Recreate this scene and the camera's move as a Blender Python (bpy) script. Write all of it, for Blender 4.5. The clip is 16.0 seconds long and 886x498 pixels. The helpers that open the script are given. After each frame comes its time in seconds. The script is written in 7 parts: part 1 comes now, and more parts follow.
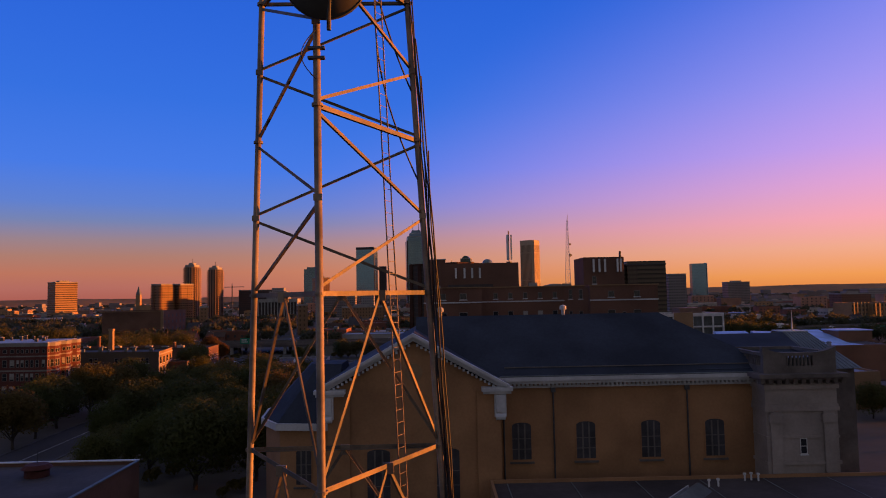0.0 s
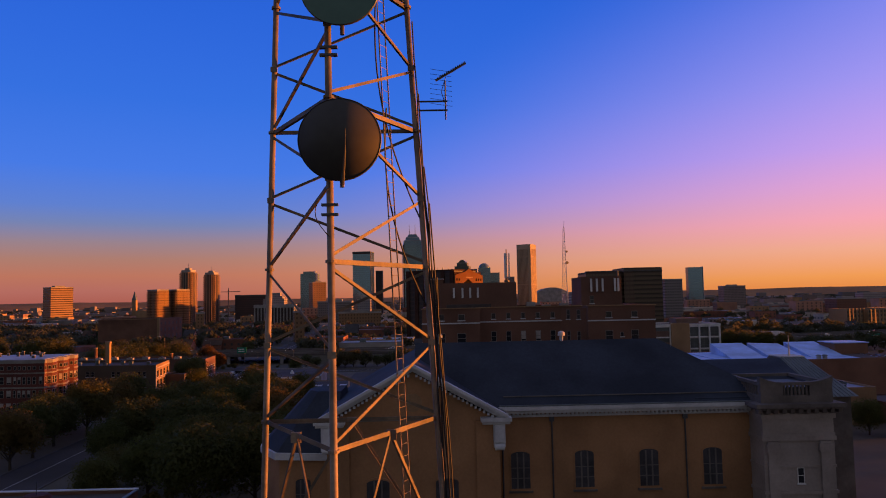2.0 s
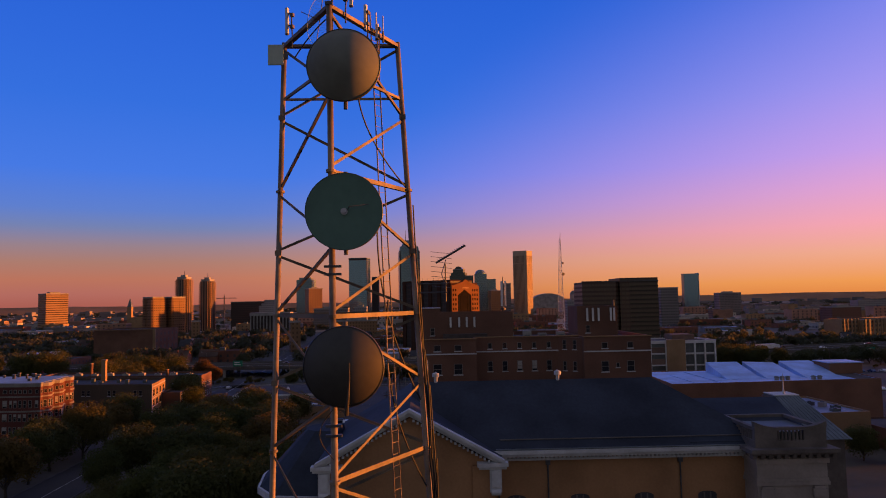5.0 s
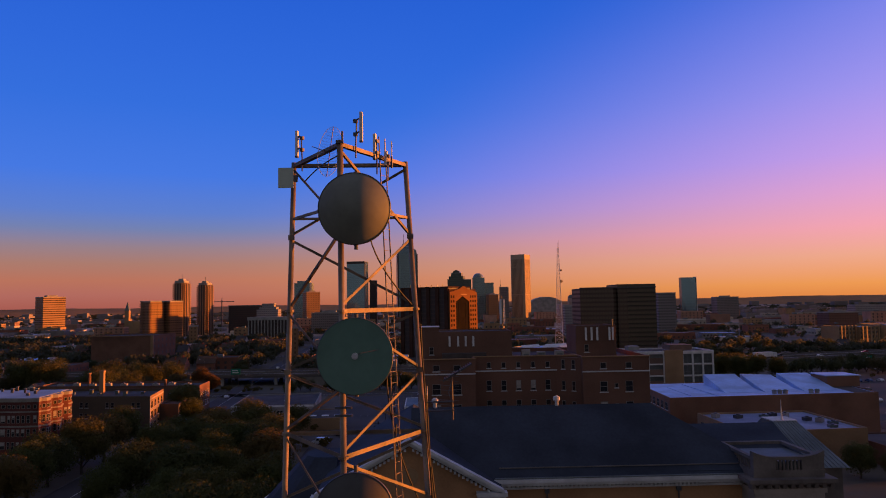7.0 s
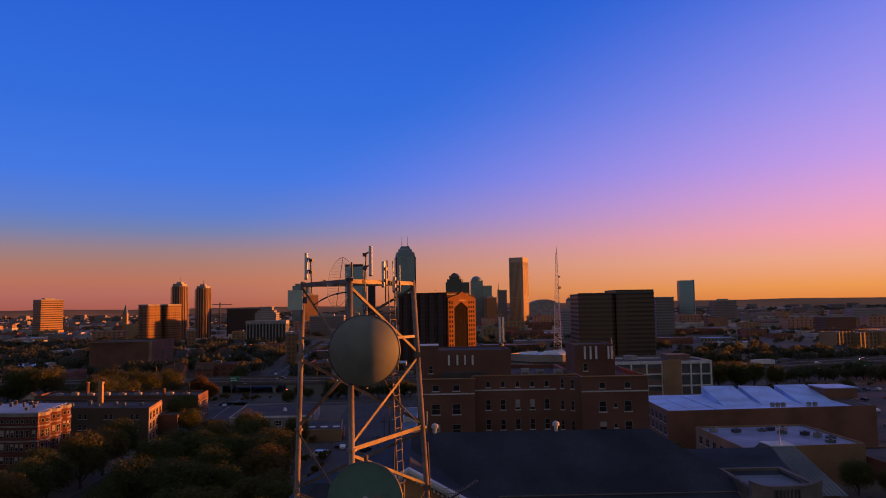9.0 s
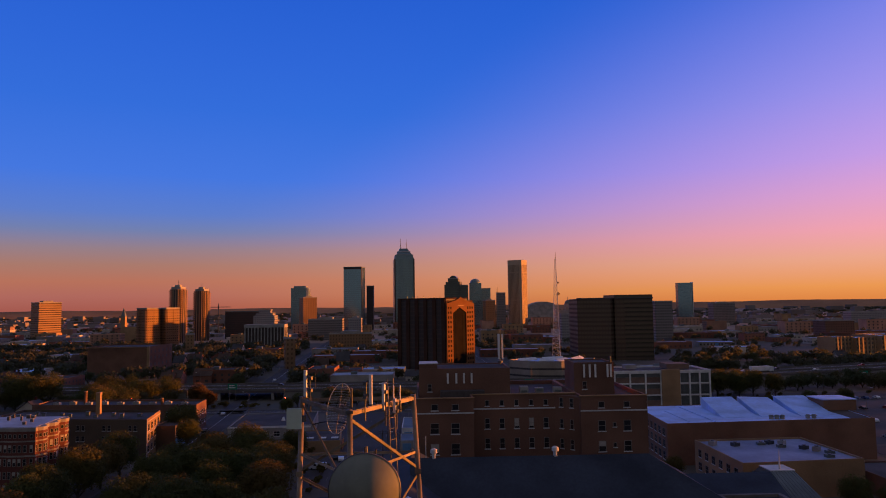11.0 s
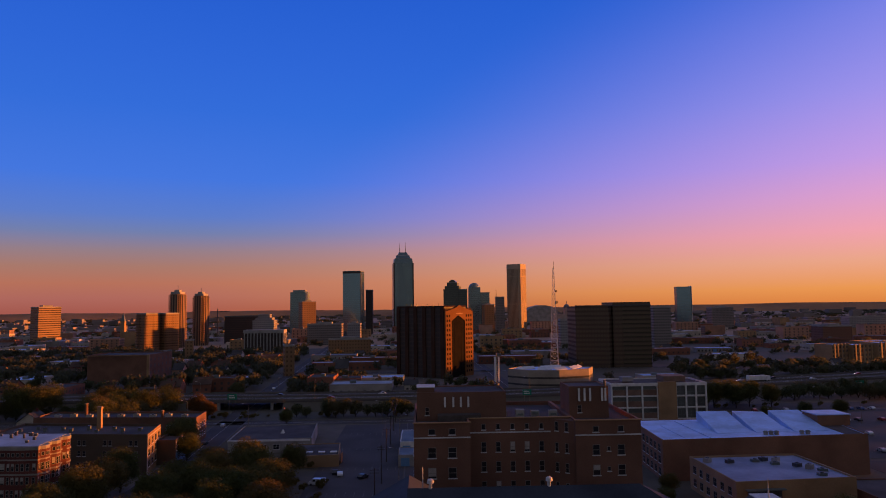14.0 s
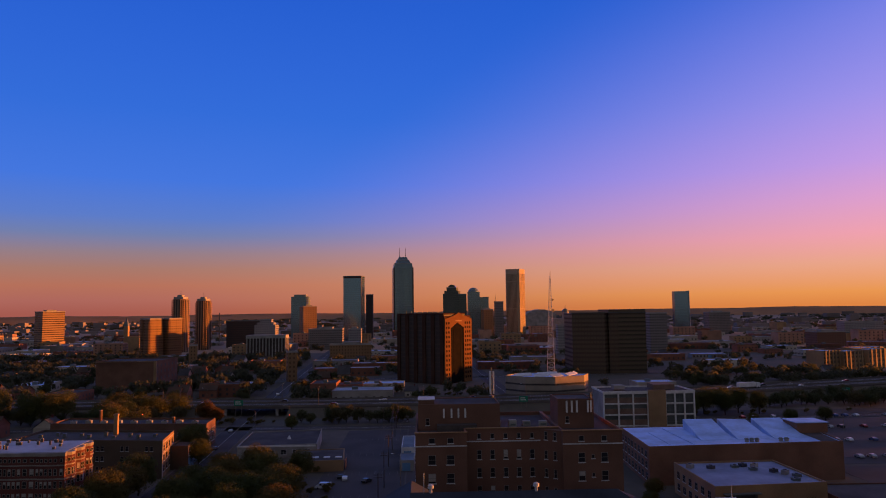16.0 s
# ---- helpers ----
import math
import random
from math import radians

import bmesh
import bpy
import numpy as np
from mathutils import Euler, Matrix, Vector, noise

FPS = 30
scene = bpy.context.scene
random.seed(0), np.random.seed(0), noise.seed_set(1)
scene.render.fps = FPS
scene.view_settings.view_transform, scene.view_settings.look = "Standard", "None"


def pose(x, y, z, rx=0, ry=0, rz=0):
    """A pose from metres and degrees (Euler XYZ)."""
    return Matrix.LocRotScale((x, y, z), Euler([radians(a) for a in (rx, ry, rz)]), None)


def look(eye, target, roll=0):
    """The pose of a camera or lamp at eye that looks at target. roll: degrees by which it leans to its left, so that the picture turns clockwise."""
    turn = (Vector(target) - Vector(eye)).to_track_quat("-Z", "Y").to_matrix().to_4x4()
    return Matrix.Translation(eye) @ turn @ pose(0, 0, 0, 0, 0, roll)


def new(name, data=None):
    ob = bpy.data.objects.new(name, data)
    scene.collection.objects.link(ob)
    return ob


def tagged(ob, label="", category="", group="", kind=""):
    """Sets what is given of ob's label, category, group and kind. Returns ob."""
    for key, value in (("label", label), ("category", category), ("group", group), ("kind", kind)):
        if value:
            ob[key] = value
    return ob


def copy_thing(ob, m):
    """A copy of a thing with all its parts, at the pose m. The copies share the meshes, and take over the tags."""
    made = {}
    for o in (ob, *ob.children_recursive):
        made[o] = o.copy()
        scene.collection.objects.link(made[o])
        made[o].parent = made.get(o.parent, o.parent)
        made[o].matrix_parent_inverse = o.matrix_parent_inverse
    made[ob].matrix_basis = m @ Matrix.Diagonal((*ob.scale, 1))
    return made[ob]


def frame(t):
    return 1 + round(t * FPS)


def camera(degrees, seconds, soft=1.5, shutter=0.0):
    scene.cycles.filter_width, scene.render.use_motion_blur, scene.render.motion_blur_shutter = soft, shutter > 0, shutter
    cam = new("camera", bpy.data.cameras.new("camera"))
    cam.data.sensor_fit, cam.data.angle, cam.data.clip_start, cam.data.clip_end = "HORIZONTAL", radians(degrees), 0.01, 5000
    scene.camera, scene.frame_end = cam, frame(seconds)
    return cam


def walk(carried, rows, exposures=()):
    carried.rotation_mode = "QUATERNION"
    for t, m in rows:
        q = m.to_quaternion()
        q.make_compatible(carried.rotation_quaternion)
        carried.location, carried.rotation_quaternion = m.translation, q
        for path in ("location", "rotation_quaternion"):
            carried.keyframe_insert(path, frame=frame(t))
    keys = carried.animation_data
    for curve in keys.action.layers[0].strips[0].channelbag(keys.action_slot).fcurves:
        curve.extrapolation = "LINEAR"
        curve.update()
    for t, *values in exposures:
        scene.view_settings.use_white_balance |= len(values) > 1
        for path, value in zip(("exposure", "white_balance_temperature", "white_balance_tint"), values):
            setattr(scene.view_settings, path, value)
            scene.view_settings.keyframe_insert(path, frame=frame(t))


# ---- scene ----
cam = camera(63.98, 16.0, soft=1.0)
# seconds, x, y, z, heading to the right, tilt up, lean (degrees)
PATH = [
    (0.0, 0.74, 2.00, 31.22, 0.57, 3.70, -1.07), (1.0, 0.50, 1.70, 33.01, 0.74, 3.80, -1.12),
    (2.0, 0.45, 1.40, 34.81, 0.87, 3.90, -1.14), (3.0, 0.46, 1.10, 36.59, 0.98, 4.01, -1.12),
    (4.0, 0.46, 0.80, 38.36, 1.08, 4.11, -1.09), (5.0, 0.42, 0.50, 40.13, 1.18, 4.20, -1.04),
    (6.0, 0.32, 0.20, 41.92, 1.27, 4.28, -0.98), (7.0, 0.18, -0.10, 43.74, 1.36, 4.35, -0.93),
    (8.0, 0.04, -0.40, 45.59, 1.44, 4.40, -0.88), (9.0, -0.06, -0.70, 47.46, 1.51, 4.44, -0.84),
    (10.0, -0.11, -0.70, 49.30, 1.57, 4.47, -0.81), (11.0, -0.08, -0.70, 51.08, 1.62, 4.50, -0.80),
    (12.0, 0.03, -0.70, 52.77, 1.65, 4.54, -0.78), (12.5, 0.11, -0.70, 53.59, 1.66, 4.55, -0.78),
    (13.0, 0.19, -0.94, 54.39, 1.67, 4.58, -0.78), (13.5, 0.27, -1.91, 55.19, 1.67, 4.60, -0.77),
    (14.0, 0.33, -3.64, 55.99, 1.68, 4.64, -0.77), (14.5, 0.37, -6.11, 56.82, 1.68, 4.68, -0.76),
    (15.0, 0.35, -9.34, 57.71, 1.69, 4.73, -0.75), (15.5, 0.26, -13.31, 58.69, 1.70, 4.79, -0.73),
    (16.0, 0.06, -18.04, 59.81, 1.71, 4.86, -0.70)]


def aim(x, y, z, heading, tilt, lean):
    a, b = radians(heading), radians(tilt)
    way = Vector((math.sin(a) * math.cos(b), math.cos(a) * math.cos(b), math.sin(b)))
    return look((x, y, z), Vector((x, y, z)) + way * 100, lean)


walk(cam, [(row[0], aim(*row[1:])) for row in PATH], [(0.0, 1.08), (5.0, 1.05), (10.0, 1.0), (16.0, 0.97)])

# ---- dusk sky and low sun ----
SUN_AZ, SUN_EL = radians(80), radians(0.9)      # clockwise from +y, and above the horizon


def lin(r, g, b):
    f = lambda c: (c / 255 / 12.92) if c <= 10 else ((c / 255 + 0.055) / 1.055) ** 2.4
    return (f(r), f(g), f(b), 1.0)


world = bpy.data.worlds.new("dusk")
scene.world = world
world.use_nodes = True
wn, wl = world.node_tree.nodes, world.node_tree.links
wn.clear()
w_out, w_bg = wn.new("ShaderNodeOutputWorld"), wn.new("ShaderNodeBackground")
w_tc, w_sep = wn.new("ShaderNodeTexCoord"), wn.new("ShaderNodeSeparateXYZ")
wl.new(w_tc.outputs["Generated"], w_sep.inputs[0])


def w_math(op, a, b=0.0):
    n = wn.new("ShaderNodeMath")
    n.operation = op
    for i, v in enumerate((a, b)):
        if isinstance(v, (int, float)):
            n.inputs[i].default_value = v
        else:
            wl.new(v, n.inputs[i])
    return n.outputs[0]


def w_ramp(fac, stops):
    n = wn.new("ShaderNodeValToRGB")
    els = n.color_ramp.elements
    while len(els) < len(stops):
        els.new(0.5)
    for e, (p, c) in zip(els, stops):
        e.position, e.color = p, lin(*c)
    wl.new(fac, n.inputs[0])
    return n.outputs[0]


w_el = w_math("DIVIDE", w_math("ARCSINE", w_sep.outputs[2]), radians(40))
w_len = w_math("SQRT", w_math("ADD", w_math("MULTIPLY", w_sep.outputs[0], w_sep.outputs[0]),
                             w_math("MULTIPLY", w_sep.outputs[1], w_sep.outputs[1])))
away = w_ramp(w_el, [(0.0, (165, 90, 80)), (0.024, (175, 104, 94)), (0.051, (183, 113, 92)), (0.082, (169, 121, 109)), (0.112, (149, 126, 137)), (0.146, (113, 127, 175)),
                     (0.178, (91, 124, 203)), (0.25, (66, 118, 224)), (0.38, (49, 108, 219)), (0.47, (44, 102, 216)), (0.60, (36, 94, 210)), (1.0, (105, 107, 135))])
toward = w_ramp(w_el, [(0.0, (224, 134, 68)), (0.024, (236, 153, 82)), (0.073, (238, 168, 140)), (0.124, (247, 164, 178)), (0.188, (234, 163, 208)), (0.25, (214, 162, 230)),
                       (0.366, (190, 162, 243)), (0.49, (170, 157, 247)), (0.62, (132, 142, 245)), (1.0, (106, 107, 134))])
w_fac = wn.new("ShaderNodeMapRange")
w_fac.inputs["From Min"].default_value, w_fac.inputs["From Max"].default_value = -0.51, 0.60
w_fac.interpolation_type = "SMOOTHSTEP"
wl.new(w_math("SUBTRACT", w_math("DIVIDE", w_sep.outputs[0], w_len), w_math("MULTIPLY", w_el, 1.12)), w_fac.inputs["Value"])
w_mix = wn.new("ShaderNodeMix")
w_mix.data_type = "RGBA"
wl.new(w_fac.outputs[0], w_mix.inputs[0])
wl.new(away, w_mix.inputs[6])
wl.new(toward, w_mix.inputs[7])
w_sky = wn.new("ShaderNodeTexSky")
w_sky.sky_type, w_sky.sun_disc = "NISHITA", False
w_sky.sun_elevation, w_sky.sun_rotation = SUN_EL, SUN_AZ
behind = w_ramp(w_el, [(0.0, (134, 126, 122)), (0.2, (130, 130, 134)), (0.6, (112, 114, 126)), (1.0, (105, 107, 135))])
w_back = wn.new("ShaderNodeMapRange")
w_back.interpolation_type = "SMOOTHSTEP"
w_back.inputs["From Min"].default_value, w_back.inputs["From Max"].default_value = 0.30, -0.35
wl.new(w_math("DIVIDE", w_sep.outputs[1], w_len), w_back.inputs["Value"])
w_mix2 = wn.new("ShaderNodeMix")
w_mix2.data_type = "RGBA"
wl.new(w_back.outputs[0], w_mix2.inputs[0])
wl.new(w_mix.outputs[2], w_mix2.inputs[6])
wl.new(behind, w_mix2.inputs[7])
w_add = wn.new("ShaderNodeMix")
w_add.data_type, w_add.blend_type = "RGBA", "ADD"
w_add.inputs[0].default_value = 0.006
wl.new(w_mix2.outputs[2], w_add.inputs[6])
wl.new(w_sky.outputs[0], w_add.inputs[7])
wl.new(w_add.outputs[2], w_bg.inputs["Color"])
w_bg.inputs["Strength"].default_value = 0.5
wl.new(w_bg.outputs[0], w_out.inputs[0])

sun_way = Vector((math.sin(SUN_AZ) * math.cos(SUN_EL), math.cos(SUN_AZ) * math.cos(SUN_EL), math.sin(SUN_EL)))
sun = new("sun", bpy.data.lights.new("sun", "SUN"))
sun.data.energy, sun.data.color, sun.data.angle = 5.0, (1.0, 0.28, 0.032), radians(0.6)
sun.matrix_world = look(sun_way * 500, (0, 0, 0))


# ---- materials ----
def mat(name, colour, rough=0.8, metal=0.0, grain=2.0, patch=0.08, vary=0.35, bump=0.0, spec=0.3, rnd=0.0, second=None, coat=0.0):
    """Two scales of noise over a base colour; second: a colour that the large noise mixes in."""
    m = bpy.data.materials.new(name)
    m.use_nodes = True
    n, l = m.node_tree.nodes, m.node_tree.links
    p = n["Principled BSDF"]
    p.inputs["Roughness"].default_value, p.inputs["Metallic"].default_value = rough, metal
    p.inputs["Specular IOR Level"].default_value = spec
    p.inputs["Coat Weight"].default_value = coat
    geo = n.new("ShaderNodeNewGeometry")
    fine, wide = n.new("ShaderNodeTexNoise"), n.new("ShaderNodeTexNoise")
    fine.inputs["Scale"].default_value, wide.inputs["Scale"].default_value = grain, patch
    fine.inputs["Detail"].default_value, wide.inputs["Detail"].default_value = 5.0, 6.0
    for t in (fine, wide):
        l.new(geo.outputs["Position"], t.inputs["Vector"])
    mixc = n.new("ShaderNodeMix")
    mixc.data_type = "RGBA"
    dark = second or tuple(c * (1 - vary) for c in colour)
    mixc.inputs[6].default_value, mixc.inputs[7].default_value = (*dark, 1), (*colour, 1)
    ramp = n.new("ShaderNodeMapRange")
    ramp.inputs["From Min"].default_value, ramp.inputs["From Max"].default_value = 0.35, 0.62
    l.new(wide.outputs[0], ramp.inputs["Value"])
    l.new(ramp.outputs[0], mixc.inputs[0])
    hsv = n.new("ShaderNodeHueSaturation")
    val = n.new("ShaderNodeMapRange")
    val.inputs["To Min"].default_value, val.inputs["To Max"].default_value = 1 - vary * 0.6, 1 + vary * 0.6
    l.new(fine.outputs[0], val.inputs["Value"])
    l.new(mixc.outputs[2], hsv.inputs["Color"])
    if rnd:
        info, rr, mul = n.new("ShaderNodeObjectInfo"), n.new("ShaderNodeMapRange"), n.new("ShaderNodeMath")
        rr.inputs["To Min"].default_value, rr.inputs["To Max"].default_value = 1 - rnd, 1 + rnd
        l.new(info.outputs["Random"], rr.inputs["Value"])
        mul.operation = "MULTIPLY"
        l.new(rr.outputs[0], mul.inputs[0])
        l.new(val.outputs[0], mul.inputs[1])
        l.new(mul.outputs[0], hsv.inputs["Value"])
    else:
        l.new(val.outputs[0], hsv.inputs["Value"])
    l.new(hsv.outputs[0], p.inputs["Base Color"])
    if bump:
        b = n.new("ShaderNodeBump")
        b.inputs["Strength"].default_value, b.inputs["Distance"].default_value = bump, 0.05
        l.new(fine.outputs[0], b.inputs["Height"])
        l.new(b.outputs[0], p.inputs["Normal"])
    return m


def leaf_mat(name, colours):
    """Leaves: the colour of each tree by chance, each leaf clump a little lighter or darker."""
    m = bpy.data.materials.new(name)
    m.use_nodes = True
    n, l = m.node_tree.nodes, m.node_tree.links
    p = n["Principled BSDF"]
    p.inputs["Roughness"].default_value, p.inputs["Specular IOR Level"].default_value = 0.75, 0.15
    info, geo, ramp = n.new("ShaderNodeObjectInfo"), n.new("ShaderNodeNewGeometry"), n.new("ShaderNodeValToRGB")
    els = ramp.color_ramp.elements
    while len(els) < len(colours):
        els.new(0.5)
    for i, (e, c) in enumerate(zip(els, colours)):
        e.position, e.color = i / (len(colours) - 1), (*c, 1)
    l.new(info.outputs["Random"], ramp.inputs[0])
    hsv, rr = n.new("ShaderNodeHueSaturation"), n.new("ShaderNodeMapRange")
    rr.inputs["To Min"].default_value, rr.inputs["To Max"].default_value = 0.88, 1.12
    l.new(geo.outputs["Random Per Island"], rr.inputs["Value"])
    l.new(rr.outputs[0], hsv.inputs["Value"])
    l.new(ramp.outputs[0], hsv.inputs["Color"])
    l.new(hsv.outputs[0], p.inputs["Base Color"])
    thin, mix = n.new("ShaderNodeBsdfTranslucent"), n.new("ShaderNodeMixShader")
    mix.inputs[0].default_value = 0.5
    l.new(hsv.outputs[0], thin.inputs["Color"])
    l.new(p.outputs[0], mix.inputs[1])
    l.new(thin.outputs[0], mix.inputs[2])
    l.new(mix.outputs[0], n["Material Output"].inputs["Surface"])
    return m


def facade_mat(name, wall, glass, sx, sz, fx, fz, rough=0.6, metal=0.0, gloss=0.12):
    """Far curtain walls and window grids too small to pick apart: panes sx by sz metres, of which fx by fz is glass."""
    m = mat(name, wall, rough, 0.0, 0.5, 0.02, 0.25)
    n, l = m.node_tree.nodes, m.node_tree.links
    p = n["Principled BSDF"]
    geo, sep = n.new("ShaderNodeTexCoord"), n.new("ShaderNodeSeparateXYZ")
    l.new(geo.outputs["Object"], sep.inputs[0])

    def mth(op, a, b):
        q = n.new("ShaderNodeMath")
        q.operation = op
        for i, v in enumerate((a, b)):
            if isinstance(v, (int, float)):
                q.inputs[i].default_value = v
            else:
                l.new(v, q.inputs[i])
        return q.outputs[0]
    hor = mth("ADD", sep.outputs[0], sep.outputs[1])
    inx = mth("LESS_THAN", mth("FRACT", mth("DIVIDE", hor, sx), 0), fx)
    inz = mth("LESS_THAN", mth("FRACT", mth("DIVIDE", sep.outputs[2], sz), 0), fz)
    both = mth("MULTIPLY", inx, inz)
    old = p.inputs["Base Color"].links[0].from_socket
    mx = n.new("ShaderNodeMix")
    mx.data_type = "RGBA"
    l.new(both, mx.inputs[0])
    l.new(old, mx.inputs[6])
    mx.inputs[7].default_value = (*glass, 1)
    l.new(mx.outputs[2], p.inputs["Base Color"])
    r = n.new("ShaderNodeMapRange")
    r.inputs["To Min"].default_value, r.inputs["To Max"].default_value = rough, gloss
    l.new(both, r.inputs["Value"])
    l.new(r.outputs[0], p.inputs["Roughness"])
    if metal:
        l.new(mth("MULTIPLY", both, metal), p.inputs["Metallic"])
    return m


GALV = mat("galvanised_steel", (0.29, 0.225, 0.16), 0.6, 0.12, 9, 0.8, 0.5, 0.1, spec=0.2, second=(0.125, 0.10, 0.08))
# darker copy of GALV: the unlit look of the braces is put into the colour
BRACING = mat("shaded_bracing_steel", (0.20, 0.155, 0.105), 0.6, 0.12, 9, 0.8, 0.5, 0.1, spec=0.2, second=(0.085, 0.075, 0.062))
DARK_STEEL = mat("dark_steel", (0.10, 0.10, 0.11), 0.5, 0.6, 10, 1.0, 0.3)
CABLE = mat("black_cable", (0.02, 0.02, 0.022), 0.6, 0, 12, 1, 0.3)
RADOME = mat("grey_radome", (0.175, 0.185, 0.15), 0.55, 0, 6, 1.2, 0.25)
DISH = mat("green_grey_dish", (0.10, 0.19, 0.15), 0.6, 0, 5, 1.0, 0.2)
DARK_RADOME = mat("dark_brown_radome", (0.055, 0.053, 0.046), 0.6, 0, 6, 1.2, 0.25)
PANEL = mat("white_antenna_plastic", (0.58, 0.58, 0.60), 0.45, 0, 8, 1.0, 0.12)
PALE_PANEL = mat("pale_green_panel", (0.45, 0.52, 0.44), 0.5, 0, 8, 1.0, 0.12)
BUFF = mat("buff_brick", (0.36, 0.19, 0.09), 0.85, 0, 3, 0.15, 0.3, 0.2)
RED_BRICK = mat("red_brown_brick", (0.17, 0.085, 0.055), 0.85, 0, 3, 0.12, 0.35, 0.2)
APT_BRICK = mat("dark_red_brick", (0.115, 0.034, 0.026), 0.85, 0, 3, 0.12, 0.35, 0.2)
TAN_BRICK = mat("tan_brick", (0.34, 0.21, 0.11), 0.85, 0, 3, 0.10, 0.3, 0.2)
STONE = mat("pale_limestone", (0.36, 0.305, 0.27), 0.8, 0, 2.5, 0.2, 0.3, 0.2)
STAINED = mat("stained_limestone", (0.16, 0.135, 0.12), 0.85, 0, 2.5, 0.3, 0.4, 0.2)
TRIM = mat("grey_white_trim", (0.55, 0.55, 0.56), 0.7, 0, 3, 0.3, 0.25)
SLATE = mat("dark_slate", (0.04, 0.048, 0.064), 0.75, 0, 2.2, 0.12, 0.4, 0.25, spec=0.12)
LEAD = mat("grey_sheet_roof", (0.15, 0.17, 0.165), 0.55, 0.2, 1.2, 0.15, 0.35, 0.1)
TAR = mat("tar_roof", (0.086, 0.071, 0.066), 0.9, 0, 1.4, 0.09, 0.5, 0.1)
# white membrane; the blue sky it reflects is put into the base colour
SKY_WHITE_ROOF = mat("sky_tinted_white_roof", (0.41, 0.58, 0.94), 0.5, 0, 0.8, 0.12, 0.3)
CONCRETE = mat("concrete", (0.33, 0.31, 0.29), 0.85, 0, 1.5, 0.10, 0.35, 0.1)
WHITE = mat("white_paint", (0.66, 0.65, 0.63), 0.6, 0, 3, 0.4, 0.2)
LEADED = mat("dim_leaded_glazing", (0.055, 0.052, 0.058), 0.4, 0, 3, 0.5, 0.45)
MULLION = mat("weathered_mullion", (0.15, 0.135, 0.125), 0.8, 0, 5, 0.5, 0.3)
GLASS = mat("dark_window_glass", (0.022, 0.023, 0.026), 0.12, 0, 2, 0.3, 0.3, spec=0.5)
ASPHALT = mat("asphalt", (0.072, 0.063, 0.06), 0.9, 0, 2.0, 0.05, 0.35, 0.1)
FREEWAY = mat("worn_concrete_road", (0.12, 0.105, 0.10), 0.95, 0, 1.2, 0.04, 0.3, spec=0.03)
PAINT = mat("road_paint", (0.62, 0.60, 0.55), 0.7, 0, 2, 0.2, 0.3)
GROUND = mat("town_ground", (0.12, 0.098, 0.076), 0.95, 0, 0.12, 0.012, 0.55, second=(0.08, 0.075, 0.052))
# far plain and hills: warm distance haze put into pale orange base colours
HAZY_PLAIN = mat("hazy_far_plain", (0.36, 0.24, 0.15), 0.95, 0, 0.05, 0.006, 0.4, second=(0.24, 0.165, 0.11))
HAZY_WOOD = mat("hazy_far_woods", (0.40, 0.20, 0.085), 0.95, 0, 0.03, 0.004, 0.3, spec=0.02, second=(0.30, 0.155, 0.07))
BARK = mat("bark", (0.07, 0.055, 0.042), 0.9, 0, 6, 0.5, 0.4, 0.3)
SIGN_GREEN = mat("sign_green", (0.02, 0.20, 0.12), 0.5, 0, 2, 0.3, 0.15)
RUBBER = mat("tyre_rubber", (0.015, 0.015, 0.016), 0.8, 0, 5, 1, 0.2)
BLUE_METAL = mat("blue_cladding", (0.12, 0.26, 0.45), 0.5, 0, 1, 0.1, 0.25)
LEAVES = leaf_mat("autumn_leaves", [(0.08, 0.092, 0.026), (0.112, 0.108, 0.028), (0.072, 0.084, 0.028), (0.118, 0.1, 0.028), (0.084, 0.094, 0.028), (0.136, 0.094, 0.028), (0.098, 0.106, 0.028)])
FAR_LEAVES = leaf_mat("far_leaves", [(0.098, 0.094, 0.052), (0.086, 0.09, 0.048), (0.104, 0.088, 0.044)])
MID_LEAVES = leaf_mat("dull_autumn_leaves", [(0.084, 0.096, 0.04), (0.1, 0.098, 0.037), (0.076, 0.09, 0.04), (0.108, 0.09, 0.036), (0.082, 0.094, 0.04)])
ORANGE_LEAVES = leaf_mat("orange_leaves", [(0.16, 0.068, 0.022), (0.13, 0.07, 0.022), (0.14, 0.08, 0.024)])
CAR_PAINTS = [mat("car_" + k, c, 0.3, 0.2, 3, 0.5, 0.08, spec=0.5, coat=0.5) for k, c in
              (("white", (0.7, 0.7, 0.7)), ("silver", (0.4, 0.41, 0.42)), ("black", (0.02, 0.02, 0.022)), ("red", (0.28, 0.03, 0.025)), ("blue", (0.04, 0.08, 0.2)))]


# ---- building blocks ----
def box(bm, x0, y0, z0, x1, y1, z1):
    v = [bm.verts.new((x, y, z)) for z in (z0, z1) for x, y in ((x0, y0), (x1, y0), (x1, y1), (x0, y1))]
    for f in ((0, 3, 2, 1), (4, 5, 6, 7), (0, 1, 5, 4), (1, 2, 6, 5), (2, 3, 7, 6), (3, 0, 4, 7)):
        bm.faces.new([v[i] for i in f])


def prism(bm, pts, z0, z1, top=None):
    """A right prism over a ring of plan points, counter-clockwise; top: another ring for the upper end."""
    a = [bm.verts.new((x, y, z0)) for x, y in pts]
    b = [bm.verts.new((x, y, z1)) for x, y in (top or pts)]
    n = len(pts)
    bm.faces.new(a[::-1])
    bm.faces.new(b)
    for i in range(n):
        bm.faces.new((a[i], a[(i + 1) % n], b[(i + 1) % n], b[i]))


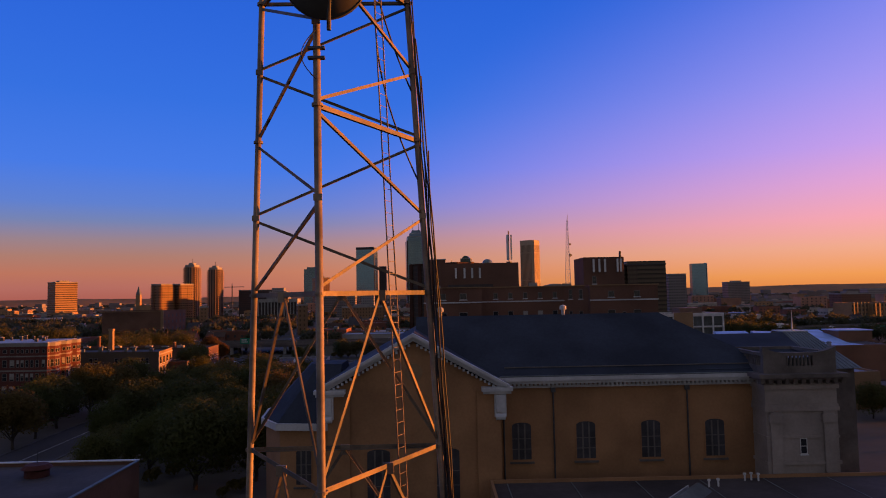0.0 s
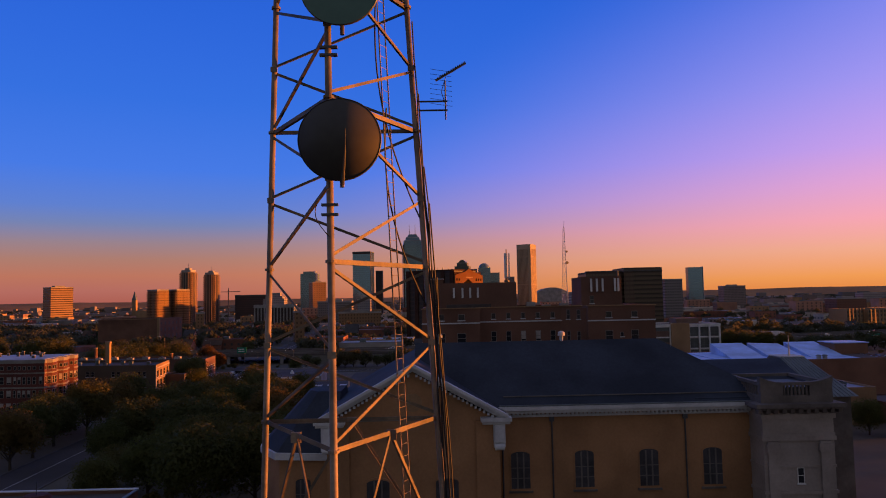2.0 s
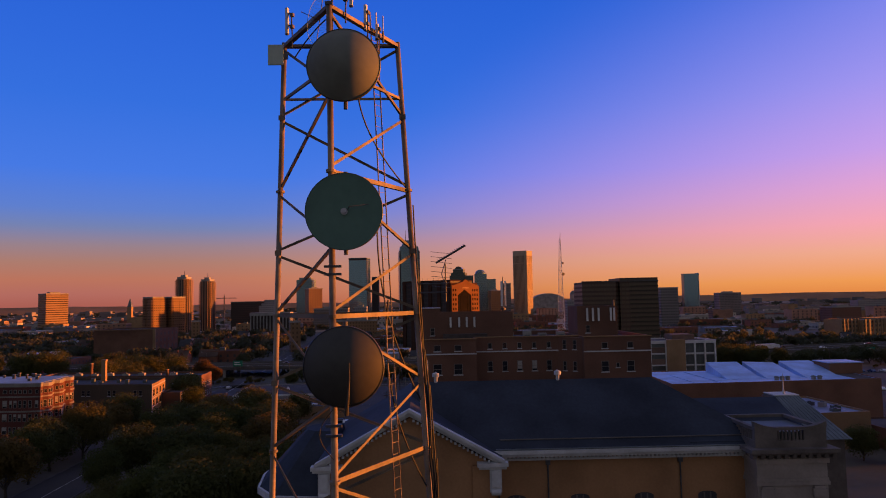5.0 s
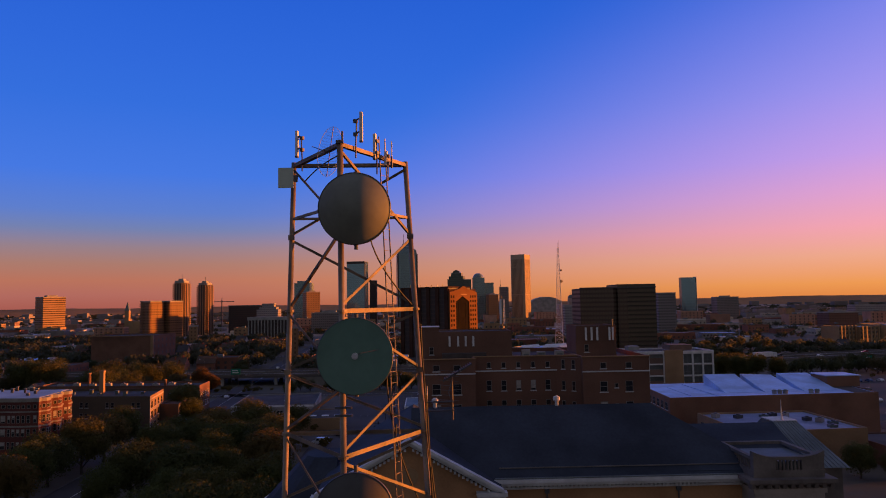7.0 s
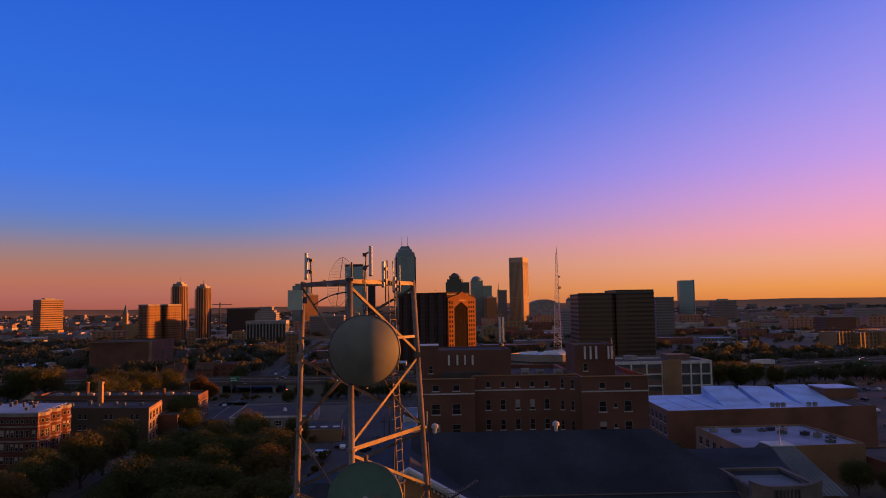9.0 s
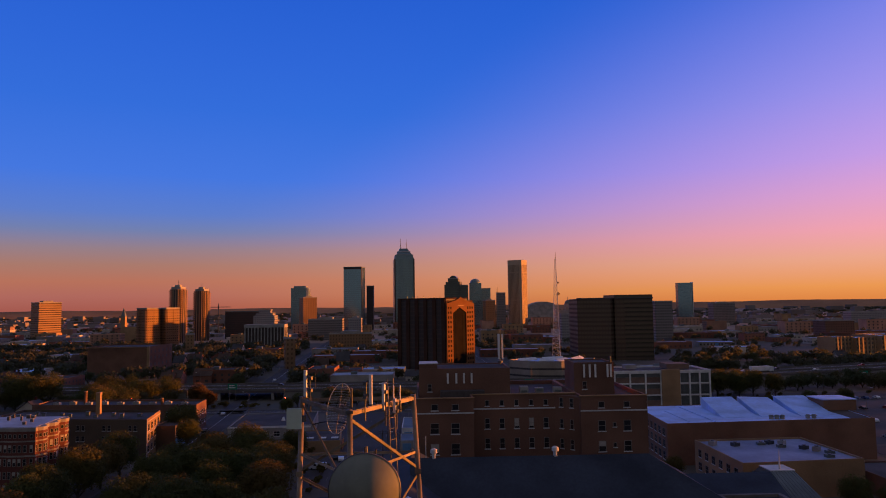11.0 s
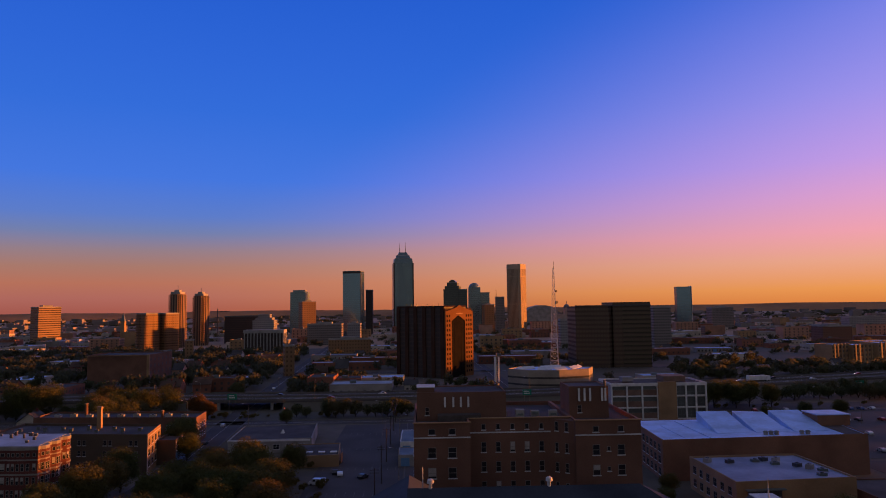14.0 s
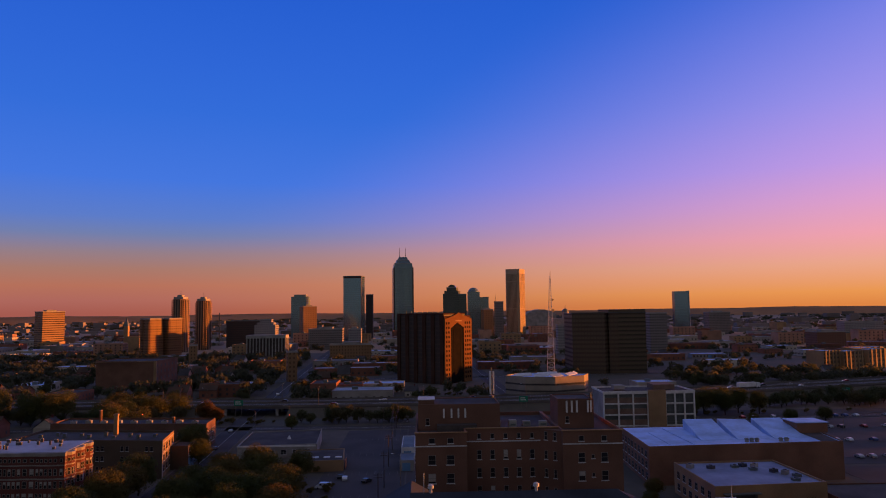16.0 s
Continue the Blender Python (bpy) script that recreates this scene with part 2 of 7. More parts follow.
def poly(bm, *pts):
    return bm.faces.new([bm.verts.new(p) for p in pts])


def tube(bm, p, q, r, n=8, r2=None):
    p, q = Vector(p), Vector(q)
    turn = (q - p).to_track_quat("Z", "Y").to_matrix()
    rings = [[bm.verts.new(c + turn @ Vector((math.cos(k * math.tau / n) * rad, math.sin(k * math.tau / n) * rad, 0))) for k in range(n)]
             for c, rad in ((p, r), (q, r if r2 is None else r2))]
    for k in range(n):
        bm.faces.new((rings[0][k], rings[0][(k + 1) % n], rings[1][(k + 1) % n], rings[1][k]))
    bm.faces.new(rings[0][::-1])
    bm.faces.new(rings[1])


def sweep(bm, pts, r, n=6):
    """One unbroken tube along points; r: a radius, or one for each point."""
    pts = [Vector(p) for p in pts]
    rings = []
    for i, p in enumerate(pts):
        d = (pts[min(len(pts) - 1, i + 1)] - pts[max(0, i - 1)]).normalized()
        u = d.orthogonal().normalized() if not rings else (side_way - d * d.dot(side_way)).normalized()
        side_way, v = u, d.cross(u)
        rad = r[i] if isinstance(r, (list, tuple)) else r
        rings.append([bm.verts.new(p + (u * math.cos(k * math.tau / n) + v * math.sin(k * math.tau / n)) * rad) for k in range(n)])
    for a, c in zip(rings, rings[1:]):
        for k in range(n):
            bm.faces.new((a[k], a[(k + 1) % n], c[(k + 1) % n], c[k]))
    bm.faces.new(rings[0][::-1])
    bm.faces.new(rings[-1])


def angle_iron(bm, p, q, out, w, t=0.014):
    """An L-shaped steel bar from p to q: one leaf in the face whose outside is out, the other pointing inwards."""
    p, q = Vector(p), Vector(q)
    d = (q - p).normalized()
    u = Vector(out).cross(d).normalized()
    n = d.cross(u)
    if n.dot(Vector(out)) < 0:
        n = -n
    if u.z > 0:
        u = -u
    ell = [(-w / 2, 0.0), (w / 2, 0.0), (w / 2, -w * 0.8), (w / 2 - t, -w * 0.8), (w / 2 - t, -t), (-w / 2, -t)]
    a, c = [[bm.verts.new(e + u * x + n * y) for x, y in ell] for e in (p, q)]
    for i in range(6):
        j = (i + 1) % 6
        bm.faces.new((a[i], a[j], c[j], c[i]))
    for f in ((0, 1, 4, 5), (1, 2, 3, 4)):
        bm.faces.new([a[k] for k in f][::-1])
        bm.faces.new([c[k] for k in f])


def mesh_of(name, bm, material, smooth=False):
    me = bpy.data.meshes.new(name)
    bm.to_mesh(me)
    bm.free()
    me.materials.append(material)
    if smooth:
        me.polygons.foreach_set("use_smooth", [True] * len(me.polygons))
    return me


def part(name, bm, material, parent=None, label="", smooth=False, m=None):
    """One mesh object under a thing or a part, from a bmesh or a ready mesh."""
    me = mesh_of(name, bm, material, smooth) if isinstance(bm, bmesh.types.BMesh) else bm
    ob = new(name, me)
    ob.parent = parent
    if m is not None:
        ob.matrix_local = m
    return tagged(ob, label)


def make(fill, *args):
    bm = bmesh.new()
    fill(bm, *args)
    return bm


def thing(name, label, category, m=None, group="", kind=""):
    ob = new(name)
    ob.empty_display_size = 0.5
    if m is not None:
        ob.matrix_basis = m
    return tagged(ob, label, category, group, kind)


STORE = {}


def lattice(bm, xs, zs, y0, y1):
    """A flat frame in one piece: bars between xs[0]-xs[1], xs[2]-xs[3] ... and likewise in z, open between them."""
    nx, nz = len(xs), len(zs)
    v = [[[bm.verts.new((x, y, z)) for z in zs] for x in xs] for y in (y0, y1)]
    solid = lambda i, k: 0 <= i < nx - 1 and 0 <= k < nz - 1 and (i % 2 == 0 or k % 2 == 0)
    for i in range(nx - 1):
        for k in range(nz - 1):
            if not solid(i, k):
                continue
            bm.faces.new((v[0][i][k], v[0][i + 1][k], v[0][i + 1][k + 1], v[0][i][k + 1]))
            bm.faces.new((v[1][i][k], v[1][i][k + 1], v[1][i + 1][k + 1], v[1][i + 1][k]))
            for di, dk, p, q in ((-1, 0, (i, k + 1), (i, k)), (1, 0, (i + 1, k), (i + 1, k + 1)), (0, -1, (i, k), (i + 1, k)), (0, 1, (i + 1, k + 1), (i, k + 1))):
                if not solid(i + di, k + dk):
                    bm.faces.new((v[0][p[0]][p[1]], v[1][p[0]][p[1]], v[1][q[0]][q[1]], v[0][q[0]][q[1]]))


def window_meshes(w, h, mull, transom, frame_mat):
    """Frame with sill, and the glass behind it; x along the wall, -y outwards, centre of the foot at the origin."""
    key = (round(w, 2), round(h, 2), mull, transom, frame_mat.name)
    if key not in STORE:
        t = 0.09
        fr = bmesh.new()
        xs = [-w / 2, -w / 2 + t]
        for i in range(mull):
            x = -w / 2 + w * (i + 1) / (mull + 1)
            xs += [x - 0.035, x + 0.035]
        zs = [0, t] + ([h * 0.5 - 0.04, h * 0.5 + 0.04] if transom else []) + [h - t, h]
        lattice(fr, xs + [w / 2 - t, w / 2], zs, -0.06, 0.02)
        si, pa = bmesh.new(), bmesh.new()
        box(si, -w / 2 - 0.12, -0.16, -0.16, w / 2 + 0.12, 0.02, 0)
        box(pa, -w / 2 + t, -0.03, t, w / 2 - t, -0.005, h - t)
        STORE[key] = (mesh_of("window_frame", fr, frame_mat), mesh_of("sill", si, TRIM), mesh_of("pane", pa, GLASS))
    return STORE[key]


BLIND = mat("pale_window_blind", (0.34, 0.31, 0.28), 0.85, 0, 4, 0.6, 0.25)
shades = random.Random(17)


def window(parent, m, w, h, mull=0, transom=True, frame_mat=None, sill=True, blinds=0.0):
    fr, si, pa = window_meshes(w, h, mull, transom, frame_mat or WHITE)
    o = part("window", fr, None, parent, m=m)
    part("pane", pa, None, o)
    if shades.random() < blinds:
        drop = shades.choice((0.35, 0.5, 0.8))
        key = ("blind", round(w, 2), round(h, 2), drop)
        if key not in STORE:
            STORE[key] = mesh_of("blind", make(box, -w / 2 + 0.1, -0.04, h * (1 - drop), w / 2 - 0.1, -0.031, h - 0.1), BLIND)
        part("blind", STORE[key], None, o, "pale roller blind")
    if sill:
        part("sill", si, None, o)
    return o


def on_wall(p, q, s, z):
    """A pose on the wall from plan point p to q (its outside on the right hand), s metres along it, at height z."""
    a = math.atan2(q[1] - p[1], q[0] - p[0])
    return pose(p[0] + math.cos(a) * s, p[1] + math.sin(a) * s, z, 0, 0, math.degrees(a))


def rows_of_windows(parent, p, q, zs, n, w, h, edge=1.5, skip=(), **kw):
    length = math.dist(p, q)
    for j, z in enumerate(zs):
        for i in range(n):
            if (i, j) not in skip:
                window(parent, on_wall(p, q, edge + (length - 2 * edge) * (i + 0.5) / n, z), w, h, **kw)


DULL_PANES = mat("dull_far_panes", (0.055, 0.046, 0.042), 0.5, 0, 1, 0.2, 0.3)


def window_stuff(parent, walls, zs, n, w, h, material=None, name="glazing"):
    """Panes of a far building, too small to tell apart singly."""
    bm = bmesh.new()
    for p, q in walls:
        length = math.dist(p, q)
        a = math.atan2(q[1] - p[1], q[0] - p[0])
        ux, uy = math.cos(a), math.sin(a)
        for z in zs:
            for i in range(n):
                s = length * (i + 0.5) / n
                c = Vector((p[0] + ux * s, p[1] + uy * s, z)) + Vector((uy, -ux, 0)) * 0.08
                u = Vector((ux, uy, 0)) * w / 2
                poly(bm, c - u, c + u, c + u + Vector((0, 0, h)), c - u + Vector((0, 0, h)))
    o = part(name, bm, material or DULL_PANES, parent)
    return tagged(o, kind="stuff")


def ring(x0, y0, x1, y1):
    return [(x0, y0), (x1, y0), (x1, y1), (x0, y1)]


def parapet(bm, pts, z, h=0.9, t=0.35):
    c = Vector((sum(p[0] for p in pts) / len(pts), sum(p[1] for p in pts) / len(pts)))
    ins = []
    n = len(pts)
    for i in range(n):
        a, b, d = Vector(pts[i - 1]), Vector(pts[i]), Vector(pts[(i + 1) % n])
        e, f = (b - a).normalized(), (d - b).normalized()
        na, nb = Vector((-e.y, e.x)), Vector((-f.y, f.x))
        ins.append(b + (na + nb) * t / max(0.3, 1 + na.dot(nb)))
    for i in range(n):
        j = (i + 1) % n
        prism(bm, [pts[i], pts[j], tuple(ins[j]), tuple(ins[i])], z, z + h)


def flat_block(name, label, cat, pts, h, wall, roof, m=None, group="", low=0.9):
    """A flat-roofed building: walls with a parapet, and the roof deck inside it."""
    o = thing(name, label, cat, m, group)
    b = bmesh.new()
    prism(b, pts, -0.3, h - low)
    part("wall", b, wall, o)
    b = bmesh.new()
    parapet(b, pts, h - low + 0.003, low)
    part("parapet", b, wall, o)
    c = (sum(p[0] for p in pts) / len(pts), sum(p[1] for p in pts) / len(pts))
    inner = [(c[0] + (p[0] - c[0]) * 0.985, c[1] + (p[1] - c[1]) * 0.985) for p in pts]
    b = bmesh.new()
    prism(b, inner, h - low + 0.01, h - low + 0.12)
    part("roof", b, roof, o)
    return o


# ---- ground ----
b = bmesh.new()
N = 60
grid = [[None] * (N + 1) for _ in range(N + 1)]
for i in range(N + 1):
    for j in range(N + 1):
        x, y = -4800 + 9600 * i / N, -1200 + 6000 * j / N
        far = max(0.0, (y - 2300) / 2500)
        grid[i][j] = b.verts.new((x, y, far * far * (6 + 14 * noise.noise(Vector((x / 900, y / 900, 0))) + max(0, x) * 0.006)))
for i in range(N):
    for j in range(N):
        b.faces.new((grid[i][j], grid[i + 1][j], grid[i + 1][j + 1], grid[i][j + 1]))
ground = part("ground", b, GROUND, smooth=True)
ground.data.materials.append(HAZY_PLAIN)
for f in ground.data.polygons:      # far plain in a paler colour that holds the warm haze
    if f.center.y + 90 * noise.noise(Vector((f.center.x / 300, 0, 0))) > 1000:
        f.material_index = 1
tagged(ground, "dark autumn town ground of grass, gravel and streets", "ground", kind="structure")
# far low hills that close the horizon
b = bmesh.new()
prev = None
for k in range(161):
    a = radians(-50 + 100 * k / 160)
    x, y = 4650 * math.sin(a), 4650 * math.cos(a)
    top = 44 + 10 * max(0, a) + 7 * noise.noise(Vector((a * 7, 0, 0))) + 3.0 * noise.noise(Vector((a * 60, 3, 0)))
    cur = [b.verts.new((x * 0.93, y * 0.93, -3)), b.verts.new((x, y, top)), b.verts.new((x * 1.05, y * 1.05, -3))]
    if prev:
        for u in range(2):
            b.faces.new((prev[u], cur[u], cur[u + 1], prev[u + 1]))
    prev = cur
tagged(part("backdrop_hills", b, HAZY_WOOD, smooth=True), "low wooded hills along the far horizon", "hills", kind="structure")

# ---- the lattice tower ----
def tower_axis(z):
    return -2.068 + -0.013 * (z - 39), 21.090 + 0.011 * (z - 39)


def tower_leg(k, z):
    """Leg k: 0 nearest, 1 and 2 the two behind it."""
    r = (5.009 - 0.087 * (z - 31)) / math.sqrt(3)
    a = 0.017 - math.pi / 2 + (0, 2, -2)[k] * math.pi / 3
    x, y = tower_axis(z)
    return Vector((x + r * math.cos(a), y + r * math.sin(a), z))


LEVELS = [0.3, 4.8, 9.4, 13.9, 18.3, 22.6, 26.95, 31.30, 35.72, 39.79, 43.57, 48.14]
tower = thing("lattice_tower", "tall three-legged galvanised steel lattice antenna tower lit orange by low sun", "tower", pose(*tower_axis(0), 0))
inv = Matrix.Translation(tower.location).inverted()


def tpart(name, bm, material, parent=None, label="", smooth=False):
    bmesh.ops.transform(bm, matrix=inv, verts=bm.verts)
    return part(name, bm, material, parent or tower, label, smooth)


for k in range(3):
    b = bmesh.new()
    tube(b, tower_leg(k, -0.2), tower_leg(k, LEVELS[-1] + 0.1), 0.112, 18, 0.08)
    leg = tpart("leg", b, GALV, smooth=True)
    for z in LEVELS[1:-1]:
        b = bmesh.new()
        p = tower_leg(k, z)
        tube(b, p - Vector((0, 0, 0.035)), p + Vector((0, 0, 0.035)), 0.135, 14)
        tpart("flange", b, GALV, leg)
    b = bmesh.new()
    p = tower_leg(k, 0)
    box(b, p.x - 0.6, p.y - 0.6, -0.3, p.x + 0.6, p.y + 0.6, 0.3)
    tpart("footing", b, CONCRETE)
for i, (z0, z1) in enumerate(zip(LEVELS, LEVELS[1:])):
    for a, c in ((0, 1), (1, 2), (2, 0)):
        pa, pc = tower_leg(a, z1), tower_leg(c, z1)
        out = (pa + pc) / 2 - Vector((*tower_axis(z1), z1))
        if (a, c) == (0, 1) or not 34 < z1 < 37 and not 42 < z1 < 45:
            b = bmesh.new()
            angle_iron(b, pa, pc, out, 0.12)
            girt = tpart("girt", b, BRACING)
        if z0 < 31:
            mid = (pa + pc) / 2
            for leg_k in (a, c):
                b = bmesh.new()
                angle_iron(b, mid, tower_leg(leg_k, z0 + 0.12), out, 0.085)
                tpart("brace", b, BRACING)
            b = bmesh.new()
            box(b, mid.x - 0.13, mid.y - 0.03, z1 - 0.2, mid.x + 0.13, mid.y + 0.03, z1 + 0.07)
            tpart("gusset", b, GALV, girt)
        else:
            zm = (z0 + z1) / 2
            for z in (z0 + 0.14, z1 - 0.14):
                zz = zm + (0.09 if z > zm else -0.09)
                b = bmesh.new()
                angle_iron(b, tower_leg(a, z), tower_leg(c, zz), out, 0.082)
                tpart("brace", b, BRACING)
            p = tower_leg(c, zm)
            b = bmesh.new()
            box(b, p.x - 0.10, p.y - 0.105, p.z - 0.08, p.x + 0.10, p.y - 0.085, p.z + 0.08)
            tpart("gusset", b, GALV)

# climbing ladder inside the face towards the sun
def ladder_at(z, s):
    p = tower_leg(0, z).lerp(tower_leg(1, z), 0.62)
    q = tower_leg(0, z).lerp(tower_leg(1, z), 0.62 + 0.34 / (5.009 - 0.087 * (z - 31)))
    return p.lerp(q, s) + Vector((-0.10, 0.22, 0))


ladder = tpart("ladder", make(tube, ladder_at(LEVELS[0], 0), ladder_at(LEVELS[-1] + 0.7, 0), 0.02, 6), GALV, label="thin steel climbing ladder")
tpart("rail", make(tube, ladder_at(LEVELS[0], 1), ladder_at(LEVELS[-1] + 0.7, 1), 0.02, 6), GALV, ladder)
z = 14.0
while z < 48.2:
    b = bmesh.new()
    tube(b, ladder_at(z, 0), ladder_at(z, 1), 0.008, 5)
    tpart("rung", b, GALV, ladder)
    z += 0.33
# cable run down the leg, and loose cables
rng = random.Random(5)
for k in range(5):
    b = bmesh.new()
    off = Vector((0.10 + 0.045 * k, -0.10 + 0.04 * (k % 2), 0))
    run = []
    z = 0.2
    while z < 44 - 2.1 * k:
        run.append(tower_leg(1, z) + off + Vector((rng.uniform(-0.035, 0.035), 0, 0)))
        z += 1.1
    sweep(b, run, 0.022, 6)
    tpart("cable", b, CABLE, label="black coaxial cable tied to a leg")
for z0, z1, sag, s0 in ((46.9, 43.6, 0.5, 0.35), (43.2, 37.0, 0.6, 0.55), (40.2, 34.4, 0.75, 0.62)):
    b = bmesh.new()
    run = []
    for i in range(17):
        u = i / 16
        z = z0 + (z1 - z0) * u
        run.append(tower_leg(0, z).lerp(tower_leg(1, z), s0 + (1 - s0) * u * u) + Vector((-sag * math.sin(u * math.pi) * 0.3, 0.25 - 0.2 * u, 0)))
    sweep(b, run, 0.024, 6)
    tpart("cable", b, CABLE, label="black coaxial cable hanging loose")


# ---- microwave dishes on the nearest leg ----
def dish(x, z, r, kind, cover=None):
    y = tower_leg(0, z).y - 0.62
    lab = {"dome": "grey microwave antenna with domed cover", "open": "open dark green dish antenna with central feed"}[kind]
    o = thing("microwave_dish", lab + " on the tower leg", "antenna", pose(x, y, z - r, 0, 0, 0), "dishes on the tower")
    n, rings = 56, 14
    b = bmesh.new()
    if kind == "open":
        prof = [(r * i / rings, 0.05 * (1 - (i / rings) ** 2)) for i in range(rings + 1)]
    else:
        prof = [(r * 0.992 * i / rings, -0.41 * (1 - (i / rings) ** 2)) for i in range(rings + 1)]
    def lathe(bm, prof):
        rows = []
        for rad, dy in prof:
            rows.append([bm.verts.new((rad * math.cos(t * math.tau / n), dy, r + rad * math.sin(t * math.tau / n))) for t in range(n)] if rad > 1e-6 else [bm.verts.new((0, dy, r))])
        for p, q in zip(rows, rows[1:]):
            for t in range(n):
                u = (t + 1) % n
                if len(p) == 1:
                    bm.faces.new((p[0], q[t], q[u]))
                elif len(q) == 1:
                    bm.faces.new((p[t], q[0], p[u]))
                else:
                    bm.faces.new((p[t], q[t], q[u], p[u]))
    lathe(b, prof)
    part("reflector" if kind == "open" else "cover", b, DISH if kind == "open" else cover, o, smooth=True)
    b = bmesh.new()
    lathe(b, [(r, -0.015), (r + 0.012, 0.0), (r + 0.012, 0.05), (r * 0.97, 0.16), (r * 0.7, 0.34), (r * 0.3, 0.42), (0, 0.43)])
    part("back_shell", b, DARK_STEEL, o, smooth=True)
    if kind == "open":
        b = bmesh.new()
        lathe(b, [(0.085, 0.05), (0.085, 0.0), (0.05, 0.0), (0.05, -0.06), (0, -0.06)])
        part("feed_hub", b, TRIM, o, "pale round feed hub")
        b = bmesh.new()
        tube(b, (0.03, 0.2, r), (0.16, -0.22, r + 0.09), 0.012, 5)
        tube(b, (0.16, -0.22, r + 0.09), (0.62, -0.05, r + 0.16), 0.010, 5)
        part("feed_arm", b, DARK_STEEL, o)
    b = bmesh.new()
    for dz in (-0.45, 0.45):
        box(b, -0.16, 0.38, r + dz - 0.06, 0.16, 0.80, r + dz + 0.06)
    part("clamp", b, DARK_STEEL, o)
    b = bmesh.new()
    tube(b, (0, 0.42, -0.1), (0, 0.42, 2 * r + 0.1), 0.055, 8)
    part("mount_pipe", b, DARK_STEEL, o)
    return o


dish1 = dish(-1.69, 38.58, 0.98, "dome", DARK_RADOME)
b = bmesh.new()
FIN = [((0.20, -0.50, 1.12), 0.008), ((0.19, -0.49, 0.75), 0.018), ((0.15, -0.42, 0.30), 0.034), ((0.09, -0.26, -0.14), 0.05)]
sweep(b, [p for p, _ in FIN], [q for _, q in FIN], 8)
part("fin", b, DARK_RADOME, dish1, "narrow upright fin below the cover")
dish(-1.68, 42.42, 0.97, "open")
dish(-1.69, 46.25, 0.95, "dome", RADOME)


# ---- aerials on the tower ----
def yagi():
    o = thing("yagi_antenna", "metal television aerial with a slanted boom on a bracket", "antenna", pose(0.93, 22.3, 40.11))
    part("mast", make(tube, (0, 0, 0), (0, 0, 1.17), 0.022, 6), DARK_STEEL, o)
    for dz in (0.29, 0.56):
        part("bracket_arm", make(tube, (0.06, 0, dz), (-0.80, 0.0, dz), 0.028, 6), DARK_STEEL, o)
    boom = part("boom", make(box, -0.20, -0.025, 1.00, 0.86, 0.025, 1.06), DARK_STEEL, o)
    boom.matrix_local = Matrix.Translation((0.40, 0, 0.40)) @ pose(0, 0, 0, 0, -30, 0)
    b = bmesh.new()
    for i in range(13):
        x = -0.1 + 0.92 * i / 12
        tube(b, (x, -0.14, 1.05), (x, 0.14, 1.09), 0.012, 5)
    tagged(part("element", b, DARK_STEEL, boom), kind="stuff")
    for i in range(8):
        z = 0.45 + 0.15 * i
        part("reflector_rod", make(tube, (-0.45, -0.05, z + 0.04), (0.20, 0.05, z - 0.03), 0.007, 5), DARK_STEEL, o)
    for s in (-1, 1):
        part("stay", make(tube, (-0.12, 0, 0.85), (0.02, 0, 0.85 + 0.45 * s), 0.012, 5), DARK_STEEL, o)


yagi()


def panel_aerial(x, y, z, h, turn, arm=0.17, label="slim white upright panel antenna held off a short dark pole"):
    o = thing("panel_antenna", label, "antenna", pose(x, y, z, 0, 0, turn), "panel antennas on the tower top")
    part("housing", make(box, -0.042, -0.045, 0.12, 0.042, 0.03, h), PANEL, o)
    part("end_cap", make(box, -0.046, -0.049, 0.08, 0.046, 0.034, 0.12), DARK_STEEL, o)
    b = bmesh.new()
    sweep(b, [(arm, 0.02, -0.35), (arm, 0.02, 0.05), (arm * 0.9, 0.02, h * 0.35), (arm * 0.8, 0.02, h * 0.8)], 0.022, 7)
    part("pole", b, DARK_STEEL, o)
    for f in (0.36, 0.76):
        b = bmesh.new()
        sweep(b, [(0.0, 0.02, h * f), (arm * 0.45, 0.02, h * f + 0.05), (arm * 1.05, 0.02, h * f - 0.02)], 0.024, 6)
        part("tilt_bracket", b, DARK_STEEL, o)
        part("clamp", make(box, arm - 0.06, -0.03, h * f - 0.07, arm + 0.05, 0.07, h * f + 0.03), DARK_STEEL, o)


def whip(x, y, z, h):
    o = thing("whip_antenna", "thin upright whip antenna on the tower top", "antenna", pose(x, y, z), "whip antennas")
    part("base", make(tube, (0, 0, -0.1), (0, 0, h * 0.35), 0.03, 6), DARK_STEEL, o)
    part("rod", make(tube, (0, 0, h * 0.35), (0, 0, h), 0.018, 6), PANEL, o)


panel_aerial(-3.76, 21.6, 48.20, 0.92, -25)
panel_aerial(-1.60, 19.6, 48.20, 0.95, -12, -0.17)
panel_aerial(-1.29, 20.6, 47.9, 0.86, -30, 0.05)
panel_aerial(-0.98, 20.9, 47.75, 0.55, -20, 0.05)
whip(-1.02, 21.0, 47.95, 0.75)
whip(-0.83, 21.2, 47.95, 0.72)
sq = thing("flat_panel_antenna", "pale green square flat panel antenna on the tower corner", "antenna", pose(-4.10, 21.6, 47.34))
part("housing", make(box, -0.23, -0.06, 0, 0.23, 0.0, 0.62), PALE_PANEL, sq)
part("bracket", make(box, -0.05, 0.0, 0.2, 0.35, 0.08, 0.4), DARK_STEEL, sq)
gd = thing("grid_dish", "oval wire grid antenna at the tower top", "antenna", pose(-2.55, 19.95, 47.42))
RX, RZ2 = 0.34, 0.72
bow = lambda u, v: (RX * u + 0.10 * v, 0.16 * (u * u + v * v), 0.72 + RZ2 * v)
b = bmesh.new()
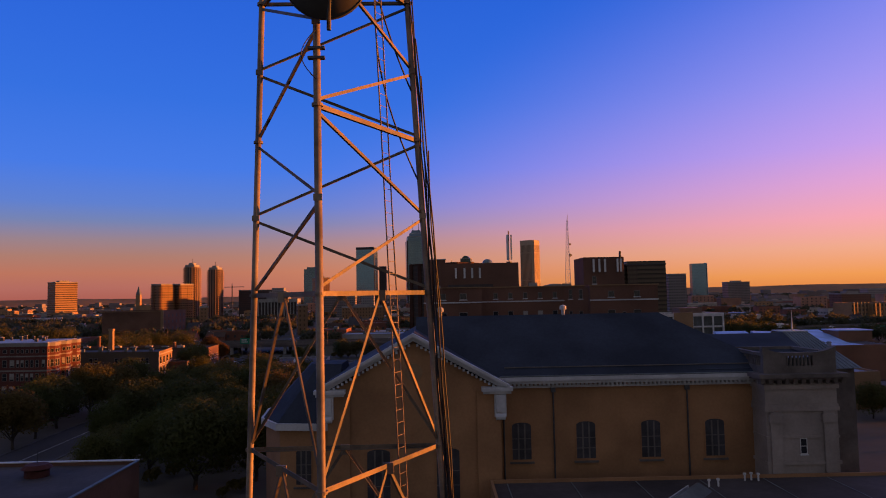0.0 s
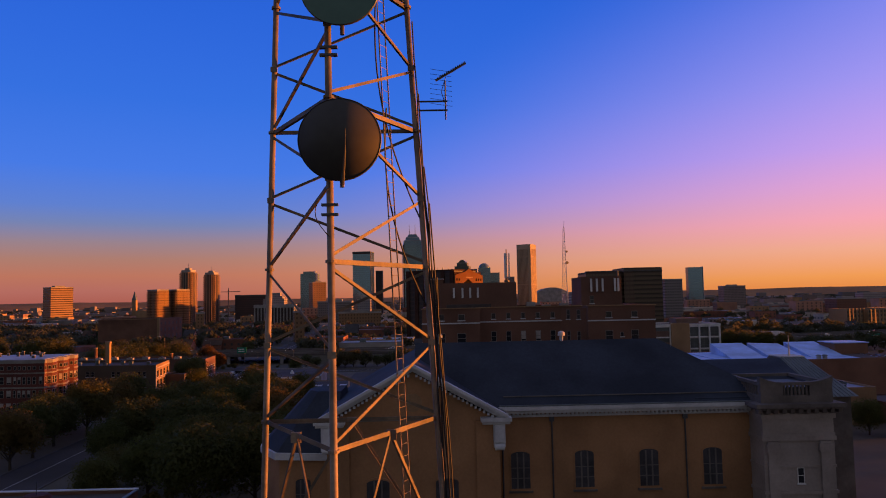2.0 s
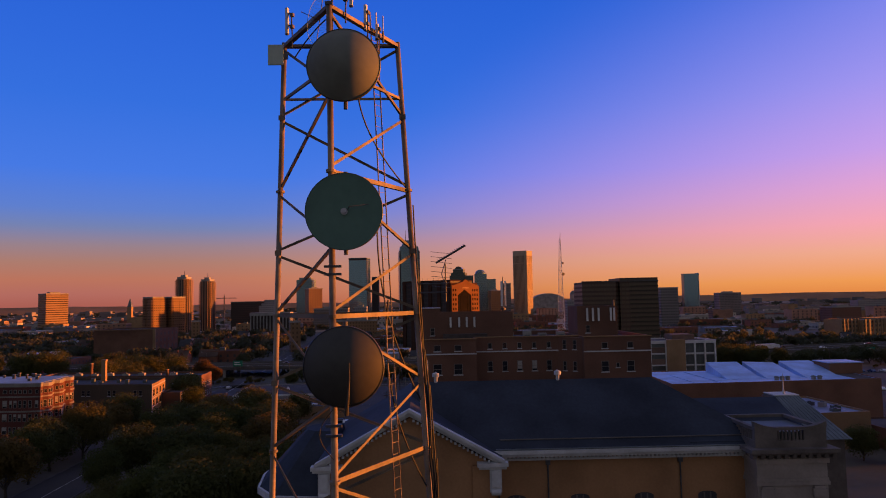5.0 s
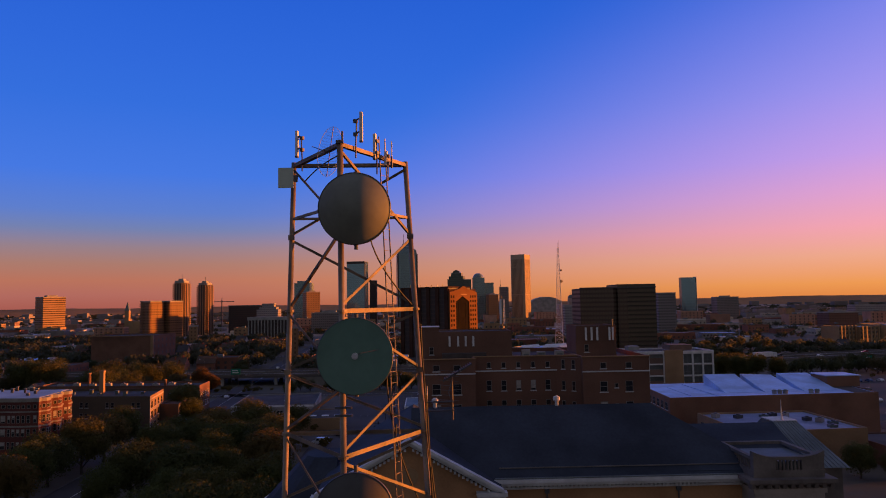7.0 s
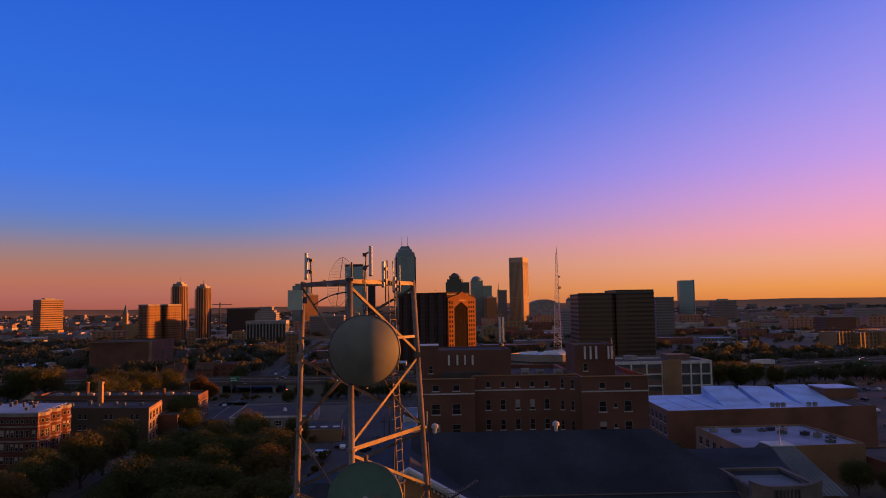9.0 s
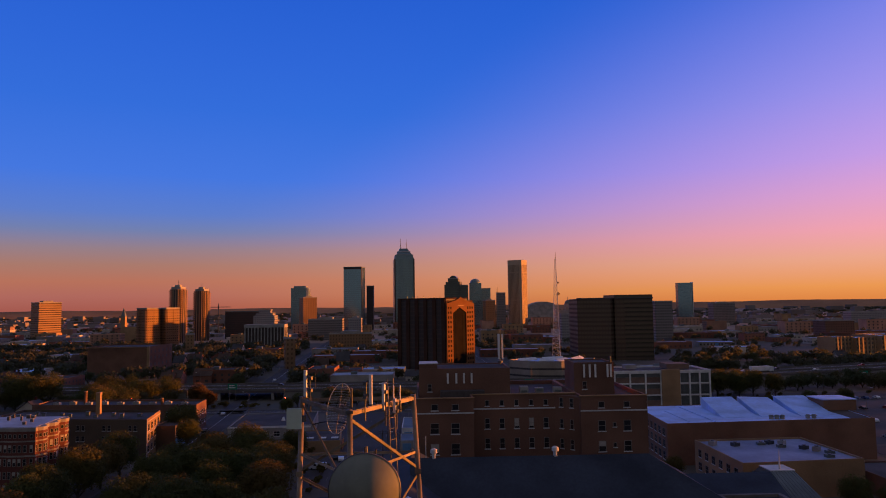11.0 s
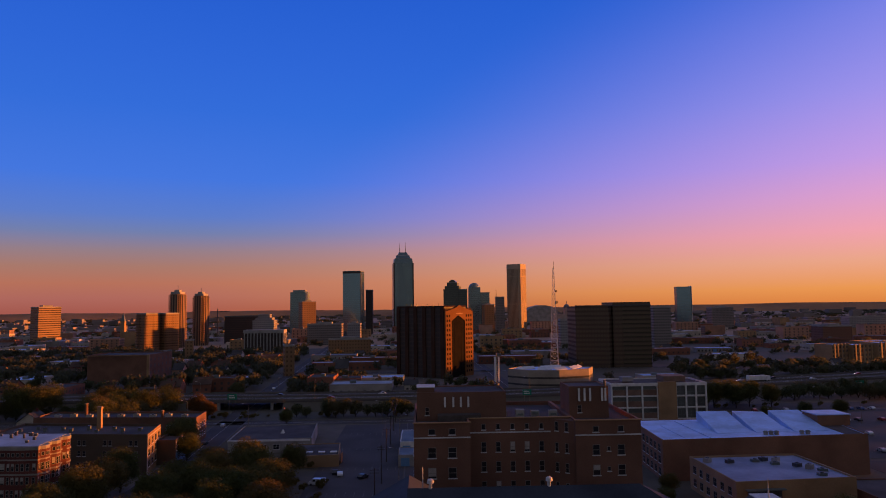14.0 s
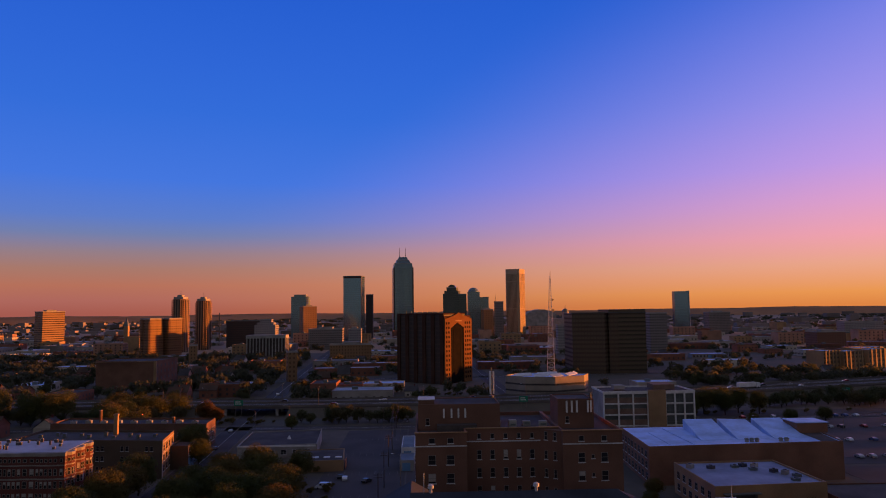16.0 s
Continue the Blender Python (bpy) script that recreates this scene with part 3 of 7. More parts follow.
for i in range(32):
    a0, a1 = math.tau * i / 32, math.tau * (i + 1) / 32
    tube(b, bow(math.cos(a0), math.sin(a0)), bow(math.cos(a1), math.sin(a1)), 0.008, 5)
part("rim", b, TRIM, gd)
b = bmesh.new()
for i in range(1, 32):
    v = -1 + i / 16
    half = math.sqrt(1 - v * v)
    for k in range(4):
        tube(b, bow(-half + half * k / 2, v), bow(-half + half * (k + 1) / 2, v), 0.0032, 3)
tagged(part("wire_grid", b, TRIM, gd), kind="stuff")
part("spine", make(tube, bow(0, -1), bow(0, 1), 0.012, 5), GALV, gd)
part("feed_boom", make(tube, bow(0, -0.1), (-0.45, -0.25, 0.78), 0.012, 5), GALV, gd)
part("pole", make(tube, (0.36, 0.12, 0.1), (0.36, 0.12, 1.3), 0.03, 8), DARK_STEEL, gd)
# extra ring of girts below the top, heavier top beams and stub brackets
for a, c in ((0, 1), (1, 2), (2, 0)):
    tpart("girt", make(angle_iron, tower_leg(a, 46.45), tower_leg(c, 46.45), (tower_leg(a, 46.45) + tower_leg(c, 46.45)) / 2 - Vector((*tower_axis(46.45), 46.45)), 0.08), GALV)
    p, q = tower_leg(a, 48.13), tower_leg(c, 48.13)
    d = (q - p).normalized()
    n = Vector((-d.y, d.x, 0)) * 0.05
    b = bmesh.new()
    v = [b.verts.new(e + n * s + Vector((0, 0, h))) for h in (-0.055, 0.055) for e, s in ((p, 1), (q, 1), (q, -1), (p, -1))]
    for f in ((0, 3, 2, 1), (4, 5, 6, 7), (0, 1, 5, 4), (1, 2, 6, 5), (2, 3, 7, 6), (3, 0, 4, 7)):
        b.faces.new([v[i] for i in f])
    tpart("top_beam", b, GALV)
for dz in (-0.14, 0.06):
    p = tower_leg(0, 41.0 + dz)
    tpart("bracket", make(box, p.x - 0.2, p.y - 0.10, p.z - 0.025, p.x + 0.24, p.y + 0.02, p.z + 0.035), DARK_STEEL)
for dz in (0.0, 0.24):
    p = tower_leg(0, 36.85 + dz)
    tpart("bracket", make(box, p.x - 0.2, p.y - 0.12, p.z - 0.03, p.x + 0.2, p.y + 0.02, p.z + 0.03), DARK_STEEL)
b = bmesh.new()
sweep(b, [tower_leg(0, 37.5 - 0.12 * i) + Vector((-0.34 * math.sin(i / 10 * math.pi), -0.16, 0)) for i in range(11)], 0.012, 5)
tpart("cable", b, CABLE, label="thin black cable looped at the leg")
p = tower_leg(0, 48.0)
tpart("top_plate", make(box, p.x - 0.10, p.y - 0.10, 48.14, p.x + 0.10, p.y + 0.06, 48.22), DARK_STEEL)
b = bmesh.new()
sweep(b, [tower_leg(2, 47.95).lerp(tower_leg(0, 47.95), 0.25 + 0.07 * i) + Vector((0, 0, -0.12 - 0.35 * (1 - i / 10) ** 2)) for i in range(11)], 0.02, 6)
tpart("cable", b, CABLE, label="black cable below the top beam")

# ---- the long buff-brick hall with its slate roof ----
hall = thing("assembly_hall", "long buff-brick hall with a dark slate roof and pale dentilled cornice", "building", pose(0, 0, 0))
part("wall", make(prism, ring(6.0, 97.0, 46.0, 121.0), -0.3, 19.3), BUFF, hall)
b = bmesh.new()
prism(b, ring(-13.2, 93.6, 8.4, 124.0), -0.3, 19.0)
for yy in (93.6, 123.3):     # gable triangles
    poly_pts = [(-13.2, 19.0), (8.4, 19.0), (-2.4, 25.2)]
    a = [b.verts.new((x, yy, z)) for x, z in poly_pts]
    c = [b.verts.new((x, yy + 0.7, z)) for x, z in poly_pts]
    b.faces.new(a)
    b.faces.new(c[::-1])
    for i in range(3):
        j = (i + 1) % 3
        b.faces.new((a[i], c[i], c[j], a[j]))
part("gable_wall", b, BUFF, hall)
for x0, x1 in ((-13.4, -10.6), (5.6, 8.6)):
    part("pilaster", make(box, x0, 93.25, -0.3, x1, 93.597, 19.0), BUFF, hall)
part("panel", make(box, -10.55, 93.42, 0, 5.55, 93.596, 1.2), STONE, hall)
for x in (9.3, 15.9, 33.7):
    part("downpipe", make(tube, (x, 96.86, -0.3), (x, 96.86, 18.7), 0.11, 8), DARK_STEEL, hall)
    part("rain_head", make(box, x - 0.3, 96.6, 18.1, x + 0.3, 96.996, 18.72), DARK_STEEL, hall)


def slope(bm, pts, t=0.25):
    a = [bm.verts.new(p) for p in pts]
    c = [bm.verts.new((p[0], p[1], p[2] - t)) for p in pts]
    bm.faces.new(a)
    bm.faces.new(c[::-1])
    n = len(pts)
    for i in range(n):
        j = (i + 1) % n
        bm.faces.new((a[i], c[i], c[j], a[j]))


b = bmesh.new()
EZ, RZ = 20.3, 28.0
slope(b, [(-2.4, 95.8, EZ), (47.0, 95.8, EZ), (34.0, 109, RZ), (-2.4, 109, RZ)])
slope(b, [(47.0, 95.8, EZ), (47.0, 122.2, EZ), (34.0, 109, RZ)])
slope(b, [(47.0, 122.2, EZ), (-2.4, 122.2, EZ), (-2.4, 109, RZ), (34.0, 109, RZ)])
part("roof", b, SLATE, hall)
b = bmesh.new()
slope(b, [(-14.4, 92.6, 19.75), (-2.4, 92.6, 26.3), (-2.4, 125, 26.3), (-14.4, 125, 19.75)], 0.3)
slope(b, [(-2.4, 92.6, 26.3), (9.6, 92.6, 19.75), (9.6, 125, 19.75), (-2.4, 125, 26.3)], 0.3)
part("gable_roof", b, SLATE, hall)
# raking cornice, eaves cornice and their dentils
for s in (-1, 1):
    b = bmesh.new()
    for off, t, dy in ((0.0, 0.42, 92.30), (-0.42, 0.34, 92.75), (-0.76, 0.26, 93.1)):
        x0, x1 = -2.4, -2.4 + s * 12.15
        q = [(x0, 26.42 + off), (x1, 19.72 + off), (x1, 19.72 + off - t), (x0, 26.42 + off - t)]
        f = [b.verts.new((x, dy, z)) for x, z in q]
        g = [b.verts.new((x, 93.62, z)) for x, z in q]
        b.faces.new(f)
        b.faces.new(g[::-1])
        for i in range(4):
            j = (i + 1) % 4
            b.faces.new((f[i], g[i], g[j], f[j]))
    rake = part("raking_cornice", b, TRIM, hall)
    me = mesh_of("dentil", make(box, -0.14, 0, 0, 0.14, 0.45, 0.3), TRIM)
    for i in range(1, 22):
        x = -2.4 + s * 12.0 * i / 22.5
        z = 26.42 - 1.42 - (26.42 - 19.72) / 12.15 * abs(x + 2.4)
        part("dentil", me, None, rake, m=pose(x, 92.85, z))
    b = bmesh.new()
    xc = -2.4 + s * 10.6
    box(b, xc - 2.0, 92.25, 18.95, xc + 1.95, 93.6, 19.45)
    box(b, xc - 1.8, 92.55, 18.6, xc + 1.75, 93.6, 18.947)
    part("cornice_return", b, TRIM, hall)
    b = bmesh.new()
    for k in (0.35 * s,):
        box(b, xc + k - 0.75, 92.75, 15.7, xc + k + 0.75, 93.24, 18.597)
        box(b, xc + k - 0.55, 92.45, 16.4, xc + k + 0.55, 92.747, 18.5)
        tube(b, (xc + k - 0.6, 92.7, 15.75), (xc + k + 0.6, 92.7, 15.75), 0.42, 12)
    part("bracket", b, TRIM, hall, "carved pale stone bracket")
b = bmesh.new()
box(b, 8.7, 95.45, 19.75, 47.3, 97.0, 20.25)
box(b, 8.7, 95.8, 19.35, 47.1, 97.0, 19.747)
box(b, 8.6, 96.45, 18.75, 46.4, 96.997, 19.0)
part("cornice", b, TRIM, hall)
b = bmesh.new()
box(b, 8.9, 95.6, 20.3, 47.0, 96.0, 20.42)
part("gutter", b, LEAD, hall)
part("roof_lip", make(box, 9.6, 97.36, 21.28, 44.6, 97.5, 21.42), MULLION, hall, "thin pale metal snow rail low on the slates")
me = mesh_of("dentil", make(box, -0.15, 0, 0, 0.15, 0.5, 0.33), TRIM)
for i in range(66):
    part("dentil", me, None, hall, m=pose(9.1 + 0.56 * i, 96.1, 19.0))


def arched(bm, w, h, y0, y1, grow=0.0):
    """An upright with a low arched head, foot at z 0."""
    w, n = w + grow, 10
    pts = [(-w / 2, -grow), (w / 2, -grow)] + [(w / 2 * math.cos(math.pi * i / n), h - 0.45 + (0.45 + grow) * math.sin(math.pi * i / n)) for i in range(n + 1)]
    a, c = [bm.verts.new((x, y0, z)) for x, z in pts], [bm.verts.new((x, y1, z)) for x, z in pts]
    bm.faces.new(a)
    bm.faces.new(c[::-1])
    for i in range(len(pts)):
        j = (i + 1) % len(pts)
        bm.faces.new((a[i], c[i], c[j], a[j]))


def arched_window(parent, x, y, z, w, h):
    b = bmesh.new()
    arched(b, w, h, -0.10, 0.0, 0.30)
    o = part("window", b, BUFF, parent, "tall dark arched window with mullions", m=pose(x, y, z))
    b = bmesh.new()
    arched(b, w, h, -0.13, -0.102)
    part("pane", b, LEADED, o)
    for i in range(1, 3):
        part("mullion", make(box, -w / 2 + w * i / 3 - 0.1, -0.19, 0.0, -w / 2 + w * i / 3 + 0.1, -0.132, h - 0.15), MULLION, o)
    for k in (0.28, 0.56):
        part("glazing_bar", make(box, -w / 2, -0.16, h * k - 0.05, w / 2, -0.1302, h * k + 0.05), MULLION, o)
    part("sill", make(box, -w / 2 - 0.35, -0.3, -0.55, w / 2 + 0.35, 0.0, -0.303), STAINED, o)


for x in (11.6, 20.1, 28.7, 37.2):
    arched_window(hall, x, 96.99, 9.4, 2.5, 4.8)
for x in (-7.0, 1.8):
    arched_window(hall, x, 93.59, 5.4, 2.9, 6.4)
b = bmesh.new()
tube(b, (-2.4, 93.45, 21.4), (-2.4, 93.597, 21.4), 1.15, 20)
part("roundel", b, TAN_BRICK, hall, "round louvred vent in the gable")
# rounded lower wing beyond the gable
wing = [(-13.2, 97.5), (-13.2, 121), (-20.6, 121), (-23.6, 117), (-24.5, 111), (-23.6, 103.5), (-20.6, 98.6)]
wing = wing[::-1]
part("wing_wall", make(prism, wing, -0.3, 13.6), BUFF, hall)
b = bmesh.new()
prism(b, [(-13.2 + (x + 13.2) * 1.06, 109.5 + (y - 109.5) * 1.06) for x, y in wing], 13.6, 14.5)
part("wing_cornice", b, TRIM, hall)
b = bmesh.new()
prism(b, [(-13.2 + (x + 13.2) * 1.03, 109.5 + (y - 109.5) * 1.03) for x, y in wing], 14.503, 21.5, [(-13.2 + (x + 13.2) * 0.45, 109.5 + (y - 109.5) * 0.3) for x, y in wing])
part("wing_roof", b, SLATE, hall)
arched_window(hall, -17.3, 97.98, 6.5, 2.0, 4.6)


def roof_vent(x, y, z):
    o = thing("roof_vent", "small pale metal turbine vent on the slate roof", "vent", pose(x, y, z), "roof vents")
    part("neck", make(tube, (0, 0, -0.5), (0, 0, 0.75), 0.28, 10), TRIM, o)
    part("hood", make(tube, (0, 0, 0.75), (0, 0, 1.25), 0.55, 12, 0.5), TRIM, o)
    part("cap", make(tube, (0, 0, 1.25), (0, 0, 1.45), 0.5, 12, 0.1), TRIM, o)


roof_vent(19.7, 109, 27.95)
roof_vent(1.2, 109, 27.95)
pole = thing("aerial_pole", "thin steel aerial pole with cross rods on the slate roof", "antenna", pose(0.0, 109, 26.0))
part("mast", make(tube, (0, 0, 0), (0, 0, 5.2), 0.06, 6), TRIM, pole)
part("box", make(box, -0.5, -0.5, 0, 0.5, 0.5, 0.5), TRIM, pole)
for i in range(6):
    part("rod", make(tube, (-0.35 + 0.04 * i, 0, 4.9 - 0.3 * i), (0.35 - 0.04 * i, 0, 4.9 - 0.3 * i), 0.02, 4), GALV, pole)

# stone corner pavilion
pav = thing("corner_pavilion", "pale limestone corner pavilion with bracketed cornice and balustrade", "building", pose(6.05, 0, 0) @ Matrix.Diagonal((0.893, 1, 1, 1)))
part("body", make(prism, ring(40.7, 93.2, 51.0, 104.0), -0.3, 19.6), STONE, pav)
for z0, z1, g in ((8.9, 9.3, 0.2), (12.2, 12.5, 0.12), (15.6, 16.1, 0.22), (16.102, 16.5, 0.12), (18.4, 19.0, 0.25)):
    part("string_course", make(box, 40.7 - g, 93.2 - g, z0, 51.0 + g, 104.0 + g, z1), STONE, pav)
for x in (42.0, 49.6):
    part("pilaster", make(box, x - 0.8, 92.85, 0, x + 0.8, 93.197, 15.55), STONE, pav)
    part("capital", make(box, x - 1.0, 92.7, 14.2, x + 1.0, 93.196, 15.2), STONE, pav)
b = bmesh.new()
box(b, 39.4, 91.9, 19.9, 52.3, 105.3, 20.4)
box(b, 39.8, 92.3, 19.602, 51.9, 104.9, 19.897)
part("cornice", b, STAINED, pav)
me = mesh_of("corbel", make(prism, [(-0.28, 0.12), (0.28, 0.12), (0.28, 0.95), (-0.28, 0.95)], -0.75, 0, [(-0.28, -0.12), (0.28, -0.12), (0.28, 0.95), (-0.28, 0.95)]), STAINED)
for i in range(11):
    part("corbel", me, None, pav, m=pose(40.05 + 1.16 * i, 92.27, 19.9))
for nm, z0, h0 in (("plinth_rail", 20.402, 0.9), ("hand_rail", 22.6, 0.4)):
    b = bmesh.new()
    parapet(b, ring(40.6, 93.1, 51.1, 104.1), z0, h0, 0.7)
    part(nm, b, STAINED, pav)
for x0, x1 in ((40.62, 43.9), (47.8, 51.08)):
    part("panel", make(box, x0, 93.12, 21.303, x1, 93.78, 22.597), STAINED, pav)
for x0, s in ((40.55, 1), (51.15, -1)):      # swept caps that rise towards the corners
    b = bmesh.new()
    rise = [(x0 + s * 3.4 * k / 6, 23.003 + 0.75 * (1 - k / 6) ** 2) for k in range(7)]
    a, c = [[b.verts.new((x, y, z)) for x, z in rise + [(x0 + s * 3.4, 22.99), (x0, 22.99)]] for y in (93.04, 93.84)]
    b.faces.new(a)
    b.faces.new(c[::-1])
    for k in range(len(a)):
        m = (k + 1) % len(a)
        b.faces.new((a[k], c[k], c[m], a[m]))
    part("swept_cap", b, STAINED, pav)
me = mesh_of("baluster", make(tube, (0, 0, 0), (0, 0, 1.295), 0.17, 8), STAINED)
for i in range(7):
    part("baluster", me, None, pav, m=pose(44.2 + 0.55 * i, 93.45, 21.303))
for i in range(16):
    part("baluster", me, None, pav, m=pose(40.95, 94.3 + 0.6 * i, 21.303))
part("deck", make(box, 41.3, 93.8, 20.41, 50.4, 103.4, 22.3), LEAD, pav)
window(pav, pose(45.9, 93.19, 10.2), 1.0, 2.0, frame_mat=WHITE)
# lower slate ridge past the hip, and the sheet-metal hip that ends it
b = bmesh.new()
slope(b, [(35.0, 96.4, 20.75), (52.2, 96.4, 20.75), (53.4, 110.5, 24.5), (35.0, 110.5, 24.5)])
slope(b, [(53.4, 122.0, 20.75), (35.0, 122.0, 20.75), (35.0, 110.5, 24.5), (53.4, 110.5, 24.5)])
part("lower_roof", b, SLATE, hall)
hip = thing("hipped_roof_block", "grey-green sheet-metal hipped roof block behind the pavilion", "building", pose(0, 0, 0))
part("wall", make(prism, ring(53.5, 99.0, 57.4, 121.0), -0.3, 20.3), STAINED, hip)
b = bmesh.new()
prism(b, [(52.6, 98.0), (58.0, 98.0), (58.0, 121.6), (53.6, 121.6)], 20.303, 24.6, [(53.5, 110.4), (57.2, 110.4), (57.2, 114.0), (53.5, 114.0)])
part("roof", b, LEAD, hip)
for k in range(8):
    x0, x1 = 53.0 + 0.64 * k, 53.7 + 0.47 * k
    b = bmesh.new()
    sweep(b, [(x0, 98.02, 20.36), (x1, 110.38, 24.64)], 0.05, 4)
    part("standing_seam", b, LEAD, hip)
part("ridge_cap", make(box, 53.4, 110.3, 24.603, 57.3, 114.1, 24.75), TRIM, hip)
part("finial", make(tube, (55.2, 111, 24.75), (55.2, 111, 27.9), 0.16, 8, 0.03), TRIM, hip)

# low flat roof in front of the hall
low = flat_block("service_building", "low flat-roofed service block with a dark tar roof", "building", ring(7.0, 58.0, 62.0, 92.4), 8.0, BUFF, TAR, low=0.5)
for i in range(7):
    part("roof_seam", make(box, 9 + 8 * i, 58.6, 7.62, 9.15 + 8 * i, 91.8, 7.66), LEAD, low)
for x, y in ((33, 88.5), (34.2, 88.7), (38.4, 91), (39.3, 91.2), (40.0, 90.8)):
    o = thing("vent_pipe", "short white roof vent pipe", "vent", pose(x, y, 7.6), "vent pipes on the tar roof")
    part("pipe", make(tube, (0, 0, 0), (0, 0, 0.75), 0.12, 8), WHITE, o)
    part("cap", make(tube, (0, 0, 0.75), (0, 0, 0.95), 0.2, 8), WHITE, o)
sk = thing("skylight", "long low roof light with pale metal edges", "skylight", pose(28.5, 83.5, 7.62, 0, 0, -38))
b = bmesh.new()
prism(b, ring(-1.4, -5, 1.4, 5), 0, 1.0, ring(-0.15, -4.2, 0.15, 4.2))
part("glazing", b, LEAD, sk)
part("edge", make(box, -1.55, -5.1, 0, -1.403, 5.1, 0.3), TRIM, sk)

# ---- brick hospital wings ----
BZ = 32.6
HOSP = mat("brown_hospital_brick", (0.172, 0.088, 0.06), 0.9, 0, 3, 0.12, 0.3, 0.2)
DULL = mat("dull_window_frame", (0.22, 0.19, 0.17), 0.7, 0, 3, 0.4, 0.3)
brick = thing("brick_hospital", "large dark red-brown brick block with stone bands and roof penthouses", "building", pose(0, 0, 0))
for n, pts in (("wing", ring(-1.8, 142.0, 9.6, 172)), ("centre", ring(9.6, 147.0, 31.0, 172)), ("wing", ring(31.0, 142.0, 44.4, 172))):
    part(n + "_wall", make(prism, pts, -0.3, BZ - 1.0), HOSP, brick)
    b = bmesh.new()
    parapet(b, pts, BZ - 0.997, 1.0, 0.4)
    part("parapet", b, HOSP, brick)
    inner = ring(pts[0][0] + 0.4, pts[0][1] + 0.4, pts[1][0] - 0.4, pts[2][1] - 0.4)
    part("roof", make(prism, inner, BZ - 0.99, BZ - 0.85), TAR, brick)
    g = 0.2 * (n == "wing")
    part("coping", make(box, pts[0][0] - g, pts[0][1] - 0.2, BZ - 0.12, pts[1][0] + g, pts[0][1] + 0.45, BZ + 0.06), TAN_BRICK, brick)
    part("stone_band", make(box, pts[0][0] - 0.06 * (n == "wing"), pts[0][1] - 0.14, 29.5, pts[1][0] + 0.06 * (n == "wing"), pts[0][1] - 0.003, 29.75), TRIM, brick, "pale stone band")
zs = [25.6, 21.6, 17.6, 13.6, 9.6, 5.6, 1.6]
for p, q, n, w, tops in (((-1.8, 142), (9.6, 142), 2, 1.7, True), ((9.6, 147), (31.0, 147), 6, 1.05, True), ((31.0, 142), (44.4, 142), 2, 1.5, True)):
    rows_of_windows(brick, p, q, zs, n, w, 2.1, 1.6, frame_mat=DULL, blinds=0.45)
    rows_of_windows(brick, p, q, [30.2], n, w * 0.8, 1.2, 1.6, frame_mat=DULL, transom=False)
rows_of_windows(brick, (31.0, 142), (44.4, 142), [26.4, 22.4, 18.4], 1, 0.7, 0.9, 5.0, frame_mat=DULL, transom=False)
rows_of_windows(brick, (44.4, 142), (44.4, 172), zs, 7, 1.3, 2.0, 1.4, frame_mat=DULL)
rows_of_windows(brick, (-1.8, 172), (-1.8, 142), zs, 7, 1.3, 2.0, 1.4, frame_mat=DULL)
# narrow link bay in the corner beside the far wing
part("link_bay", make(prism, [(26.6, 147.0), (31.0, 143.6), (31.0, 147.0)], -0.3, BZ - 0.4), HOSP, brick)
rows_of_windows(brick, (26.6, 147.0), (31.0, 143.6), [29.9, 25.6, 21.6, 17.6, 13.6], 2, 0.8, 1.9, 0.5, frame_mat=DULL)
for (x0, x1, y0, y1, zt) in ((-1.2, 17.9, 150, 163, 37.7), (31.5, 40.0, 150, 160, 38.5)):
    o = thing("roof_penthouse", "brick lift penthouse on the hospital roof", "penthouse", pose(x0, y0, BZ - 0.85), "roof penthouses")
    h = zt - BZ + 0.85
    part("wall", make(prism, ring(0, 0, x1 - x0, y1 - y0), 0, h - 0.4), HOSP, o)
    b = bmesh.new()
    parapet(b, ring(0, 0, x1 - x0, y1 - y0), h - 0.397, 0.4, 0.3)
    part("parapet", b, HOSP, o)
    part("roof", make(prism, ring(0.3, 0.3, x1 - x0 - 0.3, y1 - y0 - 0.3), h - 0.39, h - 0.25), TAR, o)
    window(o, pose(2.2, -0.003, 1.2), 0.9, 1.6, frame_mat=DULL)
    if x0 < 0:
        part("stair_head", make(box, 0.1, 1.0, h - 0.24, 3.8, 7, h + 0.9), HOSP, o)
        part("stair_cap", make(box, -0.05, 0.85, h + 0.903, 3.95, 7.15, h + 1.05), TRIM, o)
        part("lower_roof", make(box, 4.4, -2.6, 0.0, 13.5, -0.003, 1.5), TAR, o)
    else:
        part("flue", make(tube, (7.9, 0.6, h - 0.3), (7.9, 0.6, h + 1.2), 0.25, 8), DARK_STEEL, o)


def sector_panel(x, y, z, h=2.2):
    o = thing("panel_antenna", "white upright panel antenna on the penthouse wall", "antenna", pose(x, y, z), "panel antennas on the hospital")
    part("housing", make(box, -0.2, -0.22, 0.2, 0.2, -0.02, h), WHITE, o)
    part("pole", make(tube, (0, 0.05, 0), (0, 0.05, h + 0.3), 0.05, 6), DARK_STEEL, o)
    part("bracket", make(box, -0.06, -0.02, h * 0.5, 0.06, 0.2, h * 0.5 + 0.12), DARK_STEEL, o)


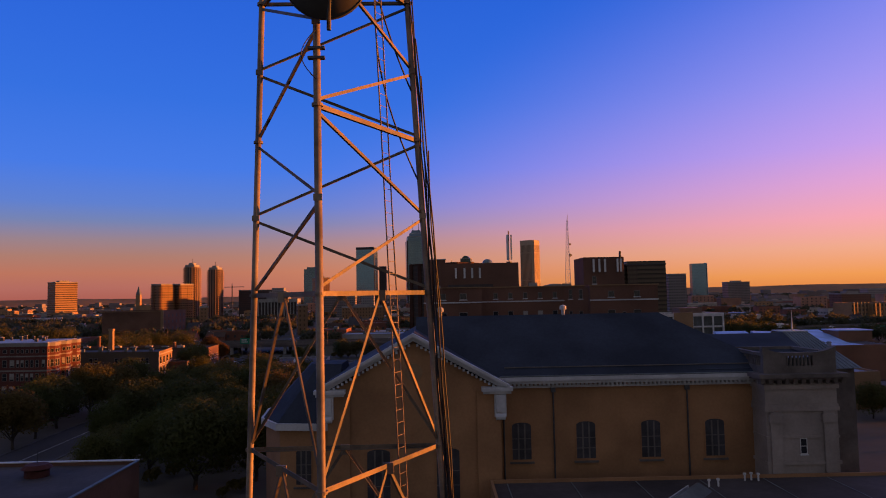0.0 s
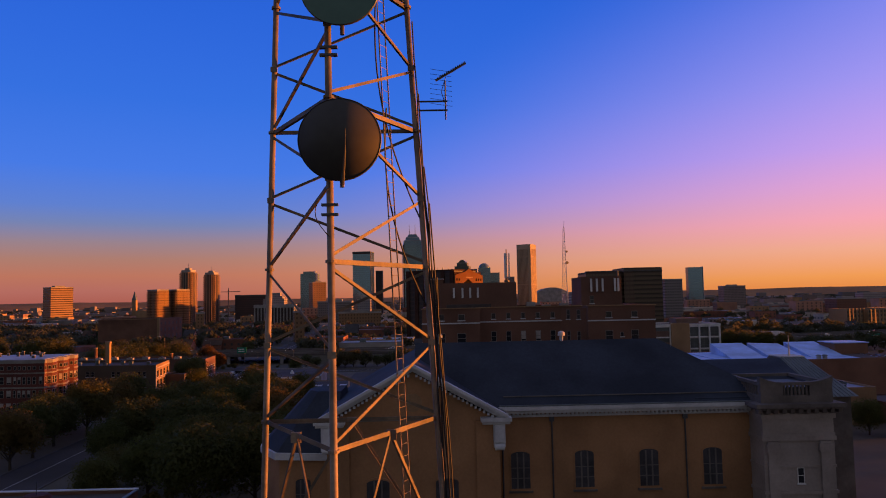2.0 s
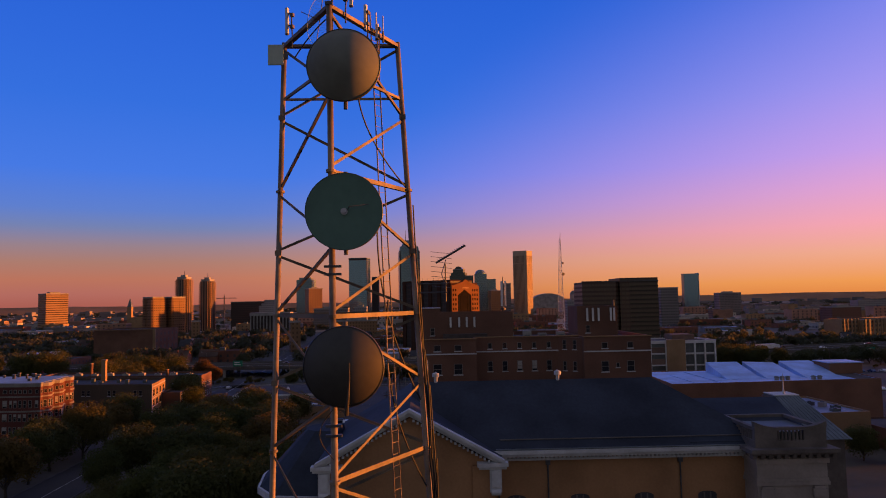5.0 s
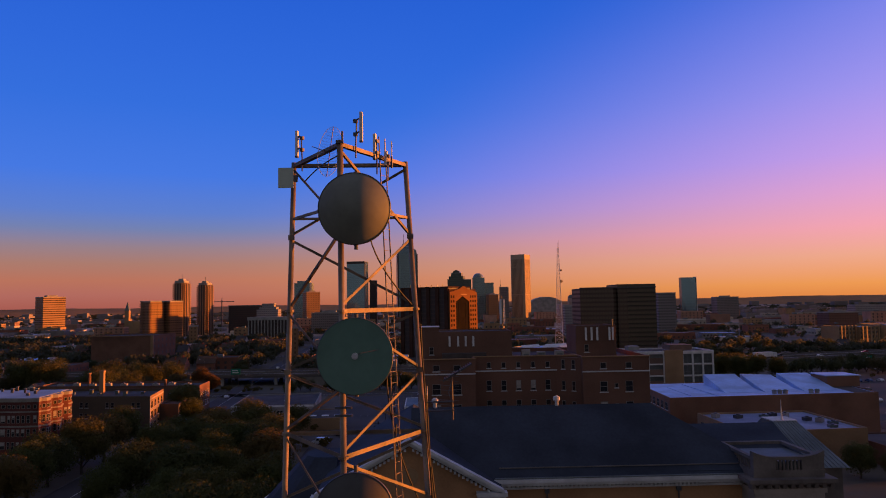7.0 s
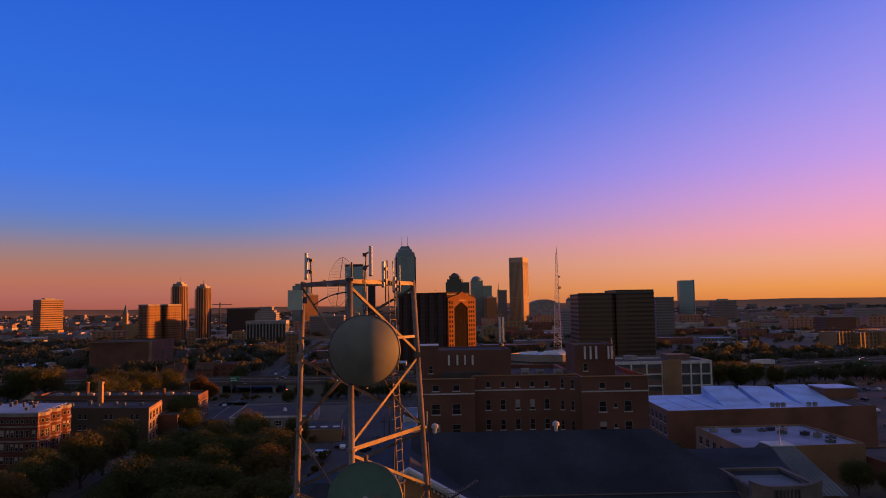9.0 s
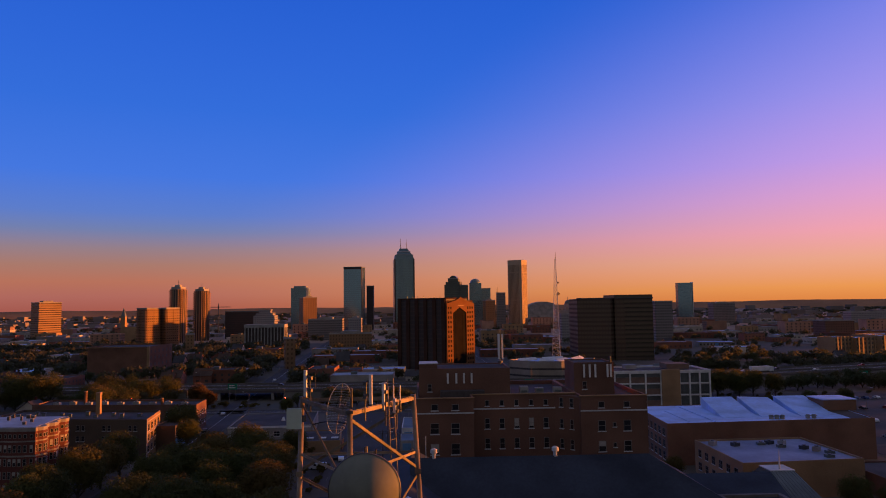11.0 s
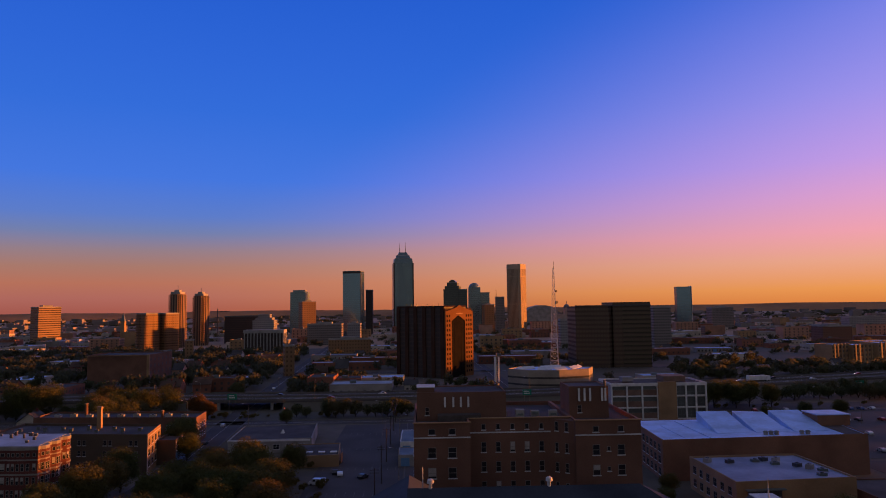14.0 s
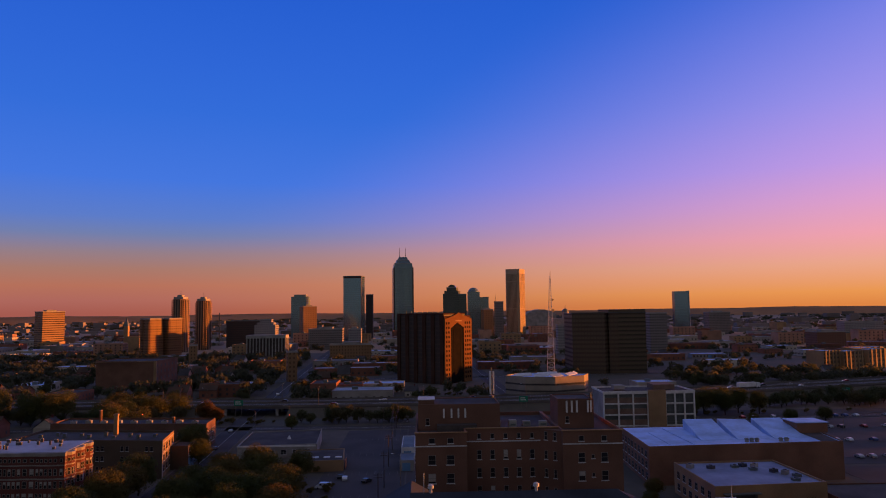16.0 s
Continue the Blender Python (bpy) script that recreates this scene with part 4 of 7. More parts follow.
for x in (4.8, 6.6, 8.2, 9.8):
    sector_panel(x, 149.85, 34.4, 2.3)
for x in (33.6, 34.8, 36.0, 38.6, 39.3):
    sector_panel(x, 149.85, 35.2, 2.9)
mastp = thing("antenna_mast", "short steel mast wrapped in white panel antennas", "antenna", pose(17.0, 160, BZ - 0.85))
part("mast", make(tube, (0, 0, 0), (0, 0, 13.5), 0.12, 8), GALV, mastp)
for i in range(3):
    a = i * 2.1
    part("panel", make(box, 0.55 * math.cos(a) - 0.18, 0.55 * math.sin(a) - 0.18, 7.0, 0.55 * math.cos(a) + 0.18, 0.55 * math.sin(a) + 0.18, 12.6), WHITE, mastp)
part("collar", make(tube, (0, 0, 6.2), (0, 0, 6.6), 0.6, 10), DARK_STEEL, mastp)
for i in range(5):
    o = thing("rooftop_unit", "grey rooftop ventilation unit", "vent", pose(14 + 3.6 * i, 153 + 2 * (i % 2), BZ - 0.85), "rooftop units on the hospital")
    part("housing", make(box, -0.9, -0.7, 0, 0.9, 0.7, 1.1 + 0.3 * (i % 3)), CONCRETE, o)
    part("hood", make(box, -0.6, -0.9, 0.5, 0.6, -0.703, 0.9), LEAD, o)

# ---- skyline towers ----
TAN_GRID = facade_mat("tan_window_grid", (0.26, 0.145, 0.072), (0.12, 0.075, 0.045), 3.4, 3.8, 0.4, 0.5, 0.75)
LIMESTONE = facade_mat("limestone_window_strips", (0.36, 0.27, 0.17), (0.12, 0.09, 0.06), 2.9, 60.0, 0.36, 0.97, 0.75)
BALCONY = facade_mat("balcony_bands", (0.27, 0.16, 0.085), (0.05, 0.035, 0.025), 40, 3.6, 1.0, 0.35)
DARK_GRID = facade_mat("dark_curtain_wall", (0.072, 0.050, 0.042), (0.04, 0.032, 0.03), 1.6, 3.6, 0.8, 0.72, 0.7, 0.0, 0.6)
BLUE_GLASS = facade_mat("blue_curtain_wall", (0.13, 0.19, 0.23), (0.16, 0.25, 0.31), 1.8, 3.9, 0.9, 0.93, 0.2, 0.85)
STEEL_GLASS = facade_mat("grey_green_curtain_wall", (0.17, 0.22, 0.225), (0.165, 0.235, 0.245), 2.2, 3.9, 0.5, 0.85, 0.45, 0.75)
BROWN_GRID = facade_mat("brown_window_grid", (0.24, 0.12, 0.06), (0.03, 0.025, 0.02), 3.0, 3.7, 0.5, 0.5)
BRICK_GRID = facade_mat("brick_window_grid", (0.20, 0.09, 0.058), (0.10, 0.06, 0.05), 3.4, 3.4, 0.4, 0.5)
GREY_GRID = facade_mat("grey_window_grid", (0.20, 0.175, 0.165), (0.11, 0.10, 0.10), 3.0, 3.5, 0.7, 0.5)
WHITE_GRID = facade_mat("white_window_grid", (0.29, 0.265, 0.26), (0.14, 0.135, 0.14), 3.0, 3.4, 0.6, 0.45)


GRANITE = facade_mat("dark_green_granite", (0.085, 0.092, 0.075), (0.07, 0.085, 0.075), 2.2, 3.9, 0.5, 0.85, 0.5, 0.4)


def high_rise(label, x, y, w, d, h, turn, wall, roof=None, tiers=(), plant=True, group="city high-rises"):
    """A tower on its plan centre; tiers: upper set-backs as (share of the plan, height)."""
    o = thing("high_rise", label, "building", pose(x, y, 0, 0, 0, turn), group)
    part("shaft", make(prism, ring(-w / 2, -d / 2, w / 2, d / 2), -0.3, h), wall, o)
    z = h
    for s, t in tiers:
        part("set_back", make(prism, ring(-w / 2 * s, -d / 2 * s, w / 2 * s, d / 2 * s), z + 0.003, t), wall, o)
        z = t
    b = bmesh.new()
    s = tiers[-1][0] if tiers else 1
    parapet(b, ring(-w / 2 * s - 0.3, -d / 2 * s - 0.3, w / 2 * s + 0.3, d / 2 * s + 0.3), z + 0.003, 1.4, 0.8)
    part("parapet", b, roof or CONCRETE, o)
    if plant:
        part("plant_room", make(box, -w * s * 0.22, -d * s * 0.22, z, w * s * 0.2, d * s * 0.22, z + 3.8), roof or CONCRETE, o)
    return o


# tallest tower with a stepped crown and two spires
tall = thing("skyscraper", "tall grey-green glass skyscraper with stepped crown and twin spires", "building", pose(-47, 1700, 0, 0, 0, 6))
part("shaft", make(prism, ring(-24, -24, 24, 24), -0.3, 160), STEEL_GLASS, tall)
part("crown", make(prism, ring(-22.5, -22.5, 22.5, 22.5), 160.003, 170, ring(-21, -21, 21, 21)), STEEL_GLASS, tall)
part("crown", make(prism, ring(-18.5, -18.5, 18.5, 18.5), 170.003, 178, ring(-14.5, -14.5, 14.5, 14.5)), STEEL_GLASS, tall)
part("crown", make(prism, ring(-13, -13, 13, 13), 178.003, 186.5, ring(-9.5, -9.5, 9.5, 9.5)), STEEL_GLASS, tall)
part("crown_band", make(prism, ring(-20.6, -20.6, 20.6, 20.6), 170.003, 171.4), CONCRETE, tall)
for sx in (-1, 1):
    part("edge_strip", make(box, sx * 22.6 - 1.5, -24.35, 0, sx * 22.6 + 1.5, -24.003, 160.5), DARK_GRID, tall, "dark corner strip")
part("crown_band", make(prism, ring(-15.2, -15.2, 15.2, 15.2), 178.003, 179.6), TRIM, tall, "pale band below the pyramid top")
for x in (-7, 7):
    part("spire", make(tube, (x, 0, 186), (x, 0, 211), 0.8, 8, 0.25), DARK_STEEL, tall)
slab = high_rise("tall blue-green mirror glass office slab", -139, 1435, 36, 34, 128, -8, BLUE_GLASS, LEAD, plant=False)
part("edge_strip", make(box, 18.003, -17.3, 0, 18.5, -12.5, 128), DARK_GRID, slab, "dark service strip up the corner")
part("top_band", make(box, -18.2, -17.35, 124.5, 18.2, -17.003, 128), DARK_GRID, slab)
high_rise("narrow dark office tower beside the glass slab", -112, 1500, 14, 24, 92, 0, DARK_GRID, plant=False)
rt = high_rise("dark rounded-shoulder granite office tower", 63, 1470, 34, 34, 92, -12, GRANITE, tiers=((0.86, 98), (0.62, 104)), plant=False)
part("barrel_top", make(tube, (0, -9, 103), (0, 9, 103), 8, 16), GRANITE, rt)
high_rise("dark stepped wing of the granite tower", 83, 1462, 16, 30, 90, 0, GRANITE, plant=False)
dm = thing("high_rise", "blue-grey office tower with a rounded domed top", "building", pose(110, 1510, 0), "city high-rises")
part("shaft", make(prism, ring(-12.5, -12, 12.5, 12), -0.3, 96), STEEL_GLASS, dm)
b = bmesh.new()
bmesh.ops.create_uvsphere(b, u_segments=20, v_segments=10, radius=11.5)
bmesh.ops.transform(b, matrix=Matrix.Translation((0, 0, 96)) @ Matrix.Diagonal((1, 1, 0.85, 1)), verts=b.verts)
part("dome", b, STEEL_GLASS, dm, smooth=True)
high_rise("grey lower wing of the domed tower", 133, 1525, 20, 22, 84, 0, STEEL_GLASS, plant=False)
high_rise("sunlit tan mid-rise block", 129, 1400, 20, 18, 58, 12, TAN_GRID)
st = high_rise("grey office block with a thin spire", 163, 1500, 18, 20, 74, 0, GREY_GRID, plant=False)
part("spire", make(tube, (-7, 0, 74), (-7, 0, 92), 0.9, 6, 0.1), CONCRETE, st)
# tan limestone tower turned to show two sides
aul = thing("high_rise", "tall tan limestone office tower with narrow window strips", "building", pose(207, 1556, 0, 0, 0, 55), "city high-rises")
part("shaft", make(prism, [(-13, -17), (13, -17), (17, -13), (17, 13), (13, 17), (-13, 17), (-17, 13), (-17, -13)], -0.3, 136), LIMESTONE, aul)
part("crown", make(prism, [(-13, -17), (13, -17), (17, -13), (17, 13), (13, 17), (-13, 17), (-17, 13), (-17, -13)], 136.003, 146.5), mat("limestone_crown", (0.42, 0.33, 0.23), 0.8, 0, 0.4, 0.03, 0.2), aul)
part("sign_bar", make(box, 17.0, -5, 139.5, 17.3, 5, 142.5), WHITE, aul)
jw = thing("high_rise", "slim curved blue glass hotel tower", "building", pose(671, 1812, 0, 0, 0, 0), "city high-rises")
pts = [(-19, -8), (-10, -10.5), (0, -11.3), (10, -10.5), (19, -8), (19, 9), (-19, 9)]
part("shaft", make(prism, pts, -0.3, 99), BLUE_GLASS, jw)
part("fin", make(box, 19.003, -9.5, 0, 20.0, 10, 100.5), WHITE, jw)
high_rise("low concrete block on the skyline", 634, 1500, 46, 30, 46, 0, GREY_GRID)
high_rise("dark blue office block", -258, 1500, 33, 28, 90, -8, STEEL_GLASS, tiers=((0.7, 93),), plant=False)
high_rise("sunlit tan-brown office block", -224, 1385, 27, 26, 68, 26, TAN_GRID)


BALC = mat("tan_balcony_concrete", (0.25, 0.135, 0.065), 0.85, 0, 0.5, 0.05, 0.25)
# residential twin towers with stacked balconies
PIERS = facade_mat("pier_strips", (0.24, 0.145, 0.085), (0.035, 0.03, 0.028), 4.2, 80.0, 0.55, 0.985)


def balcony_tower(x, y, w, h, label, group):
    o = thing("apartment_tower", label, "building", pose(x, y, 0, 0, 0, -10), group)
    k = w / 2
    c = k * 0.45
    part("core", make(prism, [(-k, -c), (-c, -k), (c, -k), (k, -c), (k, c), (c, k), (-c, k), (-k, c)], -0.3, h), PIERS, o)
    for sx, sy in ((-1, -1), (1, -1), (1, 1), (-1, 1)):
        b = bmesh.new()
        cx, cy = sx * k * 0.66, sy * k * 0.66
        z = 4
        while z < h - 2:
            box(b, cx - k * 0.26, cy - k * 0.26, z, cx + k * 0.26, cy + k * 0.26, z + 1.35)
            z += 2.9
        tagged(part("balcony", b, BALC, o), kind="stuff")
    part("crown", make(prism, ring(-k * 0.7, -k * 0.7, k * 0.7, k * 0.7), h, h + 3.5), CONCRETE, o)
    part("plant_room", make(prism, ring(-k * 0.35, -k * 0.35, k * 0.35, k * 0.35), h + 3.503, h + 6.5), CONCRETE, o)
    part("mast", make(tube, (0, 0, h + 6), (0, 0, h + 13), 0.3, 5), DARK_STEEL, o)


balcony_tower(-369, 1080, 21.5, 80, "tall octagonal apartment tower with stacked balconies", "twin apartment towers")
balcony_tower(-352, 1138, 21.5, 78, "tall octagonal apartment tower with stacked balconies", "twin apartment towers")
for x, y, w in ((-364, 952, 22), (-342, 966, 17)):
    o = thing("apartment_block", "orange-lit apartment block with banded balconies", "building", pose(x, y, 0, 0, 0, -36), "banded apartment blocks")
    part("wall", make(prism, ring(-w / 2, -10, w / 2, 10), -0.3, 51), BROWN_GRID, o)
    for s in (-0.3, 0.32):
        b = bmesh.new()
        z = 4
        while z < 50:
            box(b, w * (s - 0.17), -12, z, w * (s + 0.17), -10.003, z + 1.1)
            z += 2.9
        tagged(part("balcony", b, BALC, o), kind="stuff")
        b = bmesh.new()
        z = 4
        while z < 50:
            box(b, w / 2 + 0.003, -9 + (s + 0.3) * 14, z, w / 2 + 1.6, -1 + (s + 0.3) * 14, z + 1.1)
            z += 2.9
        tagged(part("balcony", b, BALC, o), kind="stuff")
    part("parapet", make(box, -w / 2 - 0.4, -10.4, 51.003, w / 2 + 0.4, 10.4, 52.6), CONCRETE, o)
high_rise("pale slab office block on the horizon", -627, 1200, 28, 36, 63, -38, BALCONY)
o = thing("church_tower", "slender stone church tower with a pointed spire", "building", pose(-458, 1100, 0))
part("shaft", make(prism, ring(-3.2, -3.2, 3.2, 3.2), -0.3, 40), TAN_BRICK, o)
part("spire", make(prism, ring(-3.2, -3.2, 3.2, 3.2), 40.003, 53, ring(-0.2, -0.2, 0.2, 0.2)), LEAD, o)
part("nave", make(prism, ring(3.203, -6, 22, 6), -0.3, 24), TAN_BRICK, o)
cr = thing("tower_crane", "thin distant tower crane", "crane", pose(-372, 1300, 0))
part("mast", make(box, -0.8, -0.8, 0, 0.8, 0.8, 55), DARK_STEEL, cr)
part("jib", make(box, -14, -0.6, 52, 22, 0.6, 53.2), DARK_STEEL, cr)
part("apex", make(prism, ring(-0.8, -0.8, 0.8, 0.8), 55, 60, ring(-0.1, -0.1, 0.1, 0.1)), DARK_STEEL, cr)
high_rise("wide dark glass exhibition block", -300, 1200, 56, 30, 44, 0, DARK_GRID, LEAD, plant=False)
high_rise("pale stepped civic block", -256, 1160, 34, 26, 38, 0, WHITE_GRID, tiers=((0.8, 42), (0.55, 46)), plant=False)
col = thing("colonnade_block", "pale office block with tall white columns", "building", pose(-198, 900, 0))
part("body", make(prism, ring(-24, -9, 24, 9), -0.3, 26), DARK_GRID, col)
part("cornice", make(box, -25, -10.5, 26.003, 25, 10.5, 30), CONCRETE, col)
for i in range(13):
    part("column", make(box, -24.4 + 4.0 * i, -10.3, 0, -23.2 + 4.0 * i, -9.003, 26), CONCRETE, col)
    if i < 5:
        part("column", make(box, 24.003, -9 + 4.2 * i, 0, 25.2, -7.8 + 4.2 * i, 26), CONCRETE, col)
high_rise("wide low sunlit office block", -150, 1100, 52, 24, 31, 0, GREY_GRID)
high_rise("pale cube-like office block", -96, 1000, 18, 18, 33, 0, WHITE_GRID)
high_rise("low tan office range", -88, 860, 50, 20, 18, 4, TAN_GRID)
high_rise("white and green glass block", 183, 905, 17, 14, 37, 0, WHITE_GRID, plant=False)
cap = thing("domed_capitol", "distant domed civic building", "building", pose(328, 1610, 0))
part("body", make(prism, ring(-30, -15, 30, 15), -0.3, 36), STONE, cap)
part("drum", make(tube, (0, 0, 36), (0, 0, 50), 8, 20), STONE, cap)
b = bmesh.new()
bmesh.ops.create_uvsphere(b, u_segments=18, v_segments=9, radius=7.5)
bmesh.ops.transform(b, matrix=Matrix.Translation((0, 0, 50)) @ Matrix.Diagonal((1, 1, 1.1, 1)), verts=b.verts)
part("dome", b, LEAD, cap, smooth=True)
part("lantern", make(tube, (0, 0, 57), (0, 0, 66), 1.2, 8, 0.3), STONE, cap)
ar = thing("arena", "wide low arched-roof arena on the skyline", "building", pose(330, 2000, 0) @ Matrix.Diagonal((1.25, 1, 0.86, 1)))
b = bmesh.new()
prof = [(-36, 40), (-30, 52), (-18, 61), (-4, 65.5), (10, 65), (24, 60), (36, 50)]
f = [b.verts.new((x, -30, z)) for x, z in [(-36, 0)] + prof + [(36, 0)]]
g = [b.verts.new((x, 30, z)) for x, z in [(-36, 0)] + prof + [(36, 0)]]
b.faces.new(f[::-1])
b.faces.new(g)
for i in range(len(f)):
    j = (i + 1) % len(f)
    b.faces.new((f[i], f[j], g[j], g[i]))
part("shell", b, CONCRETE, ar)
high_rise("pale office block behind the dark glass block", 303, 900, 22, 20, 51, 0, GREY_GRID, plant=False)

# brown brick and glass office with a gabled, sunlit end
bo = thing("gabled_office", "brown brick office tower with dark glass core and lit gabled end", "building", pose(17, 553, 0, 0, 0, -38))
part("dark_wall", make(prism, ring(-48, 0.5, -0.3, 30), -0.3, 55.5), DARK_GRID, bo)
# darker than the gable brick: shade of the unlit side put into the colour
PIER = mat("shaded_brown_brick", (0.075, 0.041, 0.03), 0.95, 0, 1, 0.1, 0.3, spec=0.0)
for i in range(6):
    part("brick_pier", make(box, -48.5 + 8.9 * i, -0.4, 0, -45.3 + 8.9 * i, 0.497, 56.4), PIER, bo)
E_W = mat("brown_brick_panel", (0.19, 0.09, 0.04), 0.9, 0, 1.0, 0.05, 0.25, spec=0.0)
b = bmesh.new()
W2 = 38.0
for x0, x1, z1 in ((0, 8.0, 52.0), (26.6, W2, 52.0)):
    box(b, 0, x0, 0, 1.2, x1, z1)
for q in ([(8.0, 44.5), (17.3, 49.0), (17.3, 52.0), (8.0, 52.0)], [(17.3, 49.0), (26.6, 44.5), (26.6, 52.0), (17.3, 52.0)]):
    f, g = [b.verts.new((1.2, y, z)) for y, z in q], [b.verts.new((0, y, z)) for y, z in q]
    b.faces.new(f)
    b.faces.new(g[::-1])
    for i in range(4):
        j = (i + 1) % 4
        b.faces.new((f[i], g[i], g[j], f[j]))
q = [(0.0, 52.003), (W2, 52.003), (W2 / 2 + 5, 55.0), (W2 / 2, 57.2), (W2 / 2 - 5, 55.0)]
f, g = [b.verts.new((1.2, y, z)) for y, z in q], [b.verts.new((0, y, z)) for y, z in q]
b.faces.new(f)
b.faces.new(g[::-1])
for i in range(5):
    j = (i + 1) % 5
    b.faces.new((f[i], g[i], g[j], f[j]))
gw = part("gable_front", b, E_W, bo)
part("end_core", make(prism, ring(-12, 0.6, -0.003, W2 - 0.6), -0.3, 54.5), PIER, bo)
BAY_PTS = [(8.0, 0.5), (26.6, 0.5), (26.6, 44.5), (17.3, 49.0), (8.0, 44.5)]
b = bmesh.new()
f, g = [b.verts.new((0.5, y, z)) for y, z in BAY_PTS], [b.verts.new((0.002, y, z)) for y, z in BAY_PTS]
b.faces.new(f)
b.faces.new(g[::-1])
for i in range(5):
    j = (i + 1) % 5
    b.faces.new((f[i], g[i], g[j], f[j]))
bay_o = part("bay_glass", b, mat("dark_bay_glazing", (0.012, 0.010, 0.010), 0.85, 0, 1, 0.2, 0.3, spec=0.02), bo)
for i in (1, 3):
    part("mullion", make(box, 0.5, 8.0 + 4.65 * i - 0.12, 0.5, 0.62, 8.0 + 4.65 * i + 0.12, 44.0), bpy.data.materials["dark_bay_glazing"], bay_o)
for j in range(13):
    for y0 in (1.0, 4.2, 27.6, 30.8, 34.0):
        if j < 13:
            part("pane", STORE.setdefault("bo_pane", mesh_of("pane", make(box, 0, 0, 0, 0.1, 1.7, 1.9), bpy.data.materials["dark_bay_glazing"])), None, gw, m=pose(1.18, y0 + 0.2, 3.2 + 3.7 * j))
part("sign_bar", make(box, 1.2, W2 / 2 - 4.5, 49.9, 1.32, W2 / 2 + 4.5, 50.7), TAN_BRICK, bo)
part("parapet", make(box, -48.3, 0.2, 55.503, -0.3, 30.3, 56.6), PIER, bo)
for i in range(7):
    part("roof_pole", make(tube, (-40 + 5.5 * i, 2, 56), (-40 + 5.5 * i, 2, 58.4), 0.22, 5), DARK_STEEL, bo)

# dark glass office block
# the warm reflections in the window bands are put into their glass colour
OFFICE = facade_mat("reflecting_window_bands", (0.075, 0.05, 0.037), (0.11, 0.082, 0.055), 1.9, 3.9, 0.9, 0.55, 0.6, 0.35, 0.3)
dg = thing("dark_glass_office", "dark mirror-glass office block with floor bands", "building", pose(0, 0, 0))
part("body", make(prism, [(137, 632), (165, 625), (170, 632), (170, 668), (137, 668)], -0.3, 54.6), OFFICE, dg)
part("body", make(prism, [(170.003, 629), (178, 626), (203, 625.5), (203, 668), (170.003, 668)], -0.3, 57.8), OFFICE, dg)
b = bmesh.new()
for j in range(14):
    z = 3.9 * j + 3.1
    if z < 55:
        prism(b, [(178, 625.9), (203.15, 625.35), (203.15, 668), (202.9, 668), (202.9, 625.7), (178, 626.2)], z, z + 0.9)
tagged(part("floor_band", b, mat("bronze_band", (0.045, 0.038, 0.025), 0.45, 0.3, 1, 0.1, 0.2), dg), kind="stuff")
part("parapet", make(prism, [(136.6, 631.6), (165, 624.6), (178, 625.4), (203.4, 625.0), (203.4, 625.8), (178, 626.4), (165, 625.6), (136.6, 632.4)], 54.603, 55.4), DARK_STEEL, dg)

# slender lattice broadcast mast
lm = thing("broadcast_mast", "slender red and white lattice broadcast mast with small dishes", "mast", pose(96, 512, 0))
b2 = bmesh.new()
H, nz = 83.0, 26
corner = lambda k, z: Vector(((4.2 * (1 - z / H) + 0.6 * z / H) * math.cos(k * math.tau / 3 - 1.2), (4.2 * (1 - z / H) + 0.6 * z / H) * math.sin(k * math.tau / 3 - 1.2), z))
for i in range(nz):
    z0, z1 = H * i / nz, H * (i + 1) / nz
    for k in range(3):
        tube(b2, corner(k, z0), corner((k + 1) % 3, z1), 0.10, 4)
        tube(b2, corner(k, z1), corner((k + 1) % 3, z1), 0.10, 4)
for k in range(3):
    part("mast_leg", make(tube, corner(k, -0.2), corner(k, H), 0.2, 6, 0.14), TRIM, lm)
tagged(part("bracing", b2, TRIM, lm), kind="stuff")
part("top_pole", make(tube, (0, 0, H), (0.3, 0, H + 5), 0.25, 6, 0.08), DARK_STEEL, lm)
for z, r in ((58, 1.1), (66, 0.7)):
    part("drum_dish", make(tube, (1.2, -0.6, z), (1.6, -1.4, z), r, 12), DARK_STEEL, lm)

# ---- streets and freeway ----
def ribbon(bm, pts, w, z, t=0.25):
    """A road slab along plan points, w wide, its top at z."""
    left, right = [], []
    for i, p in enumerate(pts):
        a = Vector(pts[max(0, i - 1)])
        c = Vector(pts[min(len(pts) - 1, i + 1)])
        d = (c - a).normalized()
        n = Vector((-d.y, d.x)) * w / 2
        zz = z[i] if isinstance(z, (list, tuple)) else z
        left.append(((p[0] + n.x, p[1] + n.y), zz))
        right.append(((p[0] - n.x, p[1] - n.y), zz))
    for i in range(len(pts) - 1):
        q = [left[i], right[i], right[i + 1], left[i + 1]]
        top = [bm.verts.new((x, y, zz)) for (x, y), zz in q]
        low_v = [bm.verts.new((x, y, zz - t)) for (x, y), zz in q]
        bm.faces.new(top)
        bm.faces.new(low_v[::-1])
        for k in range(4):
            m = (k + 1) % 4
            bm.faces.new((top[k], low_v[k], low_v[m], top[m]))


def side(pts, off):
    out = []
    for i, p in enumerate(pts):
        a, c = Vector(pts[max(0, i - 1)]), Vector(pts[min(len(pts) - 1, i + 1)])
        d = (c - a).normalized()
        out.append((p[0] - d.y * off, p[1] + d.x * off))
    return out


